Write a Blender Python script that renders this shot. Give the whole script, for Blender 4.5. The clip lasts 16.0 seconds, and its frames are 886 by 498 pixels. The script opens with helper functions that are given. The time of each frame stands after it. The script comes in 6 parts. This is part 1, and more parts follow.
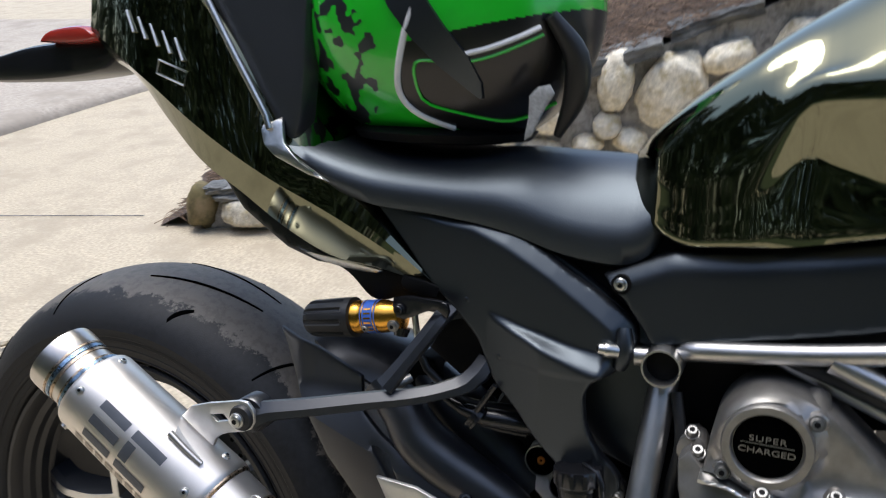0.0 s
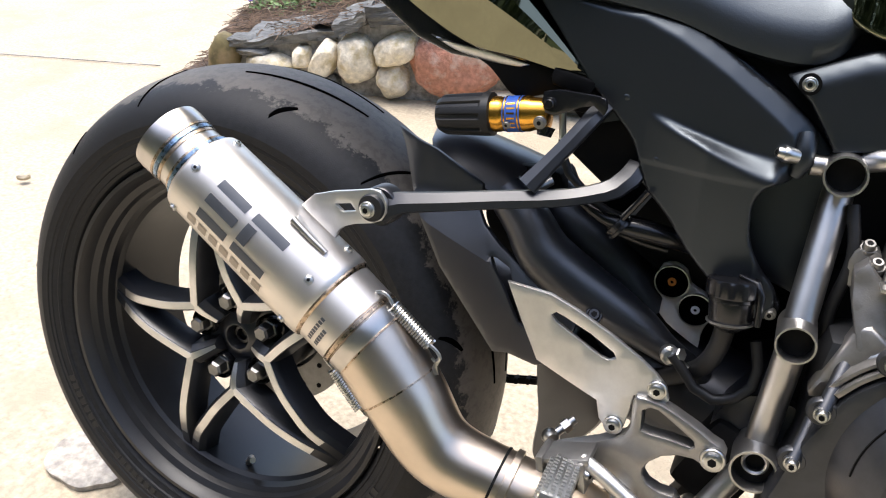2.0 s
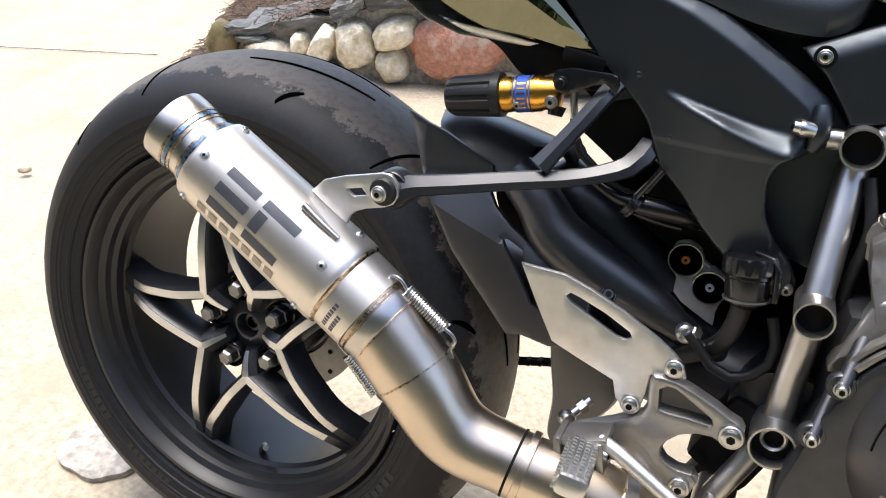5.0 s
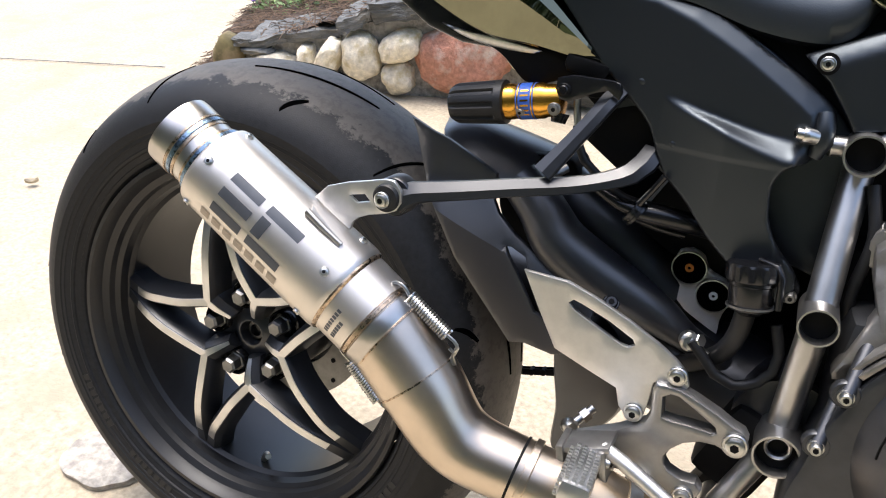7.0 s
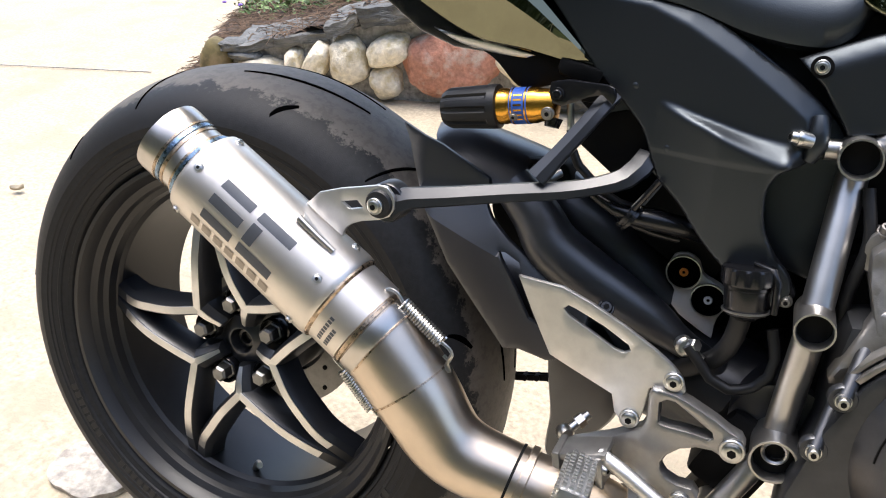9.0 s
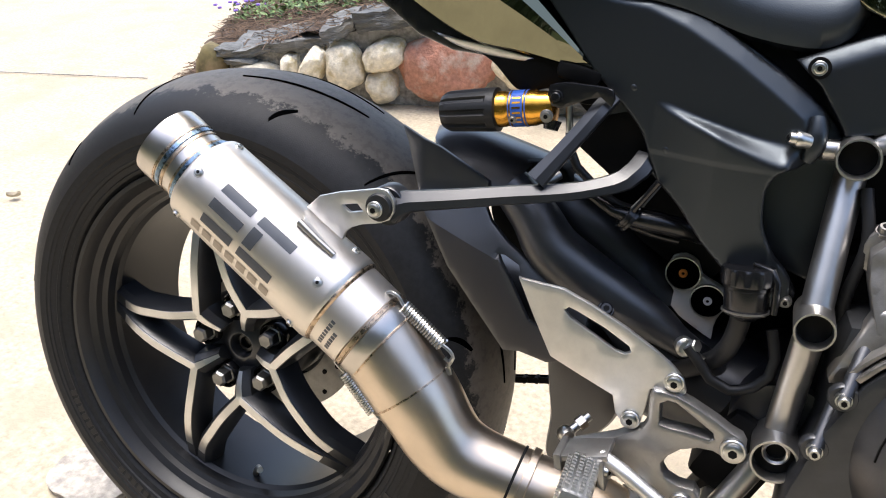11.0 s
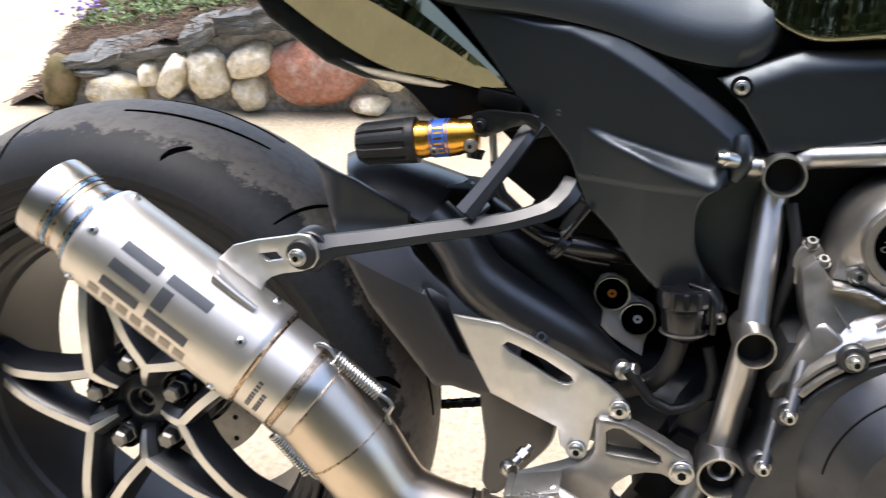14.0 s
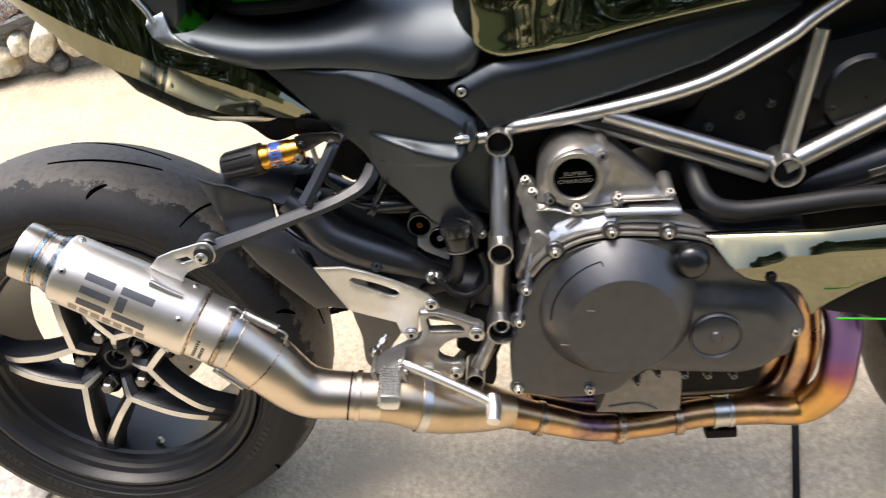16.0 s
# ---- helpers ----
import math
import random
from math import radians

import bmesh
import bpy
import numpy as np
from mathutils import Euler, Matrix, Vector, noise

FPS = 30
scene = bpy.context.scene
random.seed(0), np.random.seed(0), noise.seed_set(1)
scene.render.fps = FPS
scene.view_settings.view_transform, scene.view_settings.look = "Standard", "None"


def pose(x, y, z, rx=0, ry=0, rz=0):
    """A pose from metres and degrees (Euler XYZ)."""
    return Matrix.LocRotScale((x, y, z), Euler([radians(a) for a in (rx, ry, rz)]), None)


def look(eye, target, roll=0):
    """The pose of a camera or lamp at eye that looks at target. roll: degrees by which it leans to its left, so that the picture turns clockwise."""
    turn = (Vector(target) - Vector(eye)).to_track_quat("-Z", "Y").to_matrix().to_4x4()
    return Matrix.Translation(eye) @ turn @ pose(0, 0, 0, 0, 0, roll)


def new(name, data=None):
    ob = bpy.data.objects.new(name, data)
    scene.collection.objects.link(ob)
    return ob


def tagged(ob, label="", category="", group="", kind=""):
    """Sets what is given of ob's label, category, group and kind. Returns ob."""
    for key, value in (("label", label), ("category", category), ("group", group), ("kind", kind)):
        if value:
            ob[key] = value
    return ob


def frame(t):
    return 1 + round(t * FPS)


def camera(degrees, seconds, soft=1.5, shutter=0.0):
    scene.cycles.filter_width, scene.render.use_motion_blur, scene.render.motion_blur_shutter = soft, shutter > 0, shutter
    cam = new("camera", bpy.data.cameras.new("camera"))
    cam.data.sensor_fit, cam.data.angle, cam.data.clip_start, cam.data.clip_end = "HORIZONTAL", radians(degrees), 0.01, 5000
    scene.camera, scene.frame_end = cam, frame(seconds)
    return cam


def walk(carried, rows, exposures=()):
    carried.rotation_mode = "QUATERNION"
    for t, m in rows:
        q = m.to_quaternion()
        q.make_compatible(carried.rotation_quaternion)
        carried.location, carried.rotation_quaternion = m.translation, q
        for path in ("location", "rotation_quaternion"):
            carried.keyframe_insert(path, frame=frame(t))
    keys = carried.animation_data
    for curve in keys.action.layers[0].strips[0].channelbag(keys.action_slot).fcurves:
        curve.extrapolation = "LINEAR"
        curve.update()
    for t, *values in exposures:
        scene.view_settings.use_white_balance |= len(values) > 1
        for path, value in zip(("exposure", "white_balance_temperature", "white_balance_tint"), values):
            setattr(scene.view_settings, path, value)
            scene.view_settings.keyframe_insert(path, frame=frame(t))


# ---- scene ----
cam = camera(56.41, 16.0, soft=1.1, shutter=0.4)
# seconds, eye x, y, z in metres, yaw, pitch, roll in degrees
ROWS = [
    (0.0, 0.7022, -0.6493, 1.0360, 25.15, -22.69, -3.76),
    (0.2, 0.6749, -0.6860, 1.0300, 23.44, -21.61, 0.51),
    (0.3, 0.6707, -0.6997, 1.0173, 24.24, -23.12, 1.42),
    (0.5, 0.6757, -0.6699, 1.0106, 27.06, -26.07, -1.31),
    (0.7, 0.6295, -0.7098, 0.9764, 25.77, -27.47, 0.35),
    (0.9, 0.6022, -0.7193, 0.9532, 25.71, -28.74, 1.06),
    (1.0, 0.5969, -0.7187, 0.9434, 26.02, -29.36, 1.03),
    (1.2, 0.5867, -0.7162, 0.9349, 26.04, -29.84, 1.02),
    (1.5, 0.5742, -0.7113, 0.9328, 25.40, -29.81, 1.07),
    (2.0, 0.5643, -0.7042, 0.9307, 23.89, -29.50, 1.18),
    (2.5, 0.5591, -0.6961, 0.9306, 22.72, -29.49, 0.99),
    (3.0, 0.5550, -0.6932, 0.9276, 22.24, -29.83, 1.18),
    (3.5, 0.5537, -0.6929, 0.9286, 22.01, -30.04, 1.02),
    (4.0, 0.5558, -0.6907, 0.9323, 22.11, -30.21, 0.53),
    (4.5, 0.5523, -0.7035, 0.9300, 23.41, -30.70, 0.12),
    (7.0, 0.5561, -0.7073, 0.9215, 24.33, -29.62, -0.07),
    (7.5, 0.5513, -0.7081, 0.9202, 23.97, -29.57, 0.32),
    (8.0, 0.5487, -0.7105, 0.9185, 23.66, -29.49, 0.31),
    (8.5, 0.5479, -0.7096, 0.9216, 23.50, -29.40, 0.10),
    (9.0, 0.5489, -0.7034, 0.9200, 23.37, -29.35, 0.01),
    (11.5, 0.5462, -0.7069, 0.9196, 23.00, -29.02, -0.31),
    (12.0, 0.5463, -0.7063, 0.9196, 22.99, -29.11, -0.41),
    (12.5, 0.5468, -0.7065, 0.9210, 23.11, -29.13, -0.48),
    (13.0, 0.5418, -0.7015, 0.9194, 22.67, -28.97, -0.38),
    (13.2, 0.5353, -0.7043, 0.9233, 21.96, -29.42, -0.29),
    (13.5, 0.5238, -0.6985, 0.9330, 19.53, -28.60, -0.05),
    (13.8, 0.4957, -0.6839, 0.9342, 15.50, -29.07, 0.29),
    (14.0, 0.4817, -0.6718, 0.9370, 12.70, -29.68, 0.52),
    (14.2, 0.4830, -0.6595, 0.9468, 10.44, -30.23, 0.66),
    (14.5, 0.4965, -0.6518, 0.9674, 8.92, -31.48, 0.64),
    (14.8, 0.5046, -0.6711, 0.9875, 10.88, -33.97, 0.21),
    (15.0, 0.5082, -0.6945, 1.0133, 12.00, -34.94, -1.09),
    (15.2, 0.5112, -0.7233, 1.0603, 11.21, -34.22, -3.87),
    (15.4, 0.5110, -0.7690, 1.1146, 8.77, -36.41, -5.81),
    (15.5, 0.5213, -0.7924, 1.1421, 7.75, -38.23, -6.59),
    (15.6, 0.5245, -0.8171, 1.1649, 6.46, -39.16, -7.03),
    (15.8, 0.5684, -0.8535, 1.2001, 6.21, -40.19, -7.72),
    (16.0, 0.6276, -0.8841, 1.2279, 7.00, -40.35, -8.15),
]
walk(cam, [(t, pose(x, y, z, 0, 0, yaw) @ pose(0, 0, 0, 90 + pitch) @ pose(0, 0, 0, 0, 0, roll)) for t, x, y, z, yaw, pitch, roll in ROWS],
     [(0.0, 0.97, 6000, 8), (0.3, 1.2, 6200, 9), (0.6, 1.54, 6330, 10), (4.0, 1.62, 6370, 10), (13.0, 1.61, 6370, 10), (14.5, 1.80, 6500, 10), (16.0, 1.70, 6800, 10)])

# ---- world and sun ----
world = bpy.data.worlds.new("world")
scene.world = world
world.use_nodes = True
wn = world.node_tree.nodes
sky = wn.new("ShaderNodeTexSky")
sky.sky_type, sky.sun_disc = "NISHITA", False
sky.sun_elevation, sky.sun_rotation = radians(79), radians(305)
sky.air_density, sky.dust_density = 1.0, 3.5
world.node_tree.links.new(sky.outputs[0], wn["Background"].inputs[0])
wn["Background"].inputs[1].default_value = 0.15
sun = new("sun", bpy.data.lights.new("sun", "SUN"))
sun.data.energy, sun.data.angle, sun.data.color = 1.25, radians(34), (1.0, 0.97, 0.94)
sun.matrix_world = look((-0.5, 0.40, 3.1), (0, 0, 0))


# ---- materials ----
def node(tree, kind, **ins):
    nd = tree.nodes.new("ShaderNode" + kind)
    for k, v in ins.items():
        nd.inputs[k.replace("_", " ")].default_value = v
    return nd


def material(name, color, rough=0.5, metal=0.0, vary=0.25, scale=40.0, bump=0.0, bump_scale=300.0, coat=0.0, dirt=None, dirt_scale=6.0,
             dirt_amount=0.5, stretch=None, random_tint=0.0, spec=0.5, relief=0.0006, island_tint=0.0):
    """Principled surface with two scales of variation, a fine relief and, if asked, patches of dirt."""
    m = bpy.data.materials.new(name)
    m.use_nodes = True
    tr = m.node_tree
    b = tr.nodes["Principled BSDF"]
    b.inputs["Roughness"].default_value, b.inputs["Metallic"].default_value = rough, metal
    b.inputs["Coat Weight"].default_value = coat
    b.inputs["Coat Roughness"].default_value = 0.04
    b.inputs["Specular IOR Level"].default_value = spec
    co = node(tr, "TexCoord")
    vec = co.outputs["Object"]
    if stretch:
        mp = node(tr, "Mapping")
        mp.inputs["Scale"].default_value = stretch
        tr.links.new(vec, mp.inputs[0])
        vec = mp.outputs[0]
    n1 = node(tr, "TexNoise", Scale=scale, Detail=5.0, Roughness=0.6)
    tr.links.new(vec, n1.inputs["Vector"])
    ramp = node(tr, "MapRange")
    ramp.inputs["From Min"].default_value, ramp.inputs["From Max"].default_value = 0.3, 0.7
    ramp.inputs["To Min"].default_value, ramp.inputs["To Max"].default_value = 1 - vary, 1 + vary
    tr.links.new(n1.outputs[0], ramp.inputs[0])
    mul = node(tr, "VectorMath")
    mul.operation = "SCALE"
    mul.inputs[0].default_value = color
    tr.links.new(ramp.outputs[0], mul.inputs["Scale"])
    out = mul.outputs[0]
    if random_tint:
        info = node(tr, "ObjectInfo")
        rr = node(tr, "MapRange")
        rr.inputs["To Min"].default_value, rr.inputs["To Max"].default_value = 1 - random_tint, 1 + random_tint
        tr.links.new(info.outputs["Random"], rr.inputs[0])
        m2 = node(tr, "VectorMath")
        m2.operation = "SCALE"
        tr.links.new(out, m2.inputs[0])
        tr.links.new(rr.outputs[0], m2.inputs["Scale"])
        out = m2.outputs[0]
    if island_tint:
        geo = node(tr, "NewGeometry")
        ir = node(tr, "MapRange")
        ir.inputs["To Min"].default_value, ir.inputs["To Max"].default_value = 1 - island_tint, 1 + island_tint
        tr.links.new(geo.outputs["Random Per Island"], ir.inputs[0])
        m3 = node(tr, "VectorMath")
        m3.operation = "SCALE"
        tr.links.new(out, m3.inputs[0])
        tr.links.new(ir.outputs[0], m3.inputs["Scale"])
        out = m3.outputs[0]
    if dirt:
        n2 = node(tr, "TexNoise", Scale=dirt_scale, Detail=8.0, Roughness=0.65)
        tr.links.new(vec, n2.inputs["Vector"])
        dr = node(tr, "MapRange")
        dr.inputs["From Min"].default_value, dr.inputs["From Max"].default_value = 0.62 - 0.25 * dirt_amount, 0.8 - 0.25 * dirt_amount
        tr.links.new(n2.outputs[0], dr.inputs[0])
        mx = node(tr, "Mix")
        mx.data_type = "RGBA"
        tr.links.new(dr.outputs[0], mx.inputs[0])
        tr.links.new(out, mx.inputs[6])
        mx.inputs[7].default_value = (*dirt, 1)
        out = mx.outputs[2]
    tr.links.new(out, b.inputs["Base Color"])
    if bump:
        n3 = node(tr, "TexNoise", Scale=bump_scale, Detail=3.0)
        tr.links.new(vec, n3.inputs["Vector"])
        bp = node(tr, "Bump", Strength=bump, Distance=relief)
        tr.links.new(n3.outputs[0], bp.inputs["Height"])
        tr.links.new(bp.outputs[0], b.inputs["Normal"])
    rv = node(tr, "MapRange")
    rv.inputs["To Min"].default_value, rv.inputs["To Max"].default_value = max(rough - 0.08 * vary * 4, 0.02), rough + 0.08 * vary * 4
    tr.links.new(n1.outputs[0], rv.inputs[0])
    tr.links.new(rv.outputs[0], b.inputs["Roughness"])
    return m


M = {}
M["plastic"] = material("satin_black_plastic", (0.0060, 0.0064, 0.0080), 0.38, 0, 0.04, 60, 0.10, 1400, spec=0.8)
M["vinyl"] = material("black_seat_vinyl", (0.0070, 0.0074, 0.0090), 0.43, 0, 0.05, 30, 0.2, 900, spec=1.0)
M["mirror_black"] = material("dark_mirror_paint", (0.18, 0.18, 0.122), 0.045, 1.0, 0.04, 3)
M["gloss_black"] = material("gloss_black_metal", (0.006, 0.006, 0.007), 0.25, 0, 0.1, 30)
# The sky's blue reflection is put into the gloss tint of both blacks.
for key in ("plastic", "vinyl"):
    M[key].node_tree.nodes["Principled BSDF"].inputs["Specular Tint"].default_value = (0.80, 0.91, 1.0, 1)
M["rubber"] = material("soft_black_rubber", (0.007, 0.007, 0.0075), 0.5, 0, 0.2, 90, 0.15, 500)
M["satin_metal"] = material("satin_black_cast_metal", (0.0105, 0.0118, 0.0150), 0.33, 0, 0.15, 80, 0.05, 900, spec=0.75)
M["machined"] = material("machined_aluminium", (0.66, 0.65, 0.63), 0.34, 1.0, 0.08, 60, 0.05, 500)
M["alloy"] = material("satin_silver_alloy", (0.72, 0.69, 0.65), 0.5, 0.25, 0.06, 90, 0.05, 700)
M["plate"] = material("clear_anodised_plate", (0.68, 0.665, 0.64), 0.42, 1.0, 0.06, 90, 0.08, 900)
M["titanium"] = material("brushed_titanium", (0.68, 0.635, 0.58), 0.42, 1.0, 0.05, 25, 0.05, 600)
M["polished"] = material("polished_titanium", (0.54, 0.505, 0.465), 0.3, 1.0, 0.12, 30, 0.02, 300)
M["pipe"] = material("warm_titanium_pipe", (0.60, 0.505, 0.405), 0.31, 1.0, 0.12, 16, 0.03, 200)
M["collector"] = material("tan_heated_collector", (0.50, 0.39, 0.265), 0.33, 1.0, 0.15, 16, 0.03, 200)
M["weld_blue"] = material("blued_weld", (0.19, 0.27, 0.37), 0.28, 1.0, 0.6, 160, 0.4, 500)
M["weld_gold"] = material("straw_heat_tint", (0.42, 0.325, 0.235), 0.28, 1.0, 0.5, 140, 0.3, 500)
M["header"] = material("heat_stained_header", (0.50, 0.31, 0.15), 0.3, 1.0, 0.35, 14, dirt=(0.13, 0.07, 0.16), dirt_scale=9)


def heat_tint():
    """Header steel whose oxide colour runs from straw through copper to violet along the bend."""
    m = material("violet_to_straw_heat_tint", (0.5, 0.3, 0.15), 0.3, 1.0, 0.3, 14)
    tr = m.node_tree
    co = node(tr, "TexCoord")
    sep = node(tr, "SeparateXYZ")
    tr.links.new(co.outputs["Object"], sep.inputs[0])
    ns = node(tr, "TexNoise", Scale=16.0, Detail=4.0)
    tr.links.new(co.outputs["Object"], ns.inputs["Vector"])
    add = node(tr, "Math")
    add.operation = "MULTIPLY_ADD"
    tr.links.new(ns.outputs[0], add.inputs[0])
    add.inputs[1].default_value = 0.07
    tr.links.new(sep.outputs["Z"], add.inputs[2])
    rg = node(tr, "MapRange")
    rg.inputs["From Min"].default_value, rg.inputs["From Max"].default_value = -0.07, 0.09
    tr.links.new(add.outputs[0], rg.inputs[0])
    cr = node(tr, "ValToRGB")
    stops = ((0.0, (0.60, 0.36, 0.12)), (0.30, (0.62, 0.33, 0.11)), (0.42, (0.40, 0.17, 0.11)), (0.55, (0.22, 0.08, 0.15)), (0.72, (0.14, 0.085, 0.24)), (1.0, (0.16, 0.11, 0.27)))
    el = cr.color_ramp.elements
    while len(el) < len(stops):
        el.new(0.5)
    for e, (at, c) in zip(el, stops):
        e.position, e.color = at, (*c, 1)
    tr.links.new(rg.outputs[0], cr.inputs[0])
    tr.links.new(cr.outputs[0], tr.nodes["Principled BSDF"].inputs["Base Color"])
    return m


M["header_heat"] = heat_tint()
M["steel"] = material("dark_nickel_tube", (0.50, 0.487, 0.468), 0.36, 1.0, 0.12, 22, 0.03, 300)
M["nut"] = material("dull_steel_nut", (0.26, 0.255, 0.245), 0.45, 1.0, 0.15, 90)
M["bright"] = material("bright_steel_bolt", (0.56, 0.55, 0.52), 0.3, 1.0, 0.12, 90)
M["cast"] = material("grey_cast_magnesium", (0.30, 0.285, 0.265), 0.40, 0.85, 0.15, 60, 0.2, 700)
M["engine_grey"] = material("dull_grey_casting", (0.20, 0.19, 0.172), 0.5, 0.6, 0.2, 60, 0.2, 700)
M["engine_black"] = material("dark_metallic_engine_paint", (0.070, 0.072, 0.077), 0.37, 0.8, 0.10, 60, 0.18, 900)
# Near-black of small black parts, and of shade filled into holes and gaps.
M["dark"] = material("black_part_and_shade_fill", (0.0025, 0.0025, 0.0028), 0.6, 0, 0.3, 50, spec=0.15)
M["groove"] = material("tread_groove_shade", (0.0012, 0.0012, 0.0013), 0.95, 0, 0.1, 60, spec=0.0)
M["gold"] = material("gold_anodised", (0.80, 0.40, 0.06), 0.25, 1.0, 0.08, 60)
M["blue"] = material("blue_mark", (0.03, 0.10, 0.42), 0.45, 0, 0.1, 60)
M["mark"] = material("grey_etched_mark", (0.085, 0.09, 0.10), 0.42, 0.5, 0.1, 60)
M["tan_mark"] = material("brown_etched_mark", (0.30, 0.26, 0.215), 0.42, 0.6, 0.1, 60)
M["bracket_grey"] = material("grey_cast_aluminium", (0.34, 0.33, 0.315), 0.36, 0.9, 0.12, 60, 0.2, 900)
M["rim_black"] = material("satin_black_rim", (0.0100, 0.0100, 0.0108), 0.40, 0, 0.20, 60, 0.1, 700, spec=0.45)
M["hugger"] = material("satin_dark_grey_plastic", (0.018, 0.0193, 0.023), 0.34, 0, 0.05, 60, 0.15, 1200, spec=1.0)
M["webbing"] = material("grey_webbing", (0.30, 0.30, 0.29), 0.7, 0, 0.3, 300)
M["white"] = material("white_mark", (0.72, 0.72, 0.72), 0.5, 0, 0.06, 60)
M["orange"] = material("orange_plastic", (0.75, 0.24, 0.03), 0.5, 0, 0.1, 60)
M["green"] = material("bright_green_paint", (0.03, 0.50, 0.02), 0.2, 0, 0.08, 20, coat=0.6)
M["red_lens"] = material("red_lens", (0.35, 0.03, 0.02), 0.15, 0, 0.1, 30, coat=0.5)
M["concrete"] = material("pale_concrete", (0.42, 0.354, 0.252), 0.85, 0, 0.27, 90, 1.0, 120, dirt=(0.345, 0.288, 0.203), dirt_scale=4.5, dirt_amount=0.6, relief=0.003)
M["old_concrete"] = material("grey_old_concrete", (0.36, 0.312, 0.252), 0.9, 0, 0.25, 40, 0.6, 140, dirt=(0.27, 0.23, 0.18), dirt_scale=2.5)
M["patch"] = material("pale_repair_patch", (0.40, 0.362, 0.305), 0.85, 0, 0.45, 60, 1.0, 90, dirt=(0.25, 0.235, 0.21), dirt_scale=22, relief=0.004)
M["mortar"] = material("grey_mortar", (0.27, 0.26, 0.245), 0.9, 0, 0.5, 60, 1.0, 70, dirt=(0.46, 0.45, 0.43), dirt_scale=11, relief=0.006)
M["stone_beige"] = material("beige_river_stone", (0.69, 0.625, 0.495), 0.75, 0, 0.28, 55, 0.8, 130, dirt=(0.46, 0.37, 0.19), dirt_scale=17, dirt_amount=0.55, random_tint=0.18, relief=0.005)
M["stone_red"] = material("red_granite", (0.43, 0.20, 0.135), 0.7, 0, 0.35, 60, 1.0, 120, dirt=(0.56, 0.46, 0.39), dirt_scale=13, relief=0.005)
M["slate"] = material("grey_slate", (0.10, 0.102, 0.098), 0.75, 0, 0.45, 60, 1.0, 110, dirt=(0.19, 0.18, 0.155), dirt_scale=12, random_tint=0.3, relief=0.008, stretch=(0.5, 0.5, 2.2))
M["moss"] = material("mossy_stone", (0.13, 0.105, 0.045), 0.9, 0, 0.35, 30, 0.8, 80, dirt=(0.27, 0.19, 0.10), dirt_scale=10)
M["soil"] = material("brown_soil", (0.075, 0.050, 0.035), 0.95, 0, 0.4, 40, 0.9, 90)
M["needle"] = material("dry_pine_needles", (0.125, 0.083, 0.054), 0.9, 0, 0.3, 12, island_tint=0.75)
M["leaf"] = material("green_leaves", (0.10, 0.16, 0.045), 0.6, 0, 0.3, 30, island_tint=0.5)
M["lawn"] = material("added_dark_lawn", (0.055, 0.07, 0.03), 0.9, 0, 0.4, 30, 0.8, 80, relief=0.01)
M["hedge"] = material("dark_tree_foliage", (0.045, 0.065, 0.025), 0.7, 0, 0.5, 3)
M["dry_leaf"] = material("dry_brown_leaf", (0.42, 0.36, 0.26), 0.7, 0, 0.3, 60)
M["petal"] = material("violet_petals", (0.22, 0.13, 0.50), 0.6, 0, 0.2, 60)


# ---- mesh helpers ----
def mesh_of(bm, smooth=True, angle=40):
    me = bpy.data.meshes.new("mesh")
    bmesh.ops.recalc_face_normals(bm, faces=bm.faces)
    bm.to_mesh(me)
    bm.free()
    if smooth:
        me.polygons.foreach_set("use_smooth", [True] * len(me.polygons))
        me.set_sharp_from_angle(angle=radians(angle))
    return me


def part(name, bm, mat, parent=None, label="", smooth=True, angle=40):
    me = bm if isinstance(bm, bpy.types.Mesh) else mesh_of(bm, smooth, angle)
    if not me.materials:
        me.materials.append(M[mat])
    ob = new(name, me)
    ob.parent = parent
    if label:
        ob["label"] = label
    return ob


def empty(name, m, label, category, group="", kind=""):
    ob = new(name)
    ob.matrix_world = m
    ob.empty_display_size = 0.05
    return tagged(ob, label, category, group, kind)


def spline(points, step):
    """Catmull-Rom curve through points, about one sample per step metres."""
    p = [Vector(q) for q in points]
    p = [p[0] * 2 - p[1]] + p + [p[-1] * 2 - p[-2]]
    out = []
    for i in range(1, len(p) - 2):
        n = max(1, int((p[i + 1] - p[i]).length / step))
        for k in range(n):
            t = k / n
            a, b, c, d = p[i - 1], p[i], p[i + 1], p[i + 2]
            out.append(0.5 * (2 * b + (c - a) * t + (2 * a - 5 * b + 4 * c - d) * t * t + (3 * b - a - 3 * c + d) * t ** 3))
    return out + [p[-2]]


def rings(bm, loops, closed=True, cap=True):
    """Skin between loops of equally many points."""
    vs = [[bm.verts.new(q) for q in lp] for lp in loops]
    n = len(vs[0])
    for a, b in zip(vs, vs[1:]):
        for i in range(n if closed else n - 1):
            j = (i + 1) % n
            bm.faces.new((a[i], a[j], b[j], b[i]))
    if cap and closed:
        bm.faces.new(vs[0][::-1])
        bm.faces.new(vs[-1])
    return vs


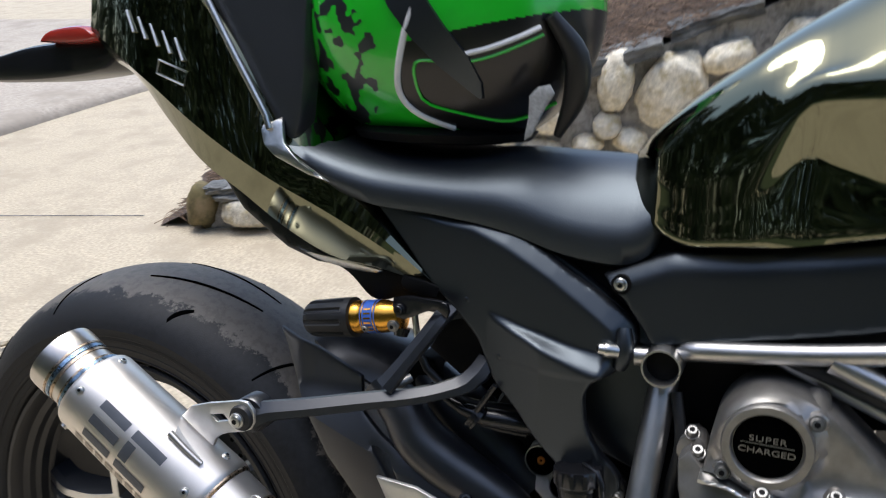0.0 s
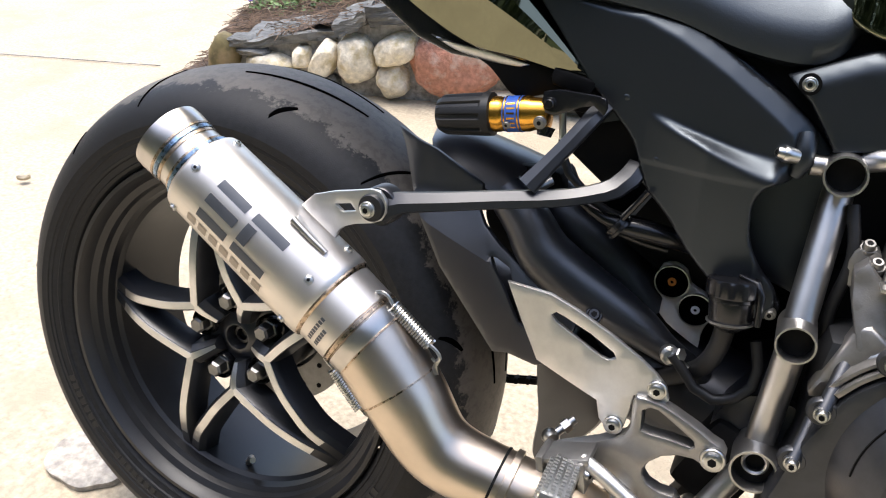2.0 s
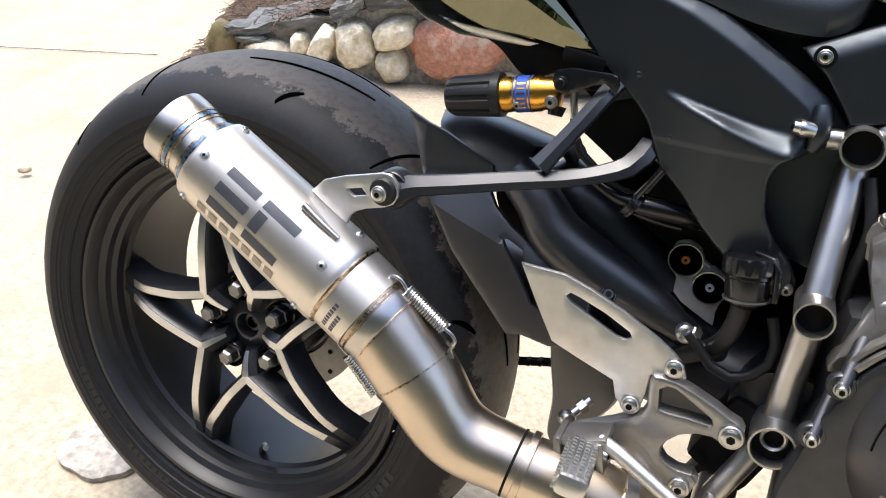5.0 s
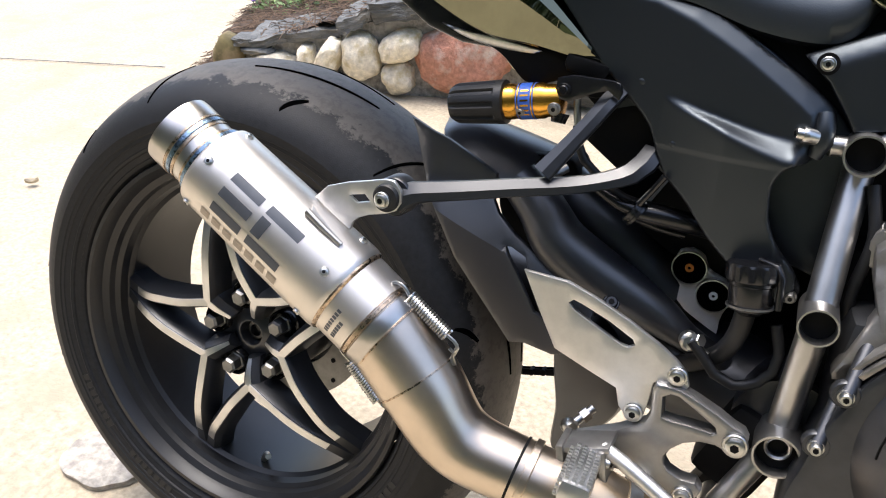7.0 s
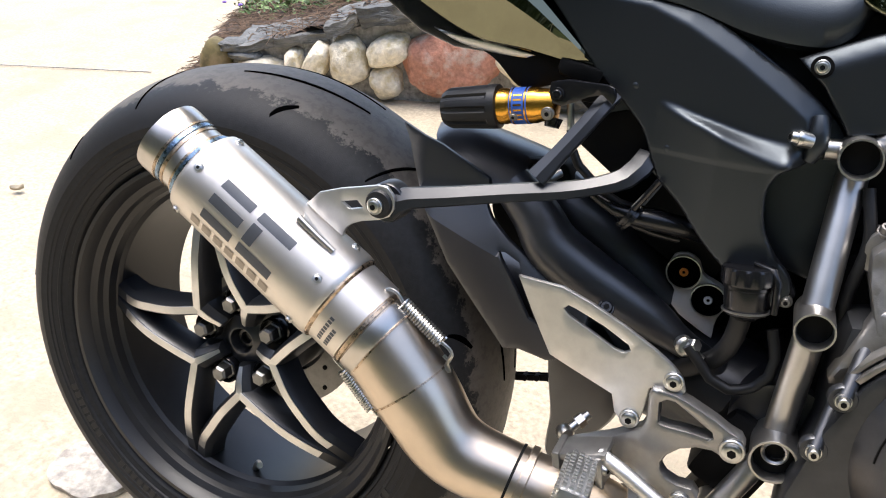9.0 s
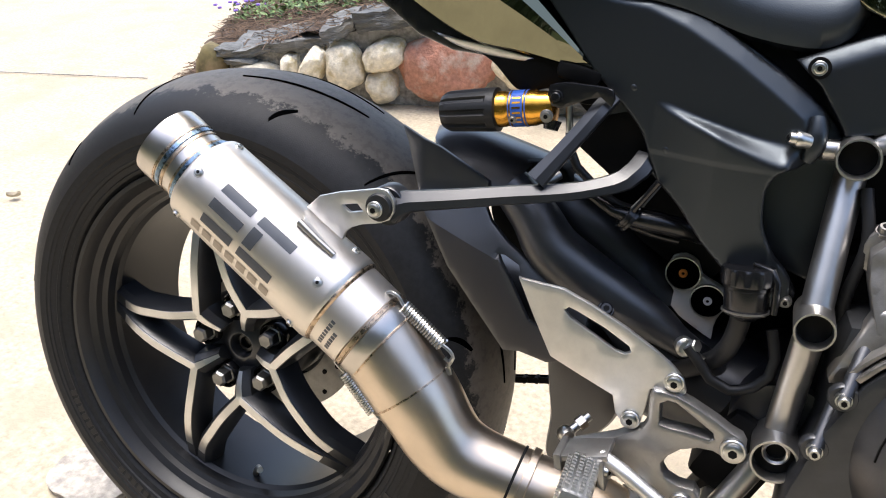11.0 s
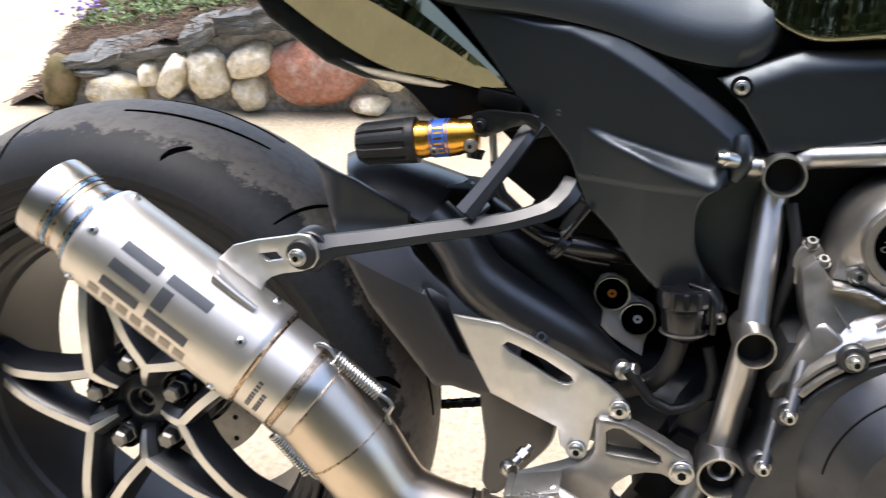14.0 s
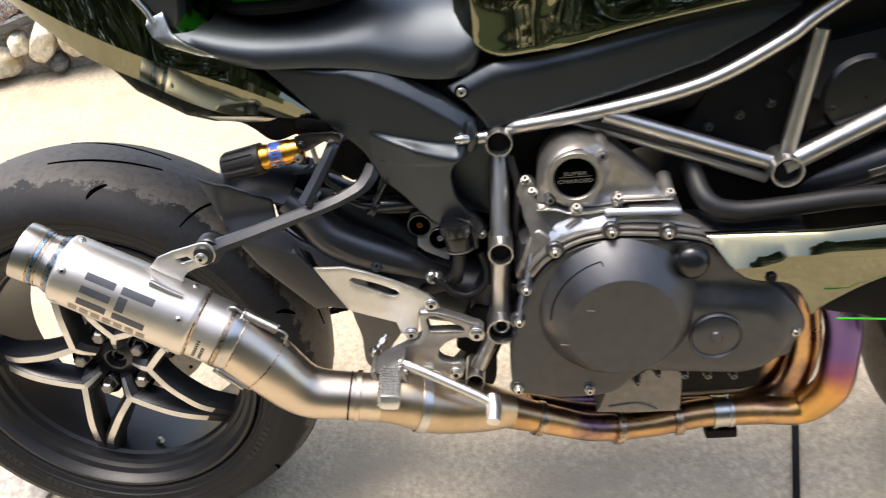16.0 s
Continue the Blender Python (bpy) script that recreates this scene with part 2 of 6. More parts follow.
def tube(points, radii, segs=16, step=0.01, straight=False, bore=0.0, bm=None):
    """Round bar or pipe along points; radii one number or one for each point."""
    bm = bm or bmesh.new()
    if isinstance(radii, (int, float)):
        radii = [radii] * len(points)
    pts = [(*p, r) for p, r in zip(points, radii)]
    path = [Vector(p) for p in pts] if straight else spline(pts, step)
    loops, up = [], None
    for i, q in enumerate(path):
        a, b = path[max(i - 1, 0)], path[min(i + 1, len(path) - 1)]
        d = (b - a).to_3d().normalized()
        if up is None:
            up = Vector((0, 0, 1)) if abs(d.z) < 0.8 else Vector((1, 0, 0))
        side = d.cross(up).normalized()
        up = side.cross(d).normalized()
        c = q.to_3d()
        loops.append([c + q[3] * (math.cos(w) * side + math.sin(w) * up) for w in (2 * math.pi * k / segs for k in range(segs))])
    if bore:
        c0, c1 = path[0].to_3d(), path[-1].to_3d()
        inner = [[c0 + (v - c0) * bore for v in loops[0]]]
        deep = [[v + (path[1] - path[0]).to_3d().normalized() * (c1 - c0).length * 0.8 for v in inner[0]]]
        loops = deep + inner + loops
        rings(bm, loops, cap=True)
    else:
        rings(bm, loops)
    return bm


def lathe(profile, centre=(0, 0, 0), axis=(0, 1, 0), segs=48, bm=None, closed=False):
    """Turned body: profile of (distance along the axis, radius)."""
    bm = bm or bmesh.new()
    ax = Vector(axis).normalized()
    u = ax.orthogonal().normalized()
    v = ax.cross(u)
    c = Vector(centre)
    loops = [[c + ax * h + max(r, 1e-5) * (math.cos(w) * u + math.sin(w) * v) for w in (2 * math.pi * k / segs for k in range(segs))] for h, r in profile]
    if closed:
        loops.append(loops[0])
        rings(bm, loops, cap=False)
        bmesh.ops.remove_doubles(bm, verts=bm.verts, dist=1e-6)
    else:
        rings(bm, loops)
    return bm


def box(centre, size, m=None, bevel=0.0, bm=None):
    bm = bm or bmesh.new()
    made = bmesh.ops.create_cube(bm, size=1.0)["verts"]
    t = Matrix.Translation(centre) @ (m or Matrix()) @ Matrix.Diagonal((*size, 1))
    bmesh.ops.transform(bm, matrix=t, verts=made)
    if bevel:
        es = list({e for vv in made for e in vv.link_edges})
        bmesh.ops.bevel(bm, geom=es, offset=bevel, segments=2, affect="EDGES", profile=0.6)
    return bm


def panel(outline, front, thick=0.006, edge=0.004, res=0.012, holes=(), smooth_step=0.006, round_outline=True, lines=()):
    """A moulded sheet in the plane of x and z: outline, front(x, z) its near face, its rim rounded over by edge metres, its mesh laid along the crease lines."""
    from mathutils.geometry import delaunay_2d_cdt
    rims = []
    for pts in (outline, *holes):
        if round_outline:
            loop = spline([(*q, 0) for q in [*pts, pts[0]]], smooth_step)[:-1]
            rims.append(np.array([(q.x, q.y) for q in loop]))
        else:
            fine = []
            for a, b in zip(pts, [*pts[1:], pts[0]]):
                n = max(1, int(math.dist(a, b) / smooth_step))
                fine += [(a[0] + (b[0] - a[0]) * k / n, a[1] + (b[1] - a[1]) * k / n) for k in range(n)]
            rims.append(np.array(fine))
    seg_a = np.concatenate(rims)
    seg_b = np.concatenate([np.roll(r, -1, 0) for r in rims])

    def gap(q):
        d = seg_b - seg_a
        t = np.clip(((q - seg_a) * d).sum(1) / np.maximum((d * d).sum(1), 1e-12), 0, 1)
        return np.sqrt((((seg_a + d * t[:, None]) - q) ** 2).sum(1).min())

    def inside(q):
        hit = (seg_a[:, 1] > q[1]) != (seg_b[:, 1] > q[1])
        dy = np.where(np.abs(seg_b[:, 1] - seg_a[:, 1]) < 1e-12, 1e-12, seg_b[:, 1] - seg_a[:, 1])
        xs = seg_a[:, 0] + (q[1] - seg_a[:, 1]) * (seg_b[:, 0] - seg_a[:, 0]) / dy
        return (hit & (xs > q[0])).sum() % 2 == 1

    pts2, edges = [], []
    for r in rims:
        s = len(pts2)
        pts2 += [tuple(q) for q in r]
        edges += [(s + i, s + (i + 1) % len(r)) for i in range(len(r))]
    rim_count = len(pts2)
    if edge:
        for r in rims:
            nxt, prv = np.roll(r, -1, 0), np.roll(r, 1, 0)
            t = nxt - prv
            nrm = np.c_[-t[:, 1], t[:, 0]] / np.maximum(np.linalg.norm(t, axis=1), 1e-9)[:, None]
            for off in (edge * 0.35, edge):
                for q in np.r_[r + nrm * off, r - nrm * off]:
                    if inside(q) and gap(q) > off * 0.8:
                        pts2.append(tuple(q))
    crease = []
    for way in lines:
        run = [(q.x, q.y) for q in spline([(*q, 0) for q in way], 0.004)]
        run = [q for q in run if inside(np.array(q)) and gap(np.array(q)) > 0.002]
        edges += [(len(pts2) + i, len(pts2) + i + 1) for i in range(len(run) - 1)]
        pts2 += run
        crease += run
    crease = np.array(crease) if crease else np.array([(1e3, 1e3)])
    lo, hi = rims[0].min(0), rims[0].max(0)
    for x in np.arange(lo[0], hi[0], res):
        for z in np.arange(lo[1], hi[1], res):
            q = np.array((x + (z / res % 2 // 1) * res / 2, z))
            if inside(q) and gap(q) > max(res * 0.45, edge * 1.3) and np.abs(crease - q).sum(1).min() > res * 0.5:
                pts2.append(tuple(q))
    vs, _, fs, *_ = delaunay_2d_cdt([Vector(q) for q in pts2], edges, [], 1, 1e-6)
    bm = bmesh.new()
    near, far = [], []
    for q in vs:
        d = gap(np.array(q))
        k = min(d / edge, 1.0) if edge else 1.0
        y = front(q[0], q[1])
        near.append(bm.verts.new((q[0], y + edge * (1 - math.sqrt(max(0.0, 1 - (1 - k) ** 2))), q[1])))
        far.append(bm.verts.new((q[0], y + thick + edge, q[1])))
    borders = {}
    for f in fs:
        c = sum((Vector(vs[i]) for i in f), Vector((0, 0))) / len(f)
        if not inside(np.array(c)):
            continue
        bm.faces.new([near[i] for i in f])
        bm.faces.new([far[i] for i in f][::-1])
        for a, b in zip(f, [*f[1:], f[0]]):
            borders[(a, b)] = True
    for a, b in list(borders):
        if (b, a) not in borders:
            bm.faces.new((near[b], near[a], far[a], far[b]))
    for v in [v for v in bm.verts if not v.link_faces]:
        bm.verts.remove(v)
    return bm


def flat(y):
    return lambda x, z: y


def screw(parent, at, r=0.008, axis=(0, -1, 0), mat="bright", name="bolt", deep=0.006, socket=True):
    """Round-headed bolt with a hexagon socket and a washer rim."""
    bm = lathe([(-deep, r * 0.9), (0, r), (deep * 0.35, r), (deep * 0.5, r * 0.92), (deep * 0.5, r * 0.78), (deep, r * 0.72), (deep * 1.15, r * 0.6), (deep * 1.15, r * 0.4)], at, axis, 20)
    ob = part(name, bm, mat, parent)
    if socket:
        a = Vector(axis).normalized()
        # a near-black hexagon on the head stands in for the shaded hollow
        part("socket", lathe([(deep * 1.05, r * 0.36), (deep * 1.22, r * 0.36)], at, a, 6), "dark", ob)
    return ob


def loft(sections, segs, bm=None, cap=True):
    """Body through sections, each a loop of 3D points, made smooth along its length."""
    bm = bm or bmesh.new()
    cols = list(zip(*sections))
    fine = [[] for _ in range((len(sections) - 1) * segs + 1)]
    for col in cols:
        p = [Vector(q) for q in col]
        p = [p[0] * 2 - p[1]] + p + [p[-1] * 2 - p[-2]]
        n = 0
        for i in range(1, len(p) - 2):
            for k in range(segs):
                t = k / segs
                a, b, c, d = p[i - 1], p[i], p[i + 1], p[i + 2]
                fine[n].append(0.5 * (2 * b + (c - a) * t + (2 * a - 5 * b + 4 * c - d) * t * t + (3 * b - a - 3 * c + d) * t ** 3))
                n += 1
        fine[n].append(p[-2])
    rings(bm, fine, cap=cap)
    return bm


def tyre_material():
    """Black rubber; the middle of the tread is scuffed brown with a ragged border."""
    m = material("tyre_rubber", (0.0105, 0.0110, 0.0122), 0.56, 0, 0.40, 150, 0.35, 900, spec=0.30)
    tr = m.node_tree
    b = tr.nodes["Principled BSDF"]
    base = b.inputs["Base Color"].links[0].from_socket
    co = node(tr, "TexCoord")
    sep = node(tr, "SeparateXYZ")
    tr.links.new(co.outputs["Object"], sep.inputs[0])
    n = node(tr, "TexNoise", Scale=34.0, Detail=10.0, Roughness=0.78)
    tr.links.new(co.outputs["Object"], n.inputs["Vector"])
    ab = node(tr, "Math")
    ab.operation = "ABSOLUTE"
    tr.links.new(sep.outputs["Y"], ab.inputs[0])
    add = node(tr, "Math")
    add.operation = "MULTIPLY_ADD"
    tr.links.new(n.outputs[0], add.inputs[0])
    add.inputs[1].default_value = 0.075
    tr.links.new(ab.outputs[0], add.inputs[2])
    rg = node(tr, "MapRange")
    rg.inputs["From Min"].default_value, rg.inputs["From Max"].default_value = 0.106, 0.102
    tr.links.new(add.outputs[0], rg.inputs[0])
    mx = node(tr, "Mix")
    mx.data_type = "RGBA"
    fleck = node(tr, "TexNoise", Scale=95.0, Detail=6.0, Roughness=0.7)
    tr.links.new(co.outputs["Object"], fleck.inputs["Vector"])
    fr = node(tr, "MapRange")
    fr.inputs["From Min"].default_value, fr.inputs["From Max"].default_value = 0.40, 0.52
    fr.inputs["To Min"].default_value = 0.72
    tr.links.new(fleck.outputs[0], fr.inputs[0])
    wear = node(tr, "Math")
    wear.operation = "MULTIPLY"
    tr.links.new(rg.outputs[0], wear.inputs[0])
    tr.links.new(fr.outputs[0], wear.inputs[1])
    tr.links.new(wear.outputs[0], mx.inputs[0])
    tr.links.new(base, mx.inputs[6])
    mx.inputs[7].default_value = (0.112, 0.100, 0.086, 1)
    tr.links.new(mx.outputs[2], b.inputs["Base Color"])
    return m


M["tyre"] = tyre_material()


# ---- the setting ----
def ground():
    bm = bmesh.new()
    xs = [-400, -60, -12, -6, *np.arange(-4, 3.01, 0.25), 6, 12, 60, 400]
    ys = [-400, -60, -12, -6, *np.arange(-3, 5.01, 0.25), 8, 12, 60, 400]
    vs = [[bm.verts.new((x, y, 0.004 * noise.noise((x * 1.3, y * 1.3, 0)) * (abs(x) < 5 and abs(y) < 6) - 0.002)) for y in ys] for x in xs]
    for i in range(len(xs) - 1):
        for j in range(len(ys) - 1):
            bm.faces.new((vs[i][j], vs[i + 1][j], vs[i + 1][j + 1], vs[i][j + 1]))
    ob = part("ground", bm, "concrete")
    return tagged(ob, "pale weathered concrete driveway with stains and joints", "driveway", kind="structure")


drive = ground()
WALL = Matrix.Translation((-1.26, 1.50, 0)) @ pose(0, 0, 0, 0, 0, math.degrees(math.atan2(0.204, 0.979)))


def ledge_top(u):
    return 0.130 + 0.255 * u + 0.03 * u * u + 0.035 * min(1.0, max(0.0, (u - 0.85) / 0.5))


def stone_mesh(w, d, h, seed, rough=0.12, sub=3, power=0.8):
    bm = bmesh.new()
    bmesh.ops.create_icosphere(bm, subdivisions=sub, radius=0.5)
    for v in bm.verts:
        q = v.co.normalized()
        k = 1 + rough * noise.noise(q * 1.7 + Vector((seed * 3.1, 0, 0))) + rough * 0.35 * noise.noise(q * 5 + Vector((0, seed, 0))) + rough * 0.12 * noise.noise(q * 14 + Vector((seed, 0, 0)))
        c = Vector([math.copysign(abs(a) ** power, a) for a in q]) * 0.5 * k
        v.co = (c.x * w, c.y * d, c.z * h)
    return bm


def stone_wall():
    wall = empty("stone_wall", WALL, "low garden wall of rounded river stones set in grey mortar", "stone wall", kind="structure")
    sections = []
    for k in range(25):
        u = -0.02 + 4.5 * k / 24
        t = min(ledge_top(u), 1.1) - 0.035
        wob = 0.012 * noise.noise((u * 4, 0, 3))
        sections.append([(u, 0.05 + wob, -0.05), (u, 0.05 + wob, t * 0.5), (u, 0.06 + wob, t), (u, 0.3, t), (u, 0.3, -0.05)])
    bm = bmesh.new()
    rings(bm, sections)
    part("mortar", bm, "mortar", wall)
    # u, z, width, height, lean in degrees, material
    stones = [(0.172, 0.066, 0.20, 0.105, -4, "stone_beige"), (0.290, 0.118, 0.062, 0.075, 0, "stone_beige"), (0.368, 0.112, 0.085, 0.155, -28, "stone_beige"),
              (0.392, 0.034, 0.058, 0.062, 0, "slate"), (0.478, 0.125, 0.135, 0.165, 10, "stone_beige"), (0.616, 0.168, 0.155, 0.10, 24, "stone_beige"),
              (0.606, 0.062, 0.115, 0.105, 12, "stone_beige"), (0.815, 0.135, 0.31, 0.225, 10, "stone_red"), (0.985, 0.03, 0.12, 0.06, 0, "stone_beige"),
              (1.05, 0.16, 0.15, 0.16, 30, "stone_beige"), (1.06, 0.30, 0.17, 0.13, -12, "stone_beige"), (1.20, 0.09, 0.18, 0.15, -10, "slate"), (1.22, 0.25, 0.17, 0.16, 14, "stone_beige"),
              (1.24, 0.40, 0.14, 0.11, 0, "stone_beige"), (1.448, 0.51, 0.105, 0.19, -8, "stone_beige"), (1.612, 0.478, 0.185, 0.25, -24, "stone_beige"), (1.77, 0.575, 0.15, 0.09, 18, "stone_beige"),
              (1.422, 0.372, 0.09, 0.085, 10, "stone_beige"), (1.495, 0.325, 0.11, 0.075, -12, "stone_beige"), (1.365, 0.315, 0.10, 0.06, 0, "stone_beige"), (1.80, 0.43, 0.17, 0.17, 10, "stone_beige"),
              (1.45, 0.2, 0.2, 0.16, 0, "stone_beige"), (1.66, 0.24, 0.2, 0.18, 15, "slate"), (1.9, 0.22, 0.22, 0.2, 0, "stone_beige"), (1.4, 0.06, 0.2, 0.11, 0, "stone_beige"), (1.64, 0.08, 0.22, 0.13, 0, "stone_beige"),
              (1.99, 0.58, 0.2, 0.2, 0, "stone_beige"), (2.05, 0.38, 0.2, 0.2, 40, "stone_beige")]
    for i, (u, z, w, h, lean, mt) in enumerate(stones):
        ob = part("stone", stone_mesh(w, 0.13, h, i + 1, 0.15, 4, 0.86), mt, wall)
        ob.matrix_basis = Matrix.Translation((u, 0.045, z)) @ pose(0, 0, 0, 0, -lean, 0)
    # flat capping slates
    u, i = 0.07, 0
    for w, h in ((0.34, 0.032), (0.12, 0.042), (0.24, 0.062), (0.26, 0.05), (0.26, 0.045), (0.3, 0.055), (0.28, 0.05), (0.31, 0.05), (0.3, 0.05), (0.34, 0.05), (0.3, 0.05)):
        bm = box((0, 0, 0), (w - 0.014, 0.2, h))
        bmesh.ops.subdivide_edges(bm, edges=bm.edges[:], cuts=9, use_grid_fill=True)
        for v in bm.verts:
            q = v.co * 16 + Vector((i * 7.7, 0, 0))
            v.co += Vector((0.016 * noise.noise(q), 0.020 * noise.noise(q + Vector((9, 0, 0))), 0.010 * noise.noise(q + Vector((0, 9, 0)))))
            v.co.z += 0.008 * round(1.6 * noise.noise(v.co * 9 + Vector((0, i, 0))))
            v.co += Vector((0, 0.007, 0.003)) * noise.noise(v.co * 70 + Vector((i, 0, 0)))
        ob = part("capstone", bm, "slate", wall, smooth=True, angle=22)
        ob.matrix_basis = Matrix.Translation((u + w / 2, 0.128 - 0.014 * (i % 3), ledge_top(u + w / 2) - h * 0.5 + 0.004 + (0.008 * (i % 2) if i < 4 else 0))) @ (pose(0, 0, 0, 5 - 4 * (i % 3), -14 + 5 * ((i + 1) % 2), 3 - 3 * (i % 3)) if i < 4 else pose(0, 0, 0, 1, -18, 0)) @ Matrix.Diagonal((1, 1, 1 if i < 4 else 0.7, 1))
        u, i = u + w, i + 1
    ob = part("stone", stone_mesh(0.115, 0.12, 0.17, 40, 0.25), "moss", wall, "mossy olive-brown corner stone")
    ob.matrix_basis = Matrix.Translation((0.0, 0.05, 0.085)) @ pose(0, 0, 0, 0, 14, 0)
    for u, z, w, h, sd in ((0.075, 0.155, 0.10, 0.04, 51), (0.11, 0.125, 0.12, 0.03, 52)):
        ob = part("stone", stone_mesh(w, 0.1, h, sd, 0.25), "slate", wall)
        ob.matrix_basis = Matrix.Translation((u, 0.05, z))
    return wall


def bed_height(x, y):
    """Top of the planted bank behind the wall; it sinks to the drive along its open edge."""
    u = (x + 1.26) * 0.979 + (y - 1.50) * 0.204
    back = -(x + 1.26) * 0.204 + (y - 1.50) * 0.979
    top = min(ledge_top(max(u, -0.2)), 1.1) - 0.01 + 0.05 * back * 0.4
    side = u + 0.30 + 0.18 * back + 0.05 * noise.noise((x * 6, y * 6, 2)) + 0.02 * noise.noise((x * 17, y * 17, 2))  # distance in from the open edge on the left
    k = min(max(side / 0.42, 0.0), 1.0)
    return -0.05 + (top + 0.05) * k ** 0.75 + 0.02 * noise.noise((x * 5, y * 5, 0)) * k


def bank():
    bm = bmesh.new()
    grid = {}
    us, bs = [*np.arange(-1.9, 1.0, 0.035), *np.arange(1.0, 4.6, 0.1)], [*np.arange(0.06, 2.2, 0.04), *np.arange(2.2, 5, 0.14)]
    for i, u in enumerate(us):
        for j, b in enumerate(bs):
            x, y = -1.26 + u * 0.979 - b * 0.204, 1.50 + u * 0.204 + b * 0.979
            grid[i, j] = bm.verts.new((x, y, bed_height(x, y) + 0.012 * noise.noise((x * 18, y * 18, 4)) * min(1, max(0, bed_height(x, y) / 0.1))))
    for i in range(len(us) - 1):
        for j in range(len(bs) - 1):
            bm.faces.new((grid[i, j], grid[i + 1, j], grid[i + 1, j + 1], grid[i, j + 1]))
    return tagged(part("planting_bank", bm, "soil"), "sloping bank of brown soil behind the stone wall", "flower bed", kind="structure")


def litter():
    """Pine needles and twigs strewn over the bank."""
    rnd = random.Random(5)
    vs, fs = [], []
    for _ in range(14000):
        u, b = rnd.uniform(-0.6, 2.4), rnd.uniform(0.03, 1.7)
        x, y = -1.26 + u * 0.979 - b * 0.204, 1.50 + u * 0.204 + b * 0.979
        z = bed_height(x, y)
        if z < 0.01:
            continue
        z += rnd.uniform(0.0, 0.022)
        a, tip, ln, w = rnd.uniform(0, 6.28), rnd.uniform(-0.35, 0.35), rnd.uniform(0.03, 0.13), rnd.uniform(0.0008, 0.0022)
        d = Vector((math.cos(a) * math.cos(tip), math.sin(a) * math.cos(tip), math.sin(tip))) * ln * 0.5
        s = Vector((-math.sin(a), math.cos(a), 0)) * w
        c, n = Vector((x, y, z)), len(vs)
        up = Vector((0, 0, w * 1.4))
        bend = Vector((0, 0, rnd.uniform(0, 0.012)))
        vs += [c - d - s, c - d + s, c - d + up, c - s + bend, c + s + bend, c + up + bend, c + d]
        fs += [(n, n + 1, n + 4, n + 3), (n + 1, n + 2, n + 5, n + 4), (n + 2, n, n + 3, n + 5), (n + 3, n + 4, n + 6), (n + 4, n + 5, n + 6), (n + 5, n + 3, n + 6)]
    me = bpy.data.meshes.new("mesh")
    me.from_pydata(vs, [], fs)
    return tagged(part("pine_litter", me, "needle"), "dry brown pine needles and twigs covering the bank", "mulch", kind="stuff")


def plants():
    rnd = random.Random(9)
    for k, (u, b, n, spread) in enumerate(((-0.20, 0.95, 200, 0.14), (0.10, 0.58, 300, 0.15), (0.28, 0.46, 300, 0.14), (0.48, 0.36, 300, 0.13), (0.70, 0.34, 300, 0.14), (1.0, 0.55, 300, 0.2))):
        x0, y0 = -1.26 + u * 0.979 - b * 0.204, 1.50 + u * 0.204 + b * 0.979
        thing = empty("ground_cover_plant", Matrix.Translation((x0, y0, bed_height(x0, y0))), "low green ground-cover plant with small leaves on the bank", "plant", "plants on the bank")
        vs, fs = [], []
        for _ in range(n):
            a, r = rnd.uniform(0, 6.28), spread * rnd.random() ** 0.6
            c = Vector((r * math.cos(a), r * math.sin(a), rnd.uniform(0.0, 0.07)))
            c.z += bed_height(x0 + c.x, y0 + c.y) - bed_height(x0, y0)
            e = Euler((rnd.uniform(-0.9, 0.9), rnd.uniform(-0.9, 0.9), a)).to_matrix()
            s, i = rnd.uniform(0.008, 0.02), len(vs)
            vs += [c + e @ Vector(q) * s for q in ((0, -1, 0), (0.45, 0, 0.12), (0, 1, 0.05), (-0.45, 0, 0.12))]
            fs += [(i, i + 1, i + 2), (i, i + 2, i + 3)]
        me = bpy.data.meshes.new("mesh")
        me.from_pydata(vs, [], fs)
        part("foliage", me, "leaf", thing)
        if k == 0:
            petal = mesh_of(stone_mesh(0.018, 0.016, 0.010, 77, 0.4, 2))
            petal.materials.append(M["petal"])
            for _ in range(16):
                part("flower", petal, "petal", thing).location = (rnd.uniform(-0.12, 0.06), rnd.uniform(-0.16, 0.04), rnd.uniform(0.05, 0.11))


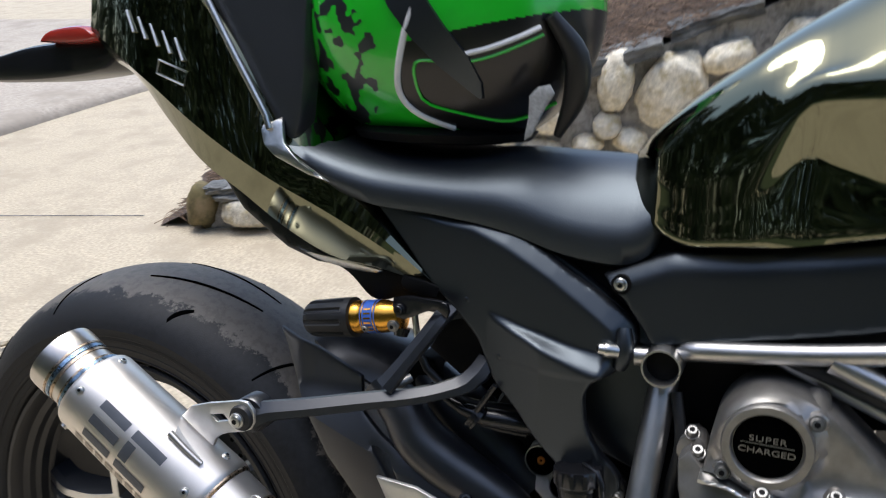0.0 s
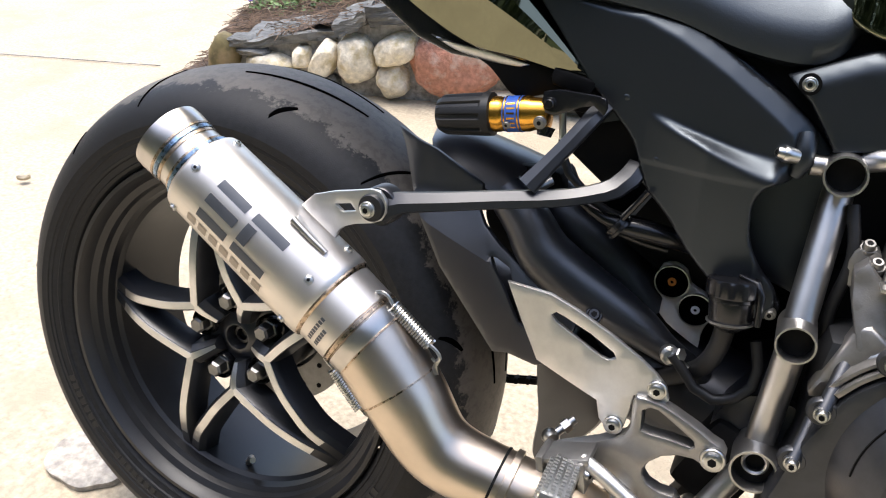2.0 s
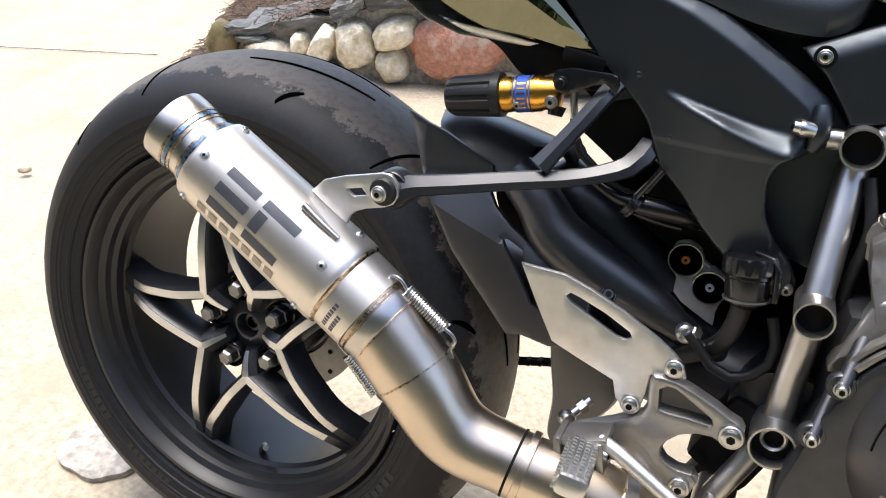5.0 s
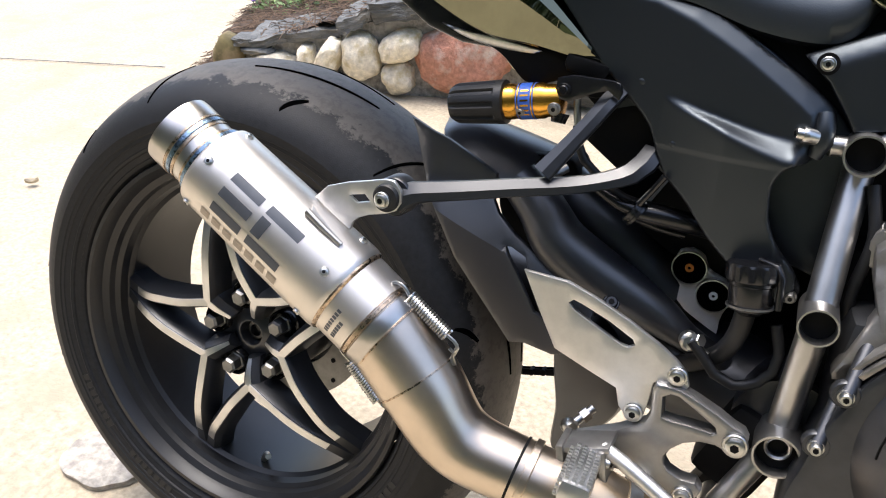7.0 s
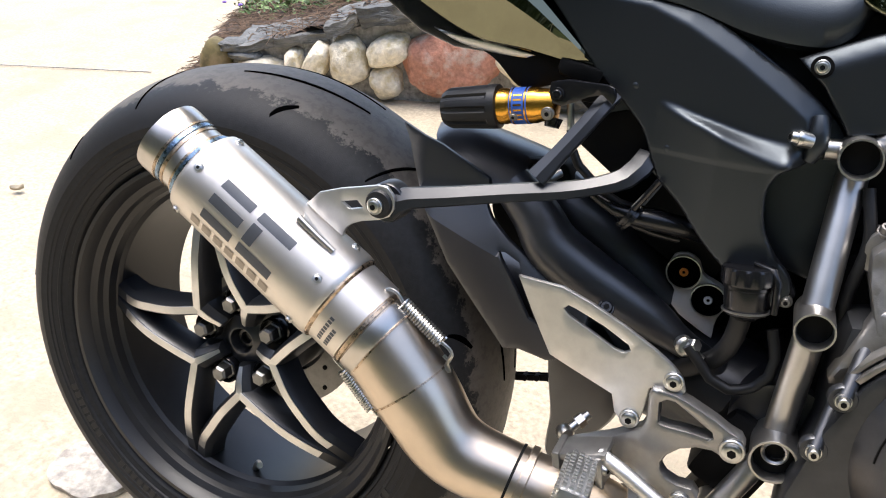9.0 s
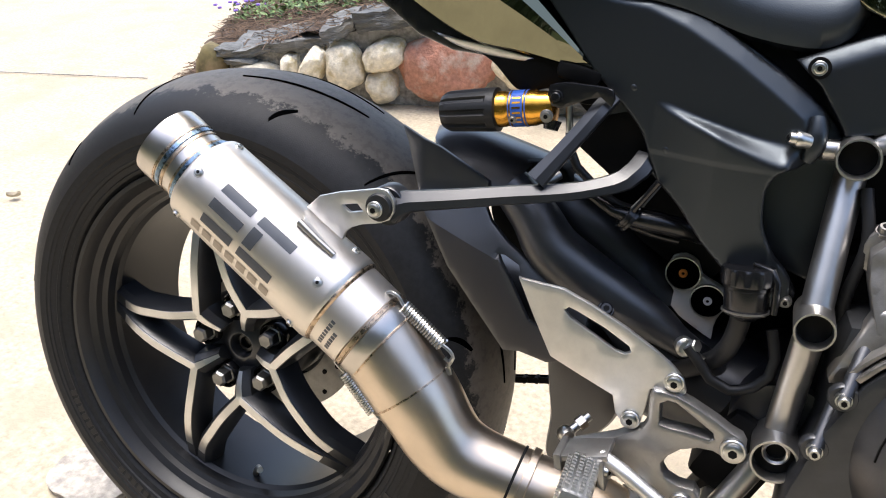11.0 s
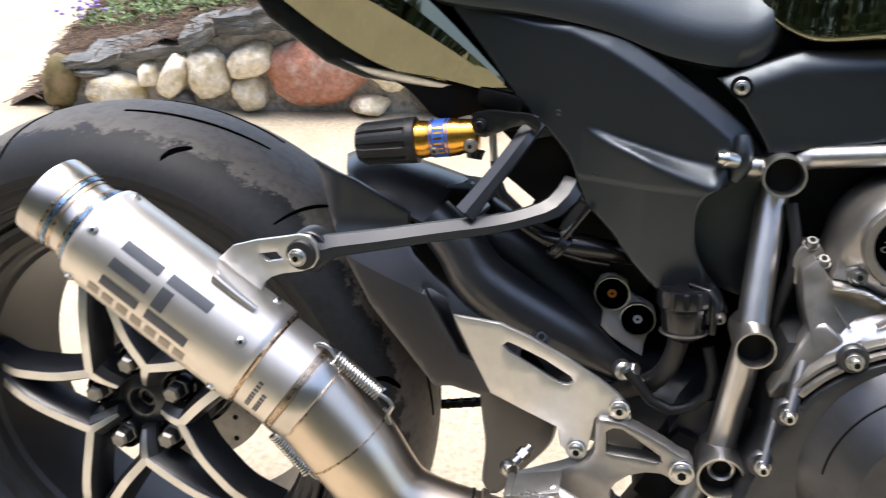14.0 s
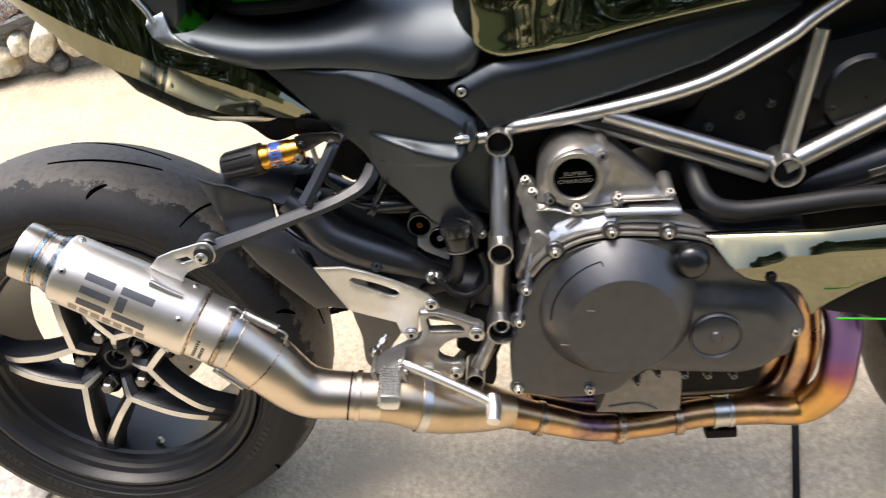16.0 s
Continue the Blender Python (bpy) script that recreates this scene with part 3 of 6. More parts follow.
def drive_details():
    # pale repair patch beside the wheel
    pts = [(-0.315 + 0.072 * math.cos(a) * (1 + 0.25 * noise.noise((math.cos(a) * 2, math.sin(a) * 2, 7))), -0.050 + 0.056 * math.sin(a) * (1 + 0.3 * noise.noise((math.cos(a) * 2, math.sin(a) * 2, 3)))) for a in np.linspace(0, 6.28, 40, endpoint=False)]
    bm = bmesh.new()
    lo = [bm.verts.new((x, y, -0.003)) for x, y in pts]
    hi = [bm.verts.new((x * 0.98 - 0.0066, y * 0.98 - 0.003, 0.006)) for x, y in pts]
    for i in range(40):
        bm.faces.new((lo[i], lo[(i + 1) % 40], hi[(i + 1) % 40], hi[i]))
    bm.faces.new(hi)
    tagged(part("repair_patch", bm, "patch", drive), "rough pale mortar patch in the concrete")
    # hairline cracks that run out from the patch
    for x0, y0, a0, n, sd in ((-0.20, -0.06, 20, 26, 3), (0.05, 0.42, 80, 24, 11)):
        bm = bmesh.new()
        q, a, loops = Vector((x0, y0, 0)), radians(a0), []
        for k in range(n):
            a += 0.7 * noise.noise((k * 0.7, sd, 0))
            q = q + Vector((math.cos(a), math.sin(a), 0)) * 0.016
            w = Vector((-math.sin(a), math.cos(a), 0)) * 0.0016 * (1 - 0.8 * k / n)
            z = Vector((0, 0, 0.0025))
            loops.append([q - w + z, q + w + z, q + w - z, q - w - z])
        rings(bm, loops)
        part("crack", bm, "mortar", drive)
    # open expansion joint ahead of the engine and a hairline joint in line with the wall
    part("expansion_joint", box((0, 0, 0.0032), (0.011, 3.0, 0.003), Matrix.Translation((1.063, -0.054, 0)) @ pose(0, 0, 0, 0, 0, -15.1)), "dark", drive)
    part("slab_joint", box((-2.52, 1.345, 0.0026), (1.9, 0.0035, 0.003), pose(0, 0, 0, 0, 0, 14.5)), "mortar", drive)
    for n, (x, y, a) in enumerate(((-1.229, 0.638, 40), (-1.5, 0.2, 70))):
        leaf = empty("fallen_leaf", Matrix.Translation((x, y, 0.003)) @ pose(0, 0, 0, 0, 0, a), "curled dry brown leaf lying on the concrete", "leaf", "fallen leaves")
        bm = bmesh.new()
        vs = []
        for i in range(7):
            t = i / 6
            w = 0.022 * math.sin(math.pi * min(t * 0.96 + 0.02, 1)) ** 0.7
            vs.append([bm.verts.new((0.034 * (t - 0.5), s * w * 0.5, 0.002 + 0.010 * abs(s) ** 1.5 + 0.02 * (t - 0.5) ** 2)) for s in (-1, -0.5, 0, 0.5, 1)])
        for p, q in zip(vs, vs[1:]):
            for i in range(4):
                bm.faces.new((p[i], p[i + 1], q[i + 1], q[i]))
        part("blade", bm, "dry_leaf", leaf)


stone_wall()
bank()
litter()
plants()
drive_details()


def far_slab():
    """Older, greyer concrete laid a little higher beyond the drive."""
    bm = bmesh.new()
    prof = [(0.0, -0.02), (-0.01, 0.02), (-0.05, 0.05), (-0.14, 0.065), (-0.6, 0.075), (-8.0, 0.10), (-8.0, -0.02)]
    loops = []
    for k in range(30):
        y = -0.6 + 7.0 * k / 29
        loops.append([(-3.38 + px + 0.05 * noise.noise((y * 0.9, 0, 1)) + 0.08 * (y - 2.4) * 0.1, y, pz) for px, pz in prof])
    rings(bm, loops)
    tagged(part("old_slab", bm, "old_concrete"), "greyer old concrete slab beyond the drive", "pavement", kind="structure")


def tree_belt():
    """Wood on the near side, behind the eye: trunks, and crowns of many leaf clumps."""
    rnd = random.Random(21)
    vs, fs = [], []
    # The left-hand row is unseen, added to darken the tail's mirror paint.
    feet = [(x, -8.2) for x in np.arange(-15, 16, 1.0)] + [(-13.0, y) for y in np.arange(-7.2, 4.5, 1.0)]
    for x0, y0 in feet:
        top = rnd.uniform(7.6, 10.4)
        y0 += rnd.uniform(-0.7, 0.7)
        for _ in range(2600):
            z = top * rnd.random() ** 0.7
            r = 1.35 * (1 - 0.55 * z / top)
            a = rnd.uniform(0, 6.28)
            c = Vector((x0 + r * rnd.random() * math.cos(a), y0 + r * math.sin(a), z))
            e = Euler((rnd.uniform(0, 6), rnd.uniform(0, 6), rnd.uniform(0, 6))).to_matrix()
            s, i = rnd.uniform(0.08, 0.19), len(vs)
            vs += [c + e @ Vector(q) * s for q in ((-1, 0, 0), (-0.2, -0.6, 0.2), (1, 0, 0), (0.1, 0.7, 0.15))]
            fs += [(i, i + 1, i + 2), (i, i + 2, i + 3)]
    me = bpy.data.meshes.new("mesh")
    me.from_pydata(vs, [], fs)
    tagged(part("tree_belt", me, "hedge"), "dark green belt of trees beyond the drive, its left row added to dim reflections", "trees", kind="stuff")


# Unseen dark grass, added so that the bike's upright faces reflect less light.
def lawn():
    bm = bmesh.new()
    xs, ys = np.arange(-14, 14.1, 1.0), np.arange(-11.3, -2.1, 0.7)
    vs = [[bm.verts.new((x, y, 0.012 + 0.006 * noise.noise((x, y, 2)))) for y in ys] for x in xs]
    for i in range(len(xs) - 1):
        for j in range(len(ys) - 1):
            bm.faces.new((vs[i][j], vs[i + 1][j], vs[i + 1][j + 1], vs[i][j + 1]))
    tagged(part("lawn", bm, "lawn"), "unseen dark grass added beside the drive to dim reflections", "lawn", kind="structure")


far_slab()
lawn()
tree_belt()


# ---- the motorcycle: axle-centred, x forward, y to its far side, z up; it leans on its stand ----
BIKE = pose(0, 0, 0.322, -11.5, 0, 0)
bike = empty("motorcycle", BIKE, "black sport motorcycle with dark mirror paint leaning on its stand", "motorcycle")


def rear_wheel():
    wheel = new("rear_wheel")
    wheel.parent = bike
    crown = [(0.100 * math.sin(u), 0.258 + 0.068 * math.cos(u)) for u in np.radians(np.linspace(-80, 80, 33))]
    side = [(0.0975, 0.2640), (0.0975, 0.2615), (0.0962, 0.2600), (0.0962, 0.2560), (0.0950, 0.2550), (0.0935, 0.2480), (0.0940, 0.2470), (0.0925, 0.2440), (0.0905, 0.2430), (0.0880, 0.2365), (0.0890, 0.2355), (0.0860, 0.2320), (0.080, 0.2285)]
    prof = [(-y, r) for y, r in side[::-1]] + crown + side + [(0.074, 0.2285), (0.07, 0.235), (-0.07, 0.235), (-0.074, 0.2285)]
    tyre = part("tyre", lathe(prof, segs=160, closed=True), "tyre", wheel, "black sport tyre with a dusty scuffed tread band", angle=18)
    bar = mesh_of(box((0, 0, 0), (0.0075, 0.0012, 0.0095), None, 0.0004), False)
    bar.materials.append(M["rubber"])
    for a0 in (205, 232, 318):
        for k in range(7):
            a = radians(a0 + 2.6 * k)
            ob = part("sidewall_bar", bar, "rubber", tyre)
            ob.matrix_basis = Matrix.Translation((0.2515 * math.cos(a), -0.0945, 0.2515 * math.sin(a))) @ pose(0, 0, 0, 0, 90 - math.degrees(a), 0) @ pose(0, 0, 0, 10, 0, 0)
    rim = [(-0.084, 0.228), (-0.088, 0.226), (-0.088, 0.221), (-0.082, 0.217), (-0.074, 0.214), (-0.069, 0.207), (-0.062, 0.2045), (-0.058, 0.199), (-0.048, 0.1965), (-0.043, 0.192), (-0.028, 0.190), (0.010, 0.1875), (0.06, 0.184),
           (0.075, 0.205), (0.088, 0.224), (0.084, 0.228), (0.07, 0.214), (0.05, 0.196), (-0.03, 0.197), (-0.06, 0.214)]
    part("rim", lathe(rim, segs=128, closed=True), "rim_black", wheel, angle=16)
    hub = part("hub", lathe([(-0.020, 0.001), (-0.020, 0.012), (-0.046, 0.014), (-0.050, 0.016), (-0.050, 0.0185), (-0.044, 0.026), (-0.042, 0.036), (-0.042, 0.062), (-0.034, 0.068), (0.05, 0.070), (0.05, 0.03)], segs=60), "satin_metal", wheel)
    part("axle_cap", lathe([(-0.034, 0.0003), (-0.034, 0.006), (-0.038, 0.0065), (-0.040, 0.008), (-0.040, 0.0115), (-0.037, 0.0130), (-0.018, 0.0132)], segs=12), "gloss_black", hub)
    for k in range(5):
        a = radians(27 + 72 * k)
        c = (0.050 * math.cos(a), -0.047, 0.050 * math.sin(a))
        nut = part("wheel_nut", lathe([(0, 0.0125), (-0.003, 0.0125), (-0.004, 0.0105), (-0.017, 0.0105), (-0.020, 0.008), (-0.0195, 0.0)], c, (0, 1, 0), 6), "nut", hub, angle=20)
        part("nut_recess", lathe([(0.006, 0.0175), (-0.004, 0.0175), (-0.006, 0.0160), (-0.004, 0.0145), (0.006, 0.0140)], c, (0, 1, 0), 28, closed=True), "gloss_black", hub)

    def pr(r, deg, y):
        return Vector((r * math.cos(radians(deg)), y, r * math.sin(radians(deg))))

    def rib(points, top, base, depth, lift=0.0):
        bm = bmesh.new()
        loops = []
        for i, q in enumerate(points):
            d = (points[min(i + 1, len(points) - 1)] - points[max(i - 1, 0)])
            d.y = 0
            s = Vector((-d.z, 0, d.x)).normalized()
            t = i / (len(points) - 1)
            w, b2 = top[0] + (top[1] - top[0]) * t, base[0] + (base[1] - base[0]) * t
            dp = depth[0] + (depth[1] - depth[0]) * t
            loops.append([q - s * w + Vector((0, lift, 0)), q + s * w + Vector((0, lift, 0)), q + s * b2 * 0.8 + Vector((0, dp * 0.25, 0)), q + s * b2 + Vector((0, dp, 0)), q - s * b2 + Vector((0, dp, 0)), q - s * b2 * 0.8 + Vector((0, dp * 0.25, 0))])
        rings(bm, loops)
        return bm

    for k in range(5):
        a = -4 + 72 * k
        spoke = new("spoke")
        spoke.parent = wheel
        ways = [[pr(0.029, a, -0.060), pr(0.046, a, -0.070), pr(0.060, a, -0.074)]]
        for sgn in (-1, 1):
            ways.append([pr(0.060, a, -0.074), pr(0.088, a + sgn * 19.5, -0.078), pr(0.118, a + sgn * 27.0, -0.076), pr(0.150, a + sgn * 31.5, -0.068), pr(0.198, a + sgn * 34.0, -0.045)])
        ways = [spline(way, 0.006) for way in ways]
        for n, way in enumerate(ways):
            part("rib", rib(way, (0.0052, 0.0062) if n else (0.003, 0.006), (0.011, 0.016), (0.034, 0.03)), "satin_metal", spoke, angle=30)
            face = way if n == 0 else way[:int(len(way) * 0.82)]
            part("machined_face", rib([q + Vector((0, -0.0012, 0)) for q in face], (0.0045, 0.0050) if n else (0.0022, 0.0045), (0.0045, 0.0050) if n else (0.0022, 0.0045), (0.001, 0.001)), "machined", spoke, "bright machined aluminium edge", smooth=False)
    # valve
    v = pr(0.190, 272, -0.028)
    part("valve", tube([v, v + Vector((0.012, -0.012, 0.018)), v + Vector((0.020, -0.020, 0.022))], [0.0045, 0.0045, 0.004], 12), "bright", wheel)
    disc = part("brake_disc", lathe([(0.030, 0.075), (0.030, 0.118), (0.035, 0.118), (0.035, 0.075)], segs=72, closed=True), "nut", wheel)
    for k in range(30):
        q = pr(0.088 + 0.010 * (k % 3), k * 12, 0.0292)
        # near-black spots on the disc in place of shaded holes
        part("disc_hole", lathe([(-0.0004, 0.0032), (0.001, 0.0032)], q, (0, 1, 0), 10), "dark", disc)
    part("sprocket", lathe([(0.086, 0.05), (0.086, 0.098), (0.092, 0.098), (0.092, 0.05)], segs=42, closed=True), "satin_metal", wheel)
    # tread cuts: near-black strips just proud of the tyre in place of shaded grooves
    def cut(yr, ar, w):
        bm = bmesh.new()
        loops = []
        for i in range(15):
            t = i / 14
            y = yr[0] + (yr[1] - yr[0]) * t
            a = radians(ar[0] + (ar[1] - ar[0]) * t + 0.6 * math.sin(math.pi * t))
            u = math.asin(max(-1, min(1, y / 0.1)))
            r = 0.258 + 0.068 * math.cos(u) + 0.0007
            ww = w * (0.25 + 0.75 * math.sin(math.pi * (0.05 + 0.9 * t)) ** 0.6) / r
            g = math.atan2((yr[1] - yr[0]), radians(ar[1] - ar[0]) * 0.32)
            da, dy = -math.sin(g) * ww, math.cos(g) * ww * r
            q = []
            for s, dr in ((-1, 0.0009), (1, 0.0009), (1, -0.006), (-1, -0.006)):
                yy = y + s * dy
                rr = 0.258 + 0.068 * math.cos(math.asin(max(-0.99, min(0.99, yy / 0.1)))) + dr
                q.append((rr * math.cos(a + s * da), yy, rr * math.sin(a + s * da)))
            loops.append(q)
        rings(bm, loops)
        return bm
    for k in range(6):
        b = 60 * k
        for sgn in (1, -1):
            part("tread_groove_shade", cut((-0.085 * sgn, -0.022 * sgn), (b + 113.5, b + 108), 0.0016), "groove", tyre)
            part("tread_groove_shade", cut((-0.037 * sgn, -0.018 * sgn), (b + 91, b + 64), 0.0018), "groove", tyre)
            part("tread_groove_shade", cut((-0.0855 * sgn, -0.067 * sgn), (b + 78.2, b + 74.2), 0.0025), "groove", tyre)
    return wheel


def exhaust():
    ex = new("exhaust")
    ex.parent = bike
    a0, a1 = Vector((0.028, -0.203, 0.2790)), Vector((0.2150, -0.203, 0.1610))
    ax = (a1 - a0).normalized()
    can = part("silencer", lathe([(0.050, 0.0395), (0.052, 0.0425), (0.056, 0.0437), (0.080, 0.0440), (0.217, 0.0460), (0.222, 0.0452), (0.224, 0.0435)], a0, ax, 64), "titanium", ex, "brushed titanium silencer sleeve")
    # mouth with its bore
    part("outlet", lathe([(0.120, 0.028), (0.008, 0.029), (0.001, 0.0342), (0.001, 0.0358), (0.008, 0.0364), (0.020, 0.0360), (0.029, 0.0345), (0.038, 0.0345), (0.046, 0.0362), (0.054, 0.0385)], a0, ax, 64), "polished", can, "polished outlet cone")
    part("outlet_bore", lathe([(0.06, 0.001), (0.06, 0.0282)], a0, ax, 32), "dark", can)
    for h, w, r, mt in ((0.0220, 0.0016, 0.0363, "weld_gold"), (0.0262, 0.0028, 0.0357, "weld_blue"), (0.0310, 0.0020, 0.0353, "weld_gold"), (0.0430, 0.0016, 0.0362, "weld_gold"), (0.0465, 0.0024, 0.0374, "weld_blue"), (0.0503, 0.0016, 0.0388, "weld_gold")):
        part("weld_bead", lathe([(h - w, r - 0.002), (h - w * 0.7, r), (h + w * 0.7, r), (h + w, r - 0.002)], a0, ax, 64), mt, can)
    for h, r, mt in ((0.2235, 0.0446, "weld_gold"),):
        part("weld_bead", lathe([(h - 0.003, r - 0.002), (h - 0.001, r), (h + 0.001, r), (h + 0.003, r - 0.002)], a0, ax, 64), mt, can)
    u = Vector((0, -1, 0))
    p = ax.cross(u).normalized()
    p = p if p.z > 0 else -p
    # rivets round both ends
    for h, r in ((0.062, 0.0437), (0.206, 0.0458)):
        for w in (-38, 32, 100, 170, 240):
            d = (math.cos(radians(w)) * u + math.sin(radians(w)) * p).normalized()
            screw(can, a0 + ax * h + d * (r - 0.0008), 0.0046, d, "bright", "rivet", 0.0028)
    # etched marks, as plain bars that follow the sleeve
    def mark(h0, h1, w0, w1, mt, lift=0.0004):
        bm = bmesh.new()
        n = 8
        loops = []
        for i in range(n + 1):
            w = radians(w0 + (w1 - w0) * i / n)
            d = math.cos(w) * u + math.sin(w) * p
            r0, r1 = 0.0440 + (h0 - 0.08) * 0.0146 + lift, 0.0440 + (h1 - 0.08) * 0.0146 + lift
            loops.append([a0 + ax * h0 + d * r0, a0 + ax * h1 + d * r1])
        rings(bm, loops, closed=False)
        part("etched_mark", bm, mt, can)
    for h0, h1, w0, w1 in ((0.088, 0.124, 34, 46), (0.088, 0.124, 12, 24), (0.088, 0.124, -10, 2),
                           (0.132, 0.172, 34, 46), (0.132, 0.172, -10, 2), (0.132, 0.143, 6, 30)):
        mark(h0, h1, w0, w1, "mark")
    for i in range(7):
        mark(0.080 + i * 0.0142, 0.080 + i * 0.0142 + 0.0105, -30, -17, "tan_mark")
    # link pipe and its bends
    way = [(0.212, -0.203, 0.163), (0.255, -0.203, 0.134), (0.296, -0.203, 0.089), (0.336, -0.201, 0.043), (0.392, -0.196, 0.026), (0.445, -0.188, 0.012), (0.52, -0.172, -0.012), (0.592, -0.155, -0.045)]
    link = part("link_pipe", tube(way[:6], [0.0415, 0.0400, 0.0390, 0.0345, 0.0315, 0.0325], 48, 0.004), "pipe", ex, "warm-tinted titanium link pipe")
    d0 = (Vector(way[1]) - Vector(way[0])).normalized()
    w0 = Vector(way[0])
    # slip joint: two turned collars with bands between them
    part("collar", lathe([(0.006, 0.0400), (0.007, 0.0424), (0.040, 0.0420), (0.041, 0.0405)], w0, d0, 56), "titanium", link, "satin titanium collar")
    part("collar", lathe([(0.046, 0.0400), (0.047, 0.0416), (0.060, 0.0412), (0.062, 0.0400)], w0, d0, 56), "polished", link)
    for t, half, r in ((0.0045, 0.0022, 0.0428), (0.0435, 0.0022, 0.0424), (0.0625, 0.0010, 0.0409)):
        part("band", lathe([(t - half, r - 0.003), (t - half * 0.7, r), (t + half * 0.7, r), (t + half, r - 0.003)], w0, d0, 48), "weld_gold", link)
    side = d0.cross(Vector((0, 1, 0))).normalized()
    for row, n in ((-0.004, 8), (0.004, 6)):
        for k in range(n):
            a = radians(-26 + 5.2 * k)
            c = w0 + d0 * (0.024 + row) + (math.cos(a) * Vector((0, -1, 0)) + math.sin(a) * side) * 0.0423
            nrm = (math.cos(a) * Vector((0, -1, 0)) + math.sin(a) * side)
            part("etched_mark", box((0, 0, 0), (0.0042, 0.0026, 0.0003), Matrix((d0, nrm.cross(d0), nrm)).transposed().to_4x4()), "mark", link).matrix_basis = Matrix.Translation(c)
    part("band", lathe([(-0.0014, 0.036), (-0.0008, 0.0403), (0.0008, 0.0403), (0.0014, 0.036)], (0.292, -0.203, 0.093), (0.66, 0, -0.75), 48), "weld_gold", link)
    part("band", lathe([(-0.0016, 0.030), (-0.001, 0.0326), (0.001, 0.0326), (0.0016, 0.030)], (0.392, -0.196, 0.026), (0.97, 0.05, -0.22), 48), "dark", link)
    part("flange", lathe([(-0.004, 0.031), (-0.003, 0.0345), (0.003, 0.0345), (0.004, 0.031)], (0.402, -0.1945, 0.0235), (0.97, 0.06, -0.22), 48), "pipe", link)
    coll = part("collector", tube([(0.43, -0.19, 0.016), (0.46, -0.186, 0.008), (0.50, -0.176, -0.014), (0.56, -0.160, -0.034), (0.60, -0.148, -0.050)], [0.0325, 0.036, 0.0375, 0.034, 0.025], 40, 0.006), "collector", ex, "tan heat-tinted collector")
    part("clamp", lathe([(-0.006, 0.037), (-0.006, 0.040), (0.006, 0.040), (0.006, 0.037)], (0.482, -0.181, -0.004), (0.9, 0.2, -0.35), 40), "bright", coll)
    # springs with hooks
    def spring(p0, p1, hook0, hook1, r=0.0056, turns=17):
        d = (Vector(p1) - Vector(p0))
        s = d.orthogonal().normalized()
        t2 = d.normalized().cross(s)
        pts = [Vector(p0) + d * (i / (turns * 10)) + r * (math.cos(i * 0.628) * s + math.sin(i * 0.628) * t2) for i in range(turns * 10 + 1)]
        sp = part("spring", tube(pts, 0.0012, 6, 1, True), "bright", link)
        for hook in (hook0, hook1):
            part("hook", tube(hook, 0.0016, 8, 0.003), "bright", sp)
    spring((0.2796, -0.2030, 0.1685), (0.3174, -0.2030, 0.1416), [(0.2809, -0.2060, 0.1699), (0.2745, -0.2060, 0.1779), (0.2668, -0.2060, 0.1805), (0.2572, -0.2060, 0.1757), (0.2471, -0.2060, 0.1783)], [(0.3181, -0.2050, 0.1426), (0.3253, -0.2050, 0.1385), (0.3289, -0.2050, 0.1329), (0.3251, -0.2050, 0.1282), (0.3212, -0.2050, 0.1310)])
    spring((0.2341, -0.2220, 0.1017), (0.2639, -0.2220, 0.0713), [(0.2352, -0.2240, 0.1028), (0.2281, -0.2240, 0.1077), (0.2245, -0.2240, 0.1113)], [(0.2648, -0.2240, 0.0725), (0.2707, -0.2240, 0.0674), (0.2774, -0.2240, 0.0670), (0.2808, -0.2240, 0.0658)])
    part("hook_tab", panel([(0.3255, 0.1316), (0.3292, 0.1310), (0.3261, 0.1231), (0.3288, 0.1162), (0.3247, 0.1140), (0.3215, 0.1209)], flat(-0.204), 0.002, 0.0006, 0.004, round_outline=False), "bright", link)
    # hanger: folded plate welded to the sleeve, bolted to the stay
    hang = part("hanger_plate", panel([(0.1757, 0.2390), (0.1881, 0.2515), (0.2088, 0.2586), (0.228, 0.2632), (0.2447, 0.2675), (0.2538, 0.2675), (0.2606, 0.2602), (0.2612, 0.2488), (0.2568, 0.241), (0.2473, 0.2367), (0.231, 0.2327), (0.2212, 0.2283), (0.2157, 0.2232), (0.2132, 0.2164), (0.2109, 0.2144)], flat(-0.197), 0.0025, 0.0010, 0.008,
                holes=[[(0.2109, 0.2472), (0.2258, 0.2507), (0.2316, 0.2451), (0.2189, 0.2419)]], round_outline=False, smooth_step=0.003), "plate", ex, "folded steel hanger with a lozenge cut-out")
    bm = bmesh.new()
    fold_a, fold_b, low_b, low_a = Vector((0.1757, -0.1972, 0.2390)), Vector((0.2109, -0.1972, 0.2144)), Vector((0.2190, -0.222, 0.2095)), Vector((0.1879, -0.222, 0.2306))
    thick = Vector((-0.0014, 0.0, -0.0022))
    rings(bm, [[p + (q - p) * t, p + (q - p) * t + thick, p2 + (q2 - p2) * t + thick, p2 + (q2 - p2) * t] for t in (0, 0.5, 1) for p, q, p2, q2 in ((fold_a, fold_b, low_a, low_b),)])
    part("flange", bm, "plate", hang, smooth=False)
    part("weld", tube([low_a - Vector((0.004, 0, -0.0025)), low_a.lerp(low_b, 0.5) + Vector((0, -0.001, 0)), low_b], [0.0035, 0.003, 0.0028], 10), "polished", hang)
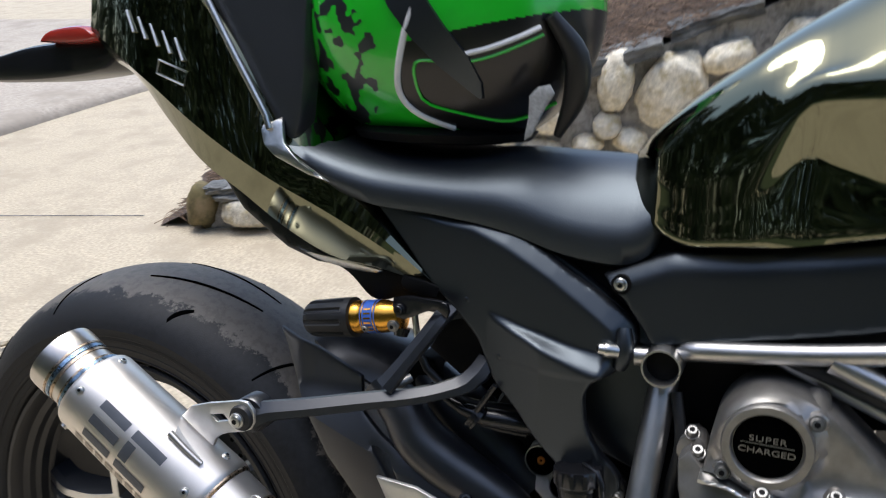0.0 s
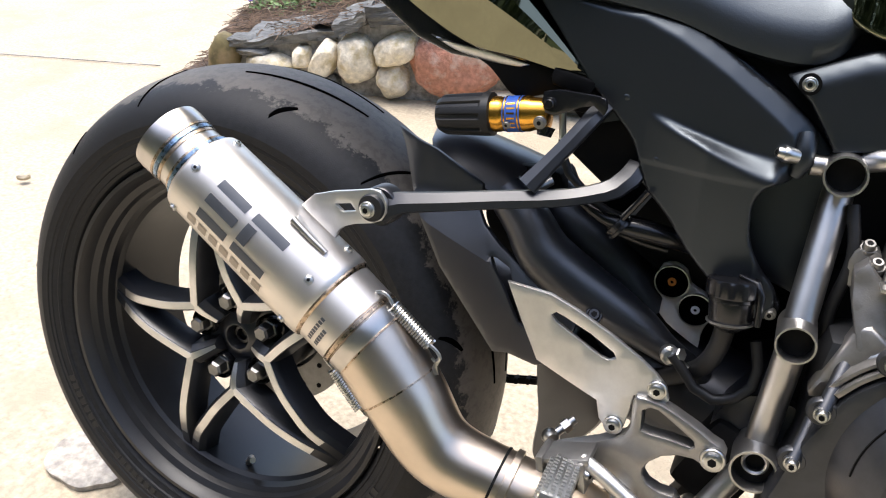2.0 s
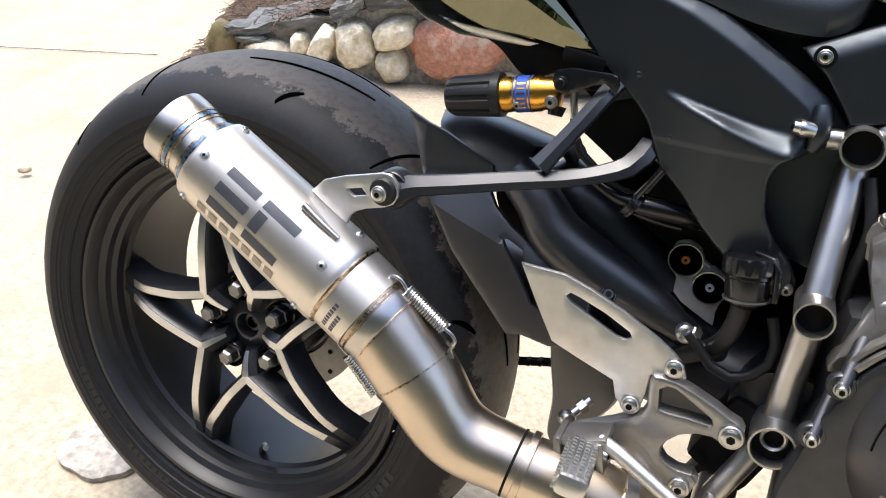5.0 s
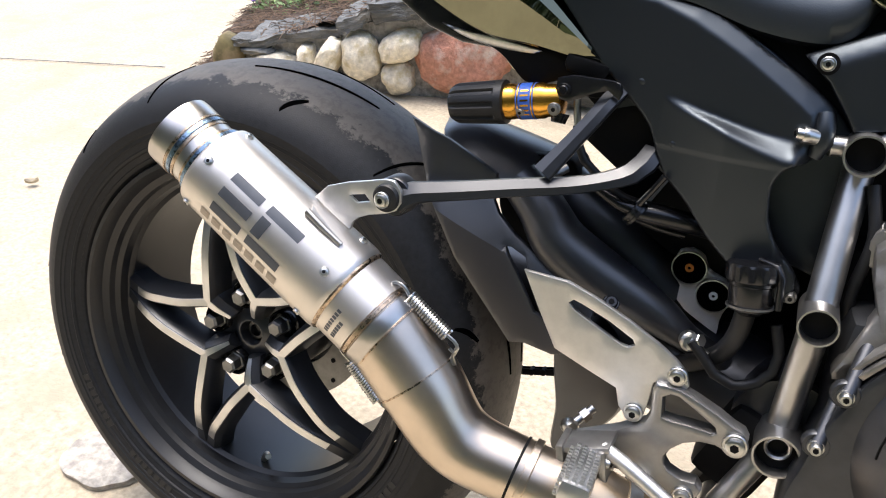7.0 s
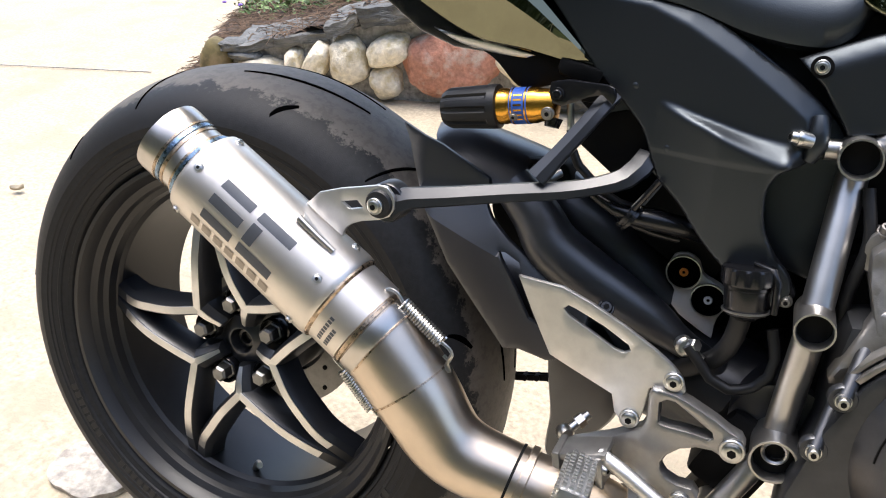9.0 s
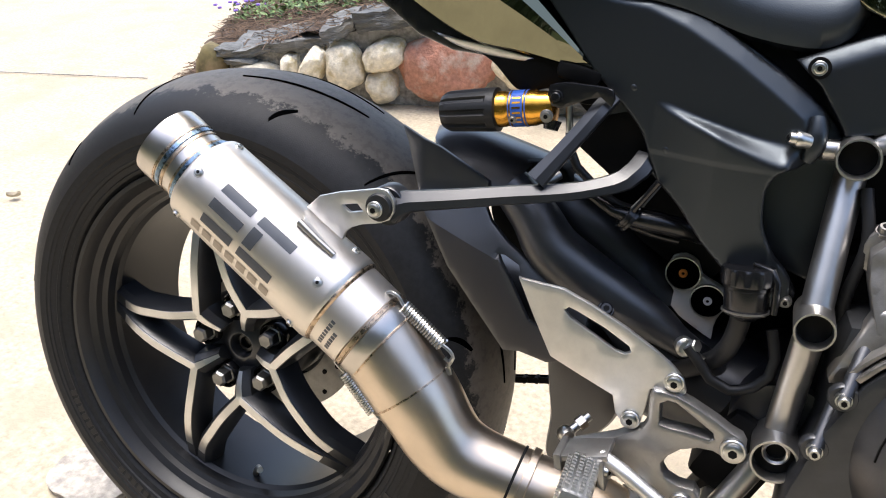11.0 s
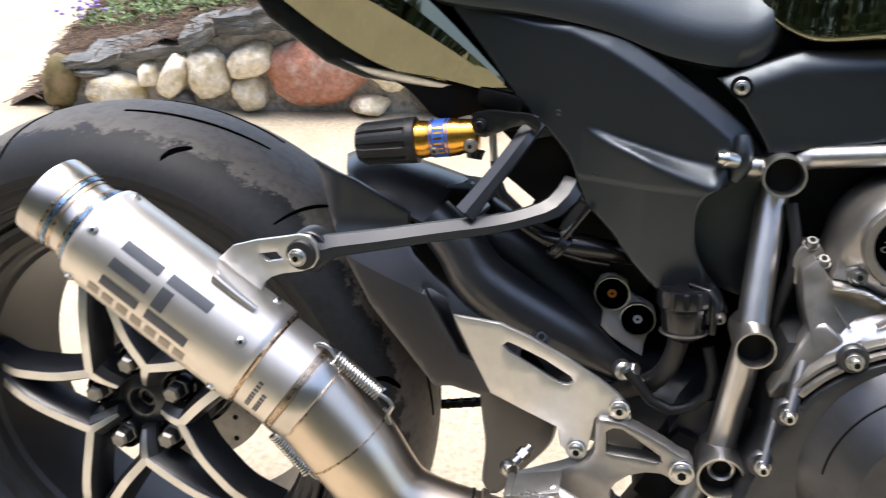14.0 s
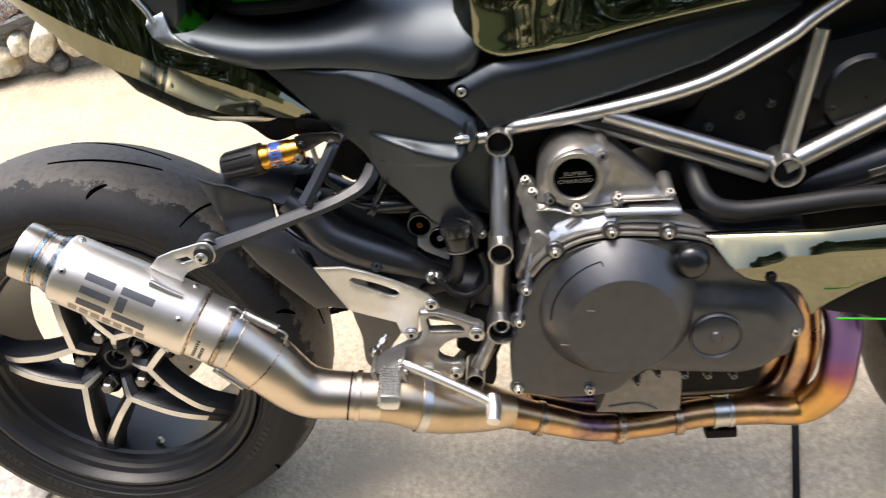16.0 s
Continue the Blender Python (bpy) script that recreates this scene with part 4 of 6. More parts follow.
    part("bushing", lathe([(0.014, 0.0125), (-0.002, 0.0125), (-0.004, 0.0112), (-0.0045, 0.0075)], (0.2475, -0.197, 0.2515), (0, 1, 0), 32), "rubber", hang)
    screw(hang, (0.2458, -0.2020, 0.2502), 0.0074, (0, -1, 0), "bright", deep=0.004)
    # headers under the engine
    hd = part("header_pipe", tube([(0.585, -0.150, -0.047), (0.66, -0.135, -0.085), (0.72, -0.12, -0.115), (0.80, -0.10, -0.128), (0.88, -0.09, -0.122), (0.96, -0.085, -0.125), (1.008, -0.099, -0.1165)],
              [0.025, 0.021, 0.020, 0.0205, 0.021, 0.0215, 0.0222], 32, 0.01), "header", ex, "straw and purple heat-stained header pipe")
    part("header_bend", tube([(1.000, -0.096, -0.118), (1.022, -0.100, -0.108), (1.040, -0.113, -0.076), (1.046, -0.121, -0.045), (1.046, -0.124, 0.0), (1.045, -0.124, 0.04), (1.037, -0.120, 0.075), (1.022, -0.112, 0.10)], [0.0226, 0.0232, 0.0238, 0.0240, 0.0240, 0.0240, 0.0240, 0.0236], 36, 0.006), "header_heat", hd, "bend tinted violet above and straw below")
    for k, yy in enumerate((-0.07, -0.03, 0.02)):
        part("header_pipe", tube([(0.62, -0.12 + 0.02 * k, -0.07), (0.72, yy - 0.02, -0.12), (0.84, yy, -0.135), (0.95, yy, -0.13), (1.0 - 0.02 * k, yy, -0.10), (1.02 - 0.02 * k, yy, -0.02), (1.0 - 0.02 * k, yy, 0.1)], 0.021, 24, 0.012), "header", ex)
    clamp = part("clamp", lathe([(-0.014, 0.021), (-0.014, 0.0245), (-0.009, 0.0245), (-0.008, 0.0232), (0.008, 0.0232), (0.009, 0.0245), (0.014, 0.0245), (0.014, 0.021)], (0.905, -0.088, -0.1225), (1, 0.05, -0.02), 32), "bright", hd, "bright band clamp")
    part("clamp_bolt", box((0.905, -0.092, -0.154), (0.046, 0.022, 0.016), None, 0.004), "dark", clamp)
    for x, y, z, d in ((0.638, -0.140, -0.075, (0.88, 0.2, -0.4)), (0.752, -0.114, -0.121, (1, 0.2, -0.2)), (0.84, -0.095, -0.126, (1, 0.1, 0.05))):
        part("joint_ring", lathe([(-0.006, 0.0215), (-0.005, 0.025), (0.005, 0.025), (0.006, 0.0215)], (x, y, z), d, 32), "weld_gold", hd)
    return ex


def arm_and_stay():
    # black fork-shaped stay that carries the silencer
    stay = new("exhaust_stay")
    stay.parent = bike
    def bar(pts, wid, tall):
        bm = bmesh.new()
        loops = []
        path = spline([(*q, w, t) for q, w, t in zip(pts, wid, tall)], 0.008)
        for i, q in enumerate(path):
            d = (path[min(i + 1, len(path) - 1)] - path[max(i - 1, 0)]).to_3d().normalized()
            s = d.cross(Vector((0, 1, 0))).normalized()
            n = s.cross(d)
            c = q.to_3d()
            loops.append([c + s * a * q[4] * 0.5 + n * b * q[3] * 0.5 for a, b in ((-1, -0.6), (-0.8, -1), (0.05, -1), (1, -0.1), (1, 0.7), (0.6, 1), (-0.6, 1), (-1, 0.6))])
        rings(bm, loops)
        return bm
    part("main_bar", bar([(0.2525, -0.1870, 0.2500), (0.2684, -0.1850, 0.2573), (0.3033, -0.1710, 0.2626), (0.3471, -0.1510, 0.2690), (0.3911, -0.1310, 0.2750), (0.4172, -0.1190, 0.2813), (0.4362, -0.1090, 0.2883), (0.4459, -0.1030, 0.2981), (0.4511, -0.0940, 0.3082)], [0.016, 0.014, 0.014, 0.014, 0.014, 0.014, 0.015, 0.015, 0.015], [0.028, 0.0185, 0.0160, 0.0152, 0.0145, 0.0148, 0.0185, 0.0205, 0.0205]), "satin_metal", stay, angle=24)
    part("upper_bar", bar([(0.3666, -0.1400, 0.2829), (0.3803, -0.1310, 0.3031), (0.3986, -0.1190, 0.3306), (0.4089, -0.1100, 0.3476), (0.4149, -0.0980, 0.3566)], [0.012] * 5, [0.0185, 0.0158, 0.0152, 0.0158, 0.0158]), "satin_metal", stay, angle=24)
    part("boss", lathe([(-0.006, 0.0005), (-0.006, 0.0165), (-0.004, 0.0178), (0.012, 0.0178), (0.012, 0.0005)], (0.2500, -0.184, 0.2512), (0, 1, 0), 36), "satin_metal", stay)
    screw(stay, (0.3738, -0.1180, 0.2807), 0.0045, (-0.6, -0.6, -0.4), "nut", deep=0.010)

    # remote adjuster
    adj = new("shock_adjuster")
    adj.parent = bike
    a0, a1 = Vector((0.2634, -0.104, 0.3245)), Vector((0.3758, -0.104, 0.3435))
    ax = (a1 - a0).normalized()
    u, v = Vector((0, -1, 0)), ax.cross(Vector((0, -1, 0)))
    bm = bmesh.new()
    loops = []
    for h, r in ((0, 0.010), (0.001, 0.0150), (0.005, 0.0175), (0.008, 0.0184), (0.044, 0.0196), (0.046, 0.0198), (0.053, 0.0196), (0.054, 0.016)):
        ring = []
        for k in range(80):
            w = 2 * math.pi * k / 80
            groove = 0.0022 * max(0.0, min(1.0, 1.6 * math.cos(w * 10))) * (0.003 < h < 0.045)
            ring.append(a0 + ax * h + (r - groove) * (math.cos(w) * u + math.sin(w) * v))
        loops.append(ring)
    rings(bm, loops)
    part("knob", bm, "rubber", adj, "ribbed black adjuster knob", angle=25)
    body = part("body", lathe([(0.053, 0.0001), (0.053, 0.0160), (0.060, 0.0160), (0.061, 0.0154), (0.066, 0.0154), (0.067, 0.0160), (0.088, 0.0158), (0.092, 0.0145), (0.105, 0.0135), (0.107, 0.001)], a0, ax, 48), "gold", adj, "gold anodised adjuster body")
    part("blue_band", lathe([(0.066, 0.0150), (0.066, 0.0162), (0.082, 0.0162), (0.082, 0.0150)], a0, ax, 48), "blue", body, "blue printed band")
    for h, half in ((0.0678, 0.0007), (0.0802, 0.0007)):
        part("gold_line", lathe([(h - half, 0.0158), (h - half, 0.01635), (h + half, 0.01635), (h + half, 0.0158)], a0, ax, 48), "gold", body)
    for w in (-40, -24, -8, 8, 24, 40):
        d = math.cos(radians(w)) * u + math.sin(radians(w)) * v
        d2 = -math.sin(radians(w)) * u + math.cos(radians(w)) * v
        part("gold_mark", box((0, 0, 0), (0.0075, 0.0017, 0.0004), Matrix((ax, d2, d)).transposed().to_4x4()), "gold", body).matrix_basis = Matrix.Translation(a0 + ax * 0.074 + d * 0.0162)
    part("bracket", panel([(0.3637, 0.3622), (0.3628, 0.3526), (0.3672, 0.3444), (0.3749, 0.3430), (0.3843, 0.3470), (0.3980, 0.3539), (0.4083, 0.3568), (0.418, 0.350), (0.418, 0.364), (0.3917, 0.3660), (0.3771, 0.3660)], flat(-0.119), 0.003, 0.0012, 0.006), "gloss_black", adj)
    screw(adj, (0.3710, -0.1200, 0.3529), 0.0060, mat="gloss_black", deep=0.004)
    screw(adj, (0.3640, -0.1190, 0.3355), 0.0058, (0, -1, -0.1), "nut", deep=0.003)
    screw(adj, (0.3335, -0.1175, 0.3285), 0.0042, (0, -0.9, -0.4), "nut", deep=0.002)
    part("foot", tube([(0.366, -0.104, 0.330), (0.3655, -0.106, 0.322)], [0.0085, 0.0065], 16), "gloss_black", adj)
    part("fitting", tube([(0.3790, -0.104, 0.347), (0.3805, -0.104, 0.335), (0.3826, -0.104, 0.3214)], 0.0032, 12), "bright", adj)
    part("hose", tube([(0.3826, -0.104, 0.322), (0.3854, -0.104, 0.3068), (0.3923, -0.103, 0.2926), (0.4062, -0.100, 0.2800), (0.43, -0.09, 0.262), (0.47, -0.06, 0.250)], 0.0040, 10), "rubber", adj)


def swingarm():
    sw = new("swingarm")
    sw.parent = bike
    # hugger: a saddle over the tyre with a folded cheek on the near side
    near = [(0.2395, 0.2856), (0.2568, 0.2750), (0.2757, 0.2647), (0.2957, 0.2541), (0.3190, 0.2447)]
    crown = [(0.2178, 0.2918), (0.2317, 0.2967), (0.2637, 0.2955), (0.3017, 0.2877), (0.3421, 0.2776)]
    secs = []
    for (nx, nz), (tx, tz) in zip(near, crown):
        line = [(nx, -0.060, nz), (nx * 0.75 + tx * 0.25, -0.050, nz * 0.55 + tz * 0.45), (nx * 0.45 + tx * 0.55, -0.030, nz * 0.15 + tz * 0.85), (tx, 0.0, tz), (tx - 0.004, 0.04, tz - 0.006), (tx - 0.010, 0.075, tz - 0.024)]
        secs.append(line + [(x, y + 0.001, z - 0.004) for x, y, z in line[::-1]])
    hug = part("hugger", loft(secs, 6), "hugger", sw, "matt black tyre hugger", angle=30)

    def fold(x, z):
        # flat lower half, the upper half turned in along a crease
        crease = np.interp(x, [0.235, 0.2494, 0.2761, 0.3185, 0.36, 0.42], [0.228, 0.2158, 0.205, 0.190, 0.170, 0.140])
        y = -0.092 + 0.035 * max(0.0, 0.30 - x)
        return y + 0.50 * max(0.0, min(z, 0.245) - crease) + 0.05 * max(0.0, crease - z)

    part("cheek", panel([(0.2111, 0.3019), (0.2511, 0.2844), (0.3007, 0.2568), (0.3035, 0.2314), (0.3106, 0.2210), (0.3310, 0.2040), (0.3620, 0.1849), (0.3909, 0.1732), (0.420, 0.158), (0.412, 0.100), (0.4016, 0.0985), (0.3834, 0.0924), (0.3544, 0.0971), (0.3380, 0.0940), (0.3115, 0.1250), (0.2716, 0.1710), (0.2436, 0.2217), (0.2313, 0.2439), (0.2182, 0.2873)],
         fold, 0.004, 0.0016, 0.006, holes=[[(0.3241, 0.1932), (0.3300, 0.1928), (0.3450, 0.1854), (0.3532, 0.1681), (0.3576, 0.1573), (0.3730, 0.1279), (0.3610, 0.1328), (0.3405, 0.1682)]], round_outline=False, smooth_step=0.004, lines=[[(0.24, 0.2235), (0.2494, 0.2158), (0.2761, 0.205), (0.3185, 0.190)]]), "hugger", hug, angle=24)
    # Black box, carried on below to stand in for the shaded recess.
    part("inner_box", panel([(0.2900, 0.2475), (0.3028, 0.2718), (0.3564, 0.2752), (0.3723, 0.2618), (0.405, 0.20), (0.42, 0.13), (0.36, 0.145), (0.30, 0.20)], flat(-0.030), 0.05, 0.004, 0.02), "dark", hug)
    part("arm", tube([(0.323, -0.066, 0.2572), (0.3512, -0.070, 0.2312), (0.3738, -0.074, 0.2043), (0.4095, -0.074, 0.1829), (0.444, -0.074, 0.1674), (0.4778, -0.074, 0.1521), (0.5032, -0.074, 0.1381), (0.54, -0.06, 0.115)], [0.020, 0.0235, 0.0265, 0.0265, 0.0235, 0.0190, 0.0135, 0.011], 36, 0.006), "hugger", sw, "satin black swingarm brace")
    part("arm", tube([(0.335, -0.005, 0.262), (0.3746, -0.010, 0.2300), (0.4061, -0.012, 0.2090), (0.4378, -0.015, 0.1850), (0.48, -0.02, 0.15)], [0.020, 0.029, 0.032, 0.030, 0.024], 28, 0.008), "hugger", sw)
    part("main_beam", tube([(0.0, 0.135, 0.0), (0.12, 0.14, 0.03), (0.25, 0.12, 0.07), (0.38, 0.07, 0.09), (0.48, 0.0, 0.085), (0.58, -0.04, 0.08)], [0.05, 0.055, 0.06, 0.06, 0.06, 0.05], 24, 0.02), "satin_metal", sw)
    part("pivot_tube", lathe([(-0.11, 0.045), (0.12, 0.045)], (0.60, 0, 0.09), (0, 1, 0), 32), "satin_metal", sw)
    part("lower_guard", panel([(0.3740, 0.100), (0.42, 0.115), (0.45, 0.09), (0.455, 0.04), (0.43, 0.0), (0.404, -0.035), (0.3870, -0.026), (0.3869, 0.0173), (0.3815, 0.0486), (0.3769, 0.0783)], flat(-0.06), 0.05, 0.008, 0.02), "hugger", sw)
    screw(sw, (0.4346, -0.098, 0.1635), 0.008, (0.2, -0.8, 0.6), "gloss_black")
    # chain runs on the far side
    chain = new("chain")
    chain.parent = bike
    link_bm = bmesh.new()
    for s in (-0.0035, 0.0035):
        box((0, s, 0), (0.0145, 0.0018, 0.0085), bevel=0.0007, bm=link_bm)
    lathe([(-0.006, 0.0042), (0.006, 0.0042)], (0.0055, 0, 0), (0, 1, 0), 10, link_bm)
    me = mesh_of(link_bm)
    me.materials.append(M["dark"])
    for z0, z1 in ((0.098, 0.125), (-0.098, 0.045)):
        n = 40
        for i in range(n):
            t = i / n
            ob = part("link", me, "dark", chain)
            ob.matrix_basis = Matrix.Translation((0.60 * t, 0.089, z0 + (z1 - z0) * t)) @ pose(0, 0, 0, 0, -math.degrees(math.atan2(z1 - z0, 0.6)), 0)


def rearset():
    rs = new("footrest_assembly")
    rs.parent = bike
    heel = part("heel_guard", panel([(0.3640, 0.1975), (0.385, 0.1965), (0.405, 0.1955), (0.430, 0.187), (0.463, 0.1725), (0.490, 0.158), (0.506, 0.1475), (0.515, 0.139), (0.5195, 0.127), (0.515, 0.118), (0.500, 0.1225), (0.4905, 0.1225), (0.489, 0.105), (0.4865, 0.089), (0.474, 0.081), (0.464, 0.092), (0.4595, 0.108), (0.43, 0.119), (0.4005, 0.1305), (0.381, 0.165)], flat(-0.152), 0.003, 0.0012, 0.012,
           holes=[[(0.408, 0.1765), (0.4115, 0.1800), (0.419, 0.178), (0.445, 0.168), (0.467, 0.1565), (0.4695, 0.152), (0.464, 0.1490), (0.456, 0.1505), (0.430, 0.163), (0.414, 0.171)]], smooth_step=0.004, round_outline=False), "plate", rs, "bead-blasted aluminium heel guard with a slot")
    screw(heel, (0.509, -0.1535, 0.1345), 0.0086, deep=0.005)
    screw(heel, (0.478, -0.1535, 0.0905), 0.0086, deep=0.005)
    brk = part("bracket", panel([(0.4911, 0.1199), (0.4934, 0.1262), (0.5000, 0.1268), (0.5136, 0.1255), (0.5258, 0.1215), (0.5479, 0.1119), (0.5603, 0.1049), (0.5696, 0.1015), (0.5739, 0.0950), (0.5726, 0.0857), (0.5656, 0.0797), (0.5578, 0.080), (0.549, 0.0832), (0.5367, 0.0822), (0.5237, 0.0766), (0.5143, 0.0675), (0.5107, 0.0597), (0.5117, 0.0532), (0.5164, 0.0473), (0.5266, 0.0433), (0.5399, 0.0431), (0.5458, 0.036), (0.5416, 0.0243), (0.5307, 0.0176), (0.5181, 0.0203), (0.5043, 0.0313), (0.4888, 0.0355), (0.4718, 0.0323), (0.455, 0.0330), (0.4297, 0.0380), (0.4297, 0.0518), (0.4664, 0.0715), (0.4890, 0.0870), (0.4925, 0.0965)],
           lambda x, z: -0.160 + 0.004 * max(0.0, (0.50 - x) / 0.06), 0.012, 0.0030, 0.008, round_outline=False, holes=[[(0.5032, 0.0962), (0.5013, 0.1147), (0.5063, 0.1185), (0.5133, 0.1183), (0.5275, 0.1105), (0.5464, 0.0992), (0.5480, 0.0951), (0.5441, 0.0945), (0.5254, 0.0957), (0.5114, 0.0953)]], smooth_step=0.003), "bracket_grey", rs, "grey cast footrest bracket")
    screw(brk, (0.5645, -0.162, 0.0905), 0.0108, deep=0.006)
    screw(brk, (0.532, -0.162, 0.029), 0.0095, deep=0.006)
    # lower brace to the pedal
    pedal = part("brake_pedal", tube([(0.462, -0.183, 0.066), (0.4824, -0.190, 0.0608), (0.5288, -0.200, 0.0400), (0.5679, -0.210, 0.0226), (0.580, -0.214, 0.0170)], [0.006, 0.0068, 0.0066, 0.0062, 0.006], 12), "plate", rs, "polished aluminium brake pedal")
    part("toe_piece", tube([(0.580, -0.205, 0.020), (0.5815, -0.222, 0.014), (0.5800, -0.240, 0.008)], [0.0095, 0.0100, 0.0090], 14), "machined", pedal)
    # Near-black fillers in place of the shaded gaps behind the bracket.
    part("pivot_filler", box((0.572, -0.095, 0.058), (0.062, 0.05, 0.080), pose(0, 0, 0, 0, 25, 0), 0.012), "dark", rs)
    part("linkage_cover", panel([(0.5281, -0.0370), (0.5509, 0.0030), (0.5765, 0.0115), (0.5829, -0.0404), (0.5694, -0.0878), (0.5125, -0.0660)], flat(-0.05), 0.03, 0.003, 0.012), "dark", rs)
    # folding peg with a knurled grip
    peg = new("footpeg")
    peg.parent = rs
    bm = box((0.447, -0.176, 0.063), (0.046, 0.034, 0.006), pose(0, 0, 0, 0, -16, 0), 0.002)
    for x, z in ((0.4295, 0.047), (0.4655, 0.052)):
        box((x, -0.178, z), (0.007, 0.036, 0.032), pose(0, 0, 0, 0, -12, 0), 0.0025, bm)
    part("clevis", bm, "bracket_grey", peg)
    m = Matrix.Translation((0.450, -0.190, 0.055)) @ pose(0, 0, 0, -8, 10, 4)
    grip = part("grip", box((0, -0.037, 0), (0.026, 0.078, 0.020), bevel=0.006), "machined", peg, "toothed aluminium peg")
    grip.matrix_basis = m
    tooth = mesh_of(box((0, 0, 0), (0.0038, 0.0042, 0.0026), bevel=0.0006), False)
    tooth.materials.append(M["machined"])
    for i in range(11):
        for j in range(4):
            ob = part("tooth", tooth, "machined", grip)
            ob.location = (-0.009 + j * 0.006, -0.004 - i * 0.0065, 0.0108)
    for i in range(11):
        for j in range(3):
            ob = part("tooth", tooth, "machined", grip)
            ob.location = (-0.0135, -0.004 - i * 0.0065, -0.006 + j * 0.006)
    screw(peg, (0.466, -0.188, 0.056), 0.006, (1, -0.4, 0), "bright")
    # joint rod behind the heel guard
    rod = part("push_rod", tube([(0.4198, -0.1280, 0.0445), (0.4366, -0.1120, 0.0611)], 0.0042, 14, straight=True), "bright", rs, "bright threaded push rod")
    part("ball_end", lathe([(-0.008, 0.001), (-0.008, 0.0055), (-0.004, 0.0080), (0.004, 0.0080), (0.008, 0.0055), (0.008, 0.001)], (0.4198, -0.1280, 0.0445), (0.5, -0.8, 0.2), 20), "bright", rod)
    part("lock_nut", lathe([(-0.004, 0.0068), (0.004, 0.0068)], (0.4307, -0.1180, 0.0552), Vector((0.4366, -0.1120, 0.0611)) - Vector((0.4198, -0.1280, 0.0445)), 6), "bright", rod, angle=20)
    # brake fluid reservoir
    res = new("fluid_reservoir")
    res.parent = bike
    up = (-0.10, 0.10, 1.0)
    bm = bmesh.new()
    loops = []
    c = Vector((0.5500, -0.128, 0.2235))
    au = Vector(up).normalized()
    e1 = au.orthogonal().normalized()
    e2 = au.cross(e1)
    for h, r in ((0, 0.0205), (0.0015, 0.0218), (0.0125, 0.0218), (0.0145, 0.0208), (0.0150, 0.0185), (0.0140, 0.0175), (0.0145, 0.001)):
        loops.append([c + au * h + (r - 0.0007 * (math.cos(k * math.pi / 3) > 0.2) * (0.001 < h < 0.0135)) * (math.cos(2 * math.pi * k / 72) * e1 + math.sin(2 * math.pi * k / 72) * e2) for k in range(72)])
    bm = bmesh.new()
    rings(bm, loops)
    part("cap", bm, "gloss_black", res, "ribbed black screw cap", angle=25)
    part("pot", lathe([(-0.030, 0.008), (-0.027, 0.011), (-0.025, 0.0165), (-0.0235, 0.0175), (-0.004, 0.0185), (-0.003, 0.0195), (0.001, 0.0195)], c, au, 40), "gloss_black", res)
    part("retainer", tube([c + au * 0.0165 + Vector((0.004, 0.004, 0)), c + au * 0.0160 + Vector((0.019, -0.008, 0)), c + au * 0.008 + Vector((0.0225, -0.010, 0)), c - au * 0.018 + Vector((0.0215, -0.008, 0))], [0.002, 0.0032, 0.0034, 0.003], 10), "gloss_black", res)
    part("level_line", lathe([(-0.0225, 0.0180), (-0.0225, 0.0192), (-0.0210, 0.0192), (-0.0210, 0.0180)], c, au, 40), "nut", res)
    part("ear", panel([(0.566, 0.224), (0.578, 0.229), (0.588, 0.214), (0.580, 0.202), (0.566, 0.206)], flat(-0.108), 0.006, 0.002, 0.01), "gloss_black", res)
    screw(res, (0.581, -0.110, 0.2095), 0.0055, mat="nut")
    part("hose", tube([(0.550, -0.126, 0.198), (0.548, -0.124, 0.175), (0.539, -0.115, 0.150), (0.515, -0.09, 0.122), (0.49, -0.06, 0.10)], 0.0085, 16), "rubber", res)
    line = part("brake_line", tube([(0.512, -0.122, 0.156), (0.525, -0.121, 0.142), (0.535, -0.120, 0.130), (0.552, -0.120, 0.1235), (0.571, -0.119, 0.131), (0.581, -0.118, 0.143), (0.583, -0.115, 0.158), (0.576, -0.11, 0.182)], 0.0048, 12), "rubber", res)
    banjo = part("banjo", lathe([(-0.009, 0.001), (-0.009, 0.0070), (-0.006, 0.0082), (0.005, 0.0086), (0.007, 0.0070), (0.009, 0.0060), (0.010, 0.001)], (0.5093, -0.1120, 0.1511), (0.25, -0.90, 0.15), 20), "bright", line, "bright banjo fitting")
    part("banjo_bolt", lathe([(0.0, 0.0060), (0.009, 0.0062), (0.0145, 0.0062), (0.0155, 0.0050), (0.0155, 0.0005)], (0.5093, -0.1120, 0.1511), (0.72, -0.55, 0.42), 6), "bright", banjo)
    part("ferrule", tube([(0.5148, -0.1150, 0.1493), (0.5266, -0.1180, 0.1437)], [0.0046, 0.0038], 12, straight=True), "bright", banjo)
    # suspension link with two rubber bushes
    lk = part("link_plate", panel([(0.4768, 0.1988), (0.4813, 0.2099), (0.4926, 0.2143), (0.5047, 0.2089), (0.5098, 0.1971), (0.5205, 0.1908), (0.5317, 0.1848), (0.5355, 0.1714), (0.5320, 0.1621), (0.5295, 0.1557), (0.5279, 0.1467), (0.5278, 0.1349), (0.5206, 0.1379), (0.4946, 0.1524), (0.4864, 0.1605), (0.4868, 0.1751), (0.4806, 0.1841)], flat(-0.044), 0.008, 0.002, 0.006), "alloy", bike, "bright suspension link plate")
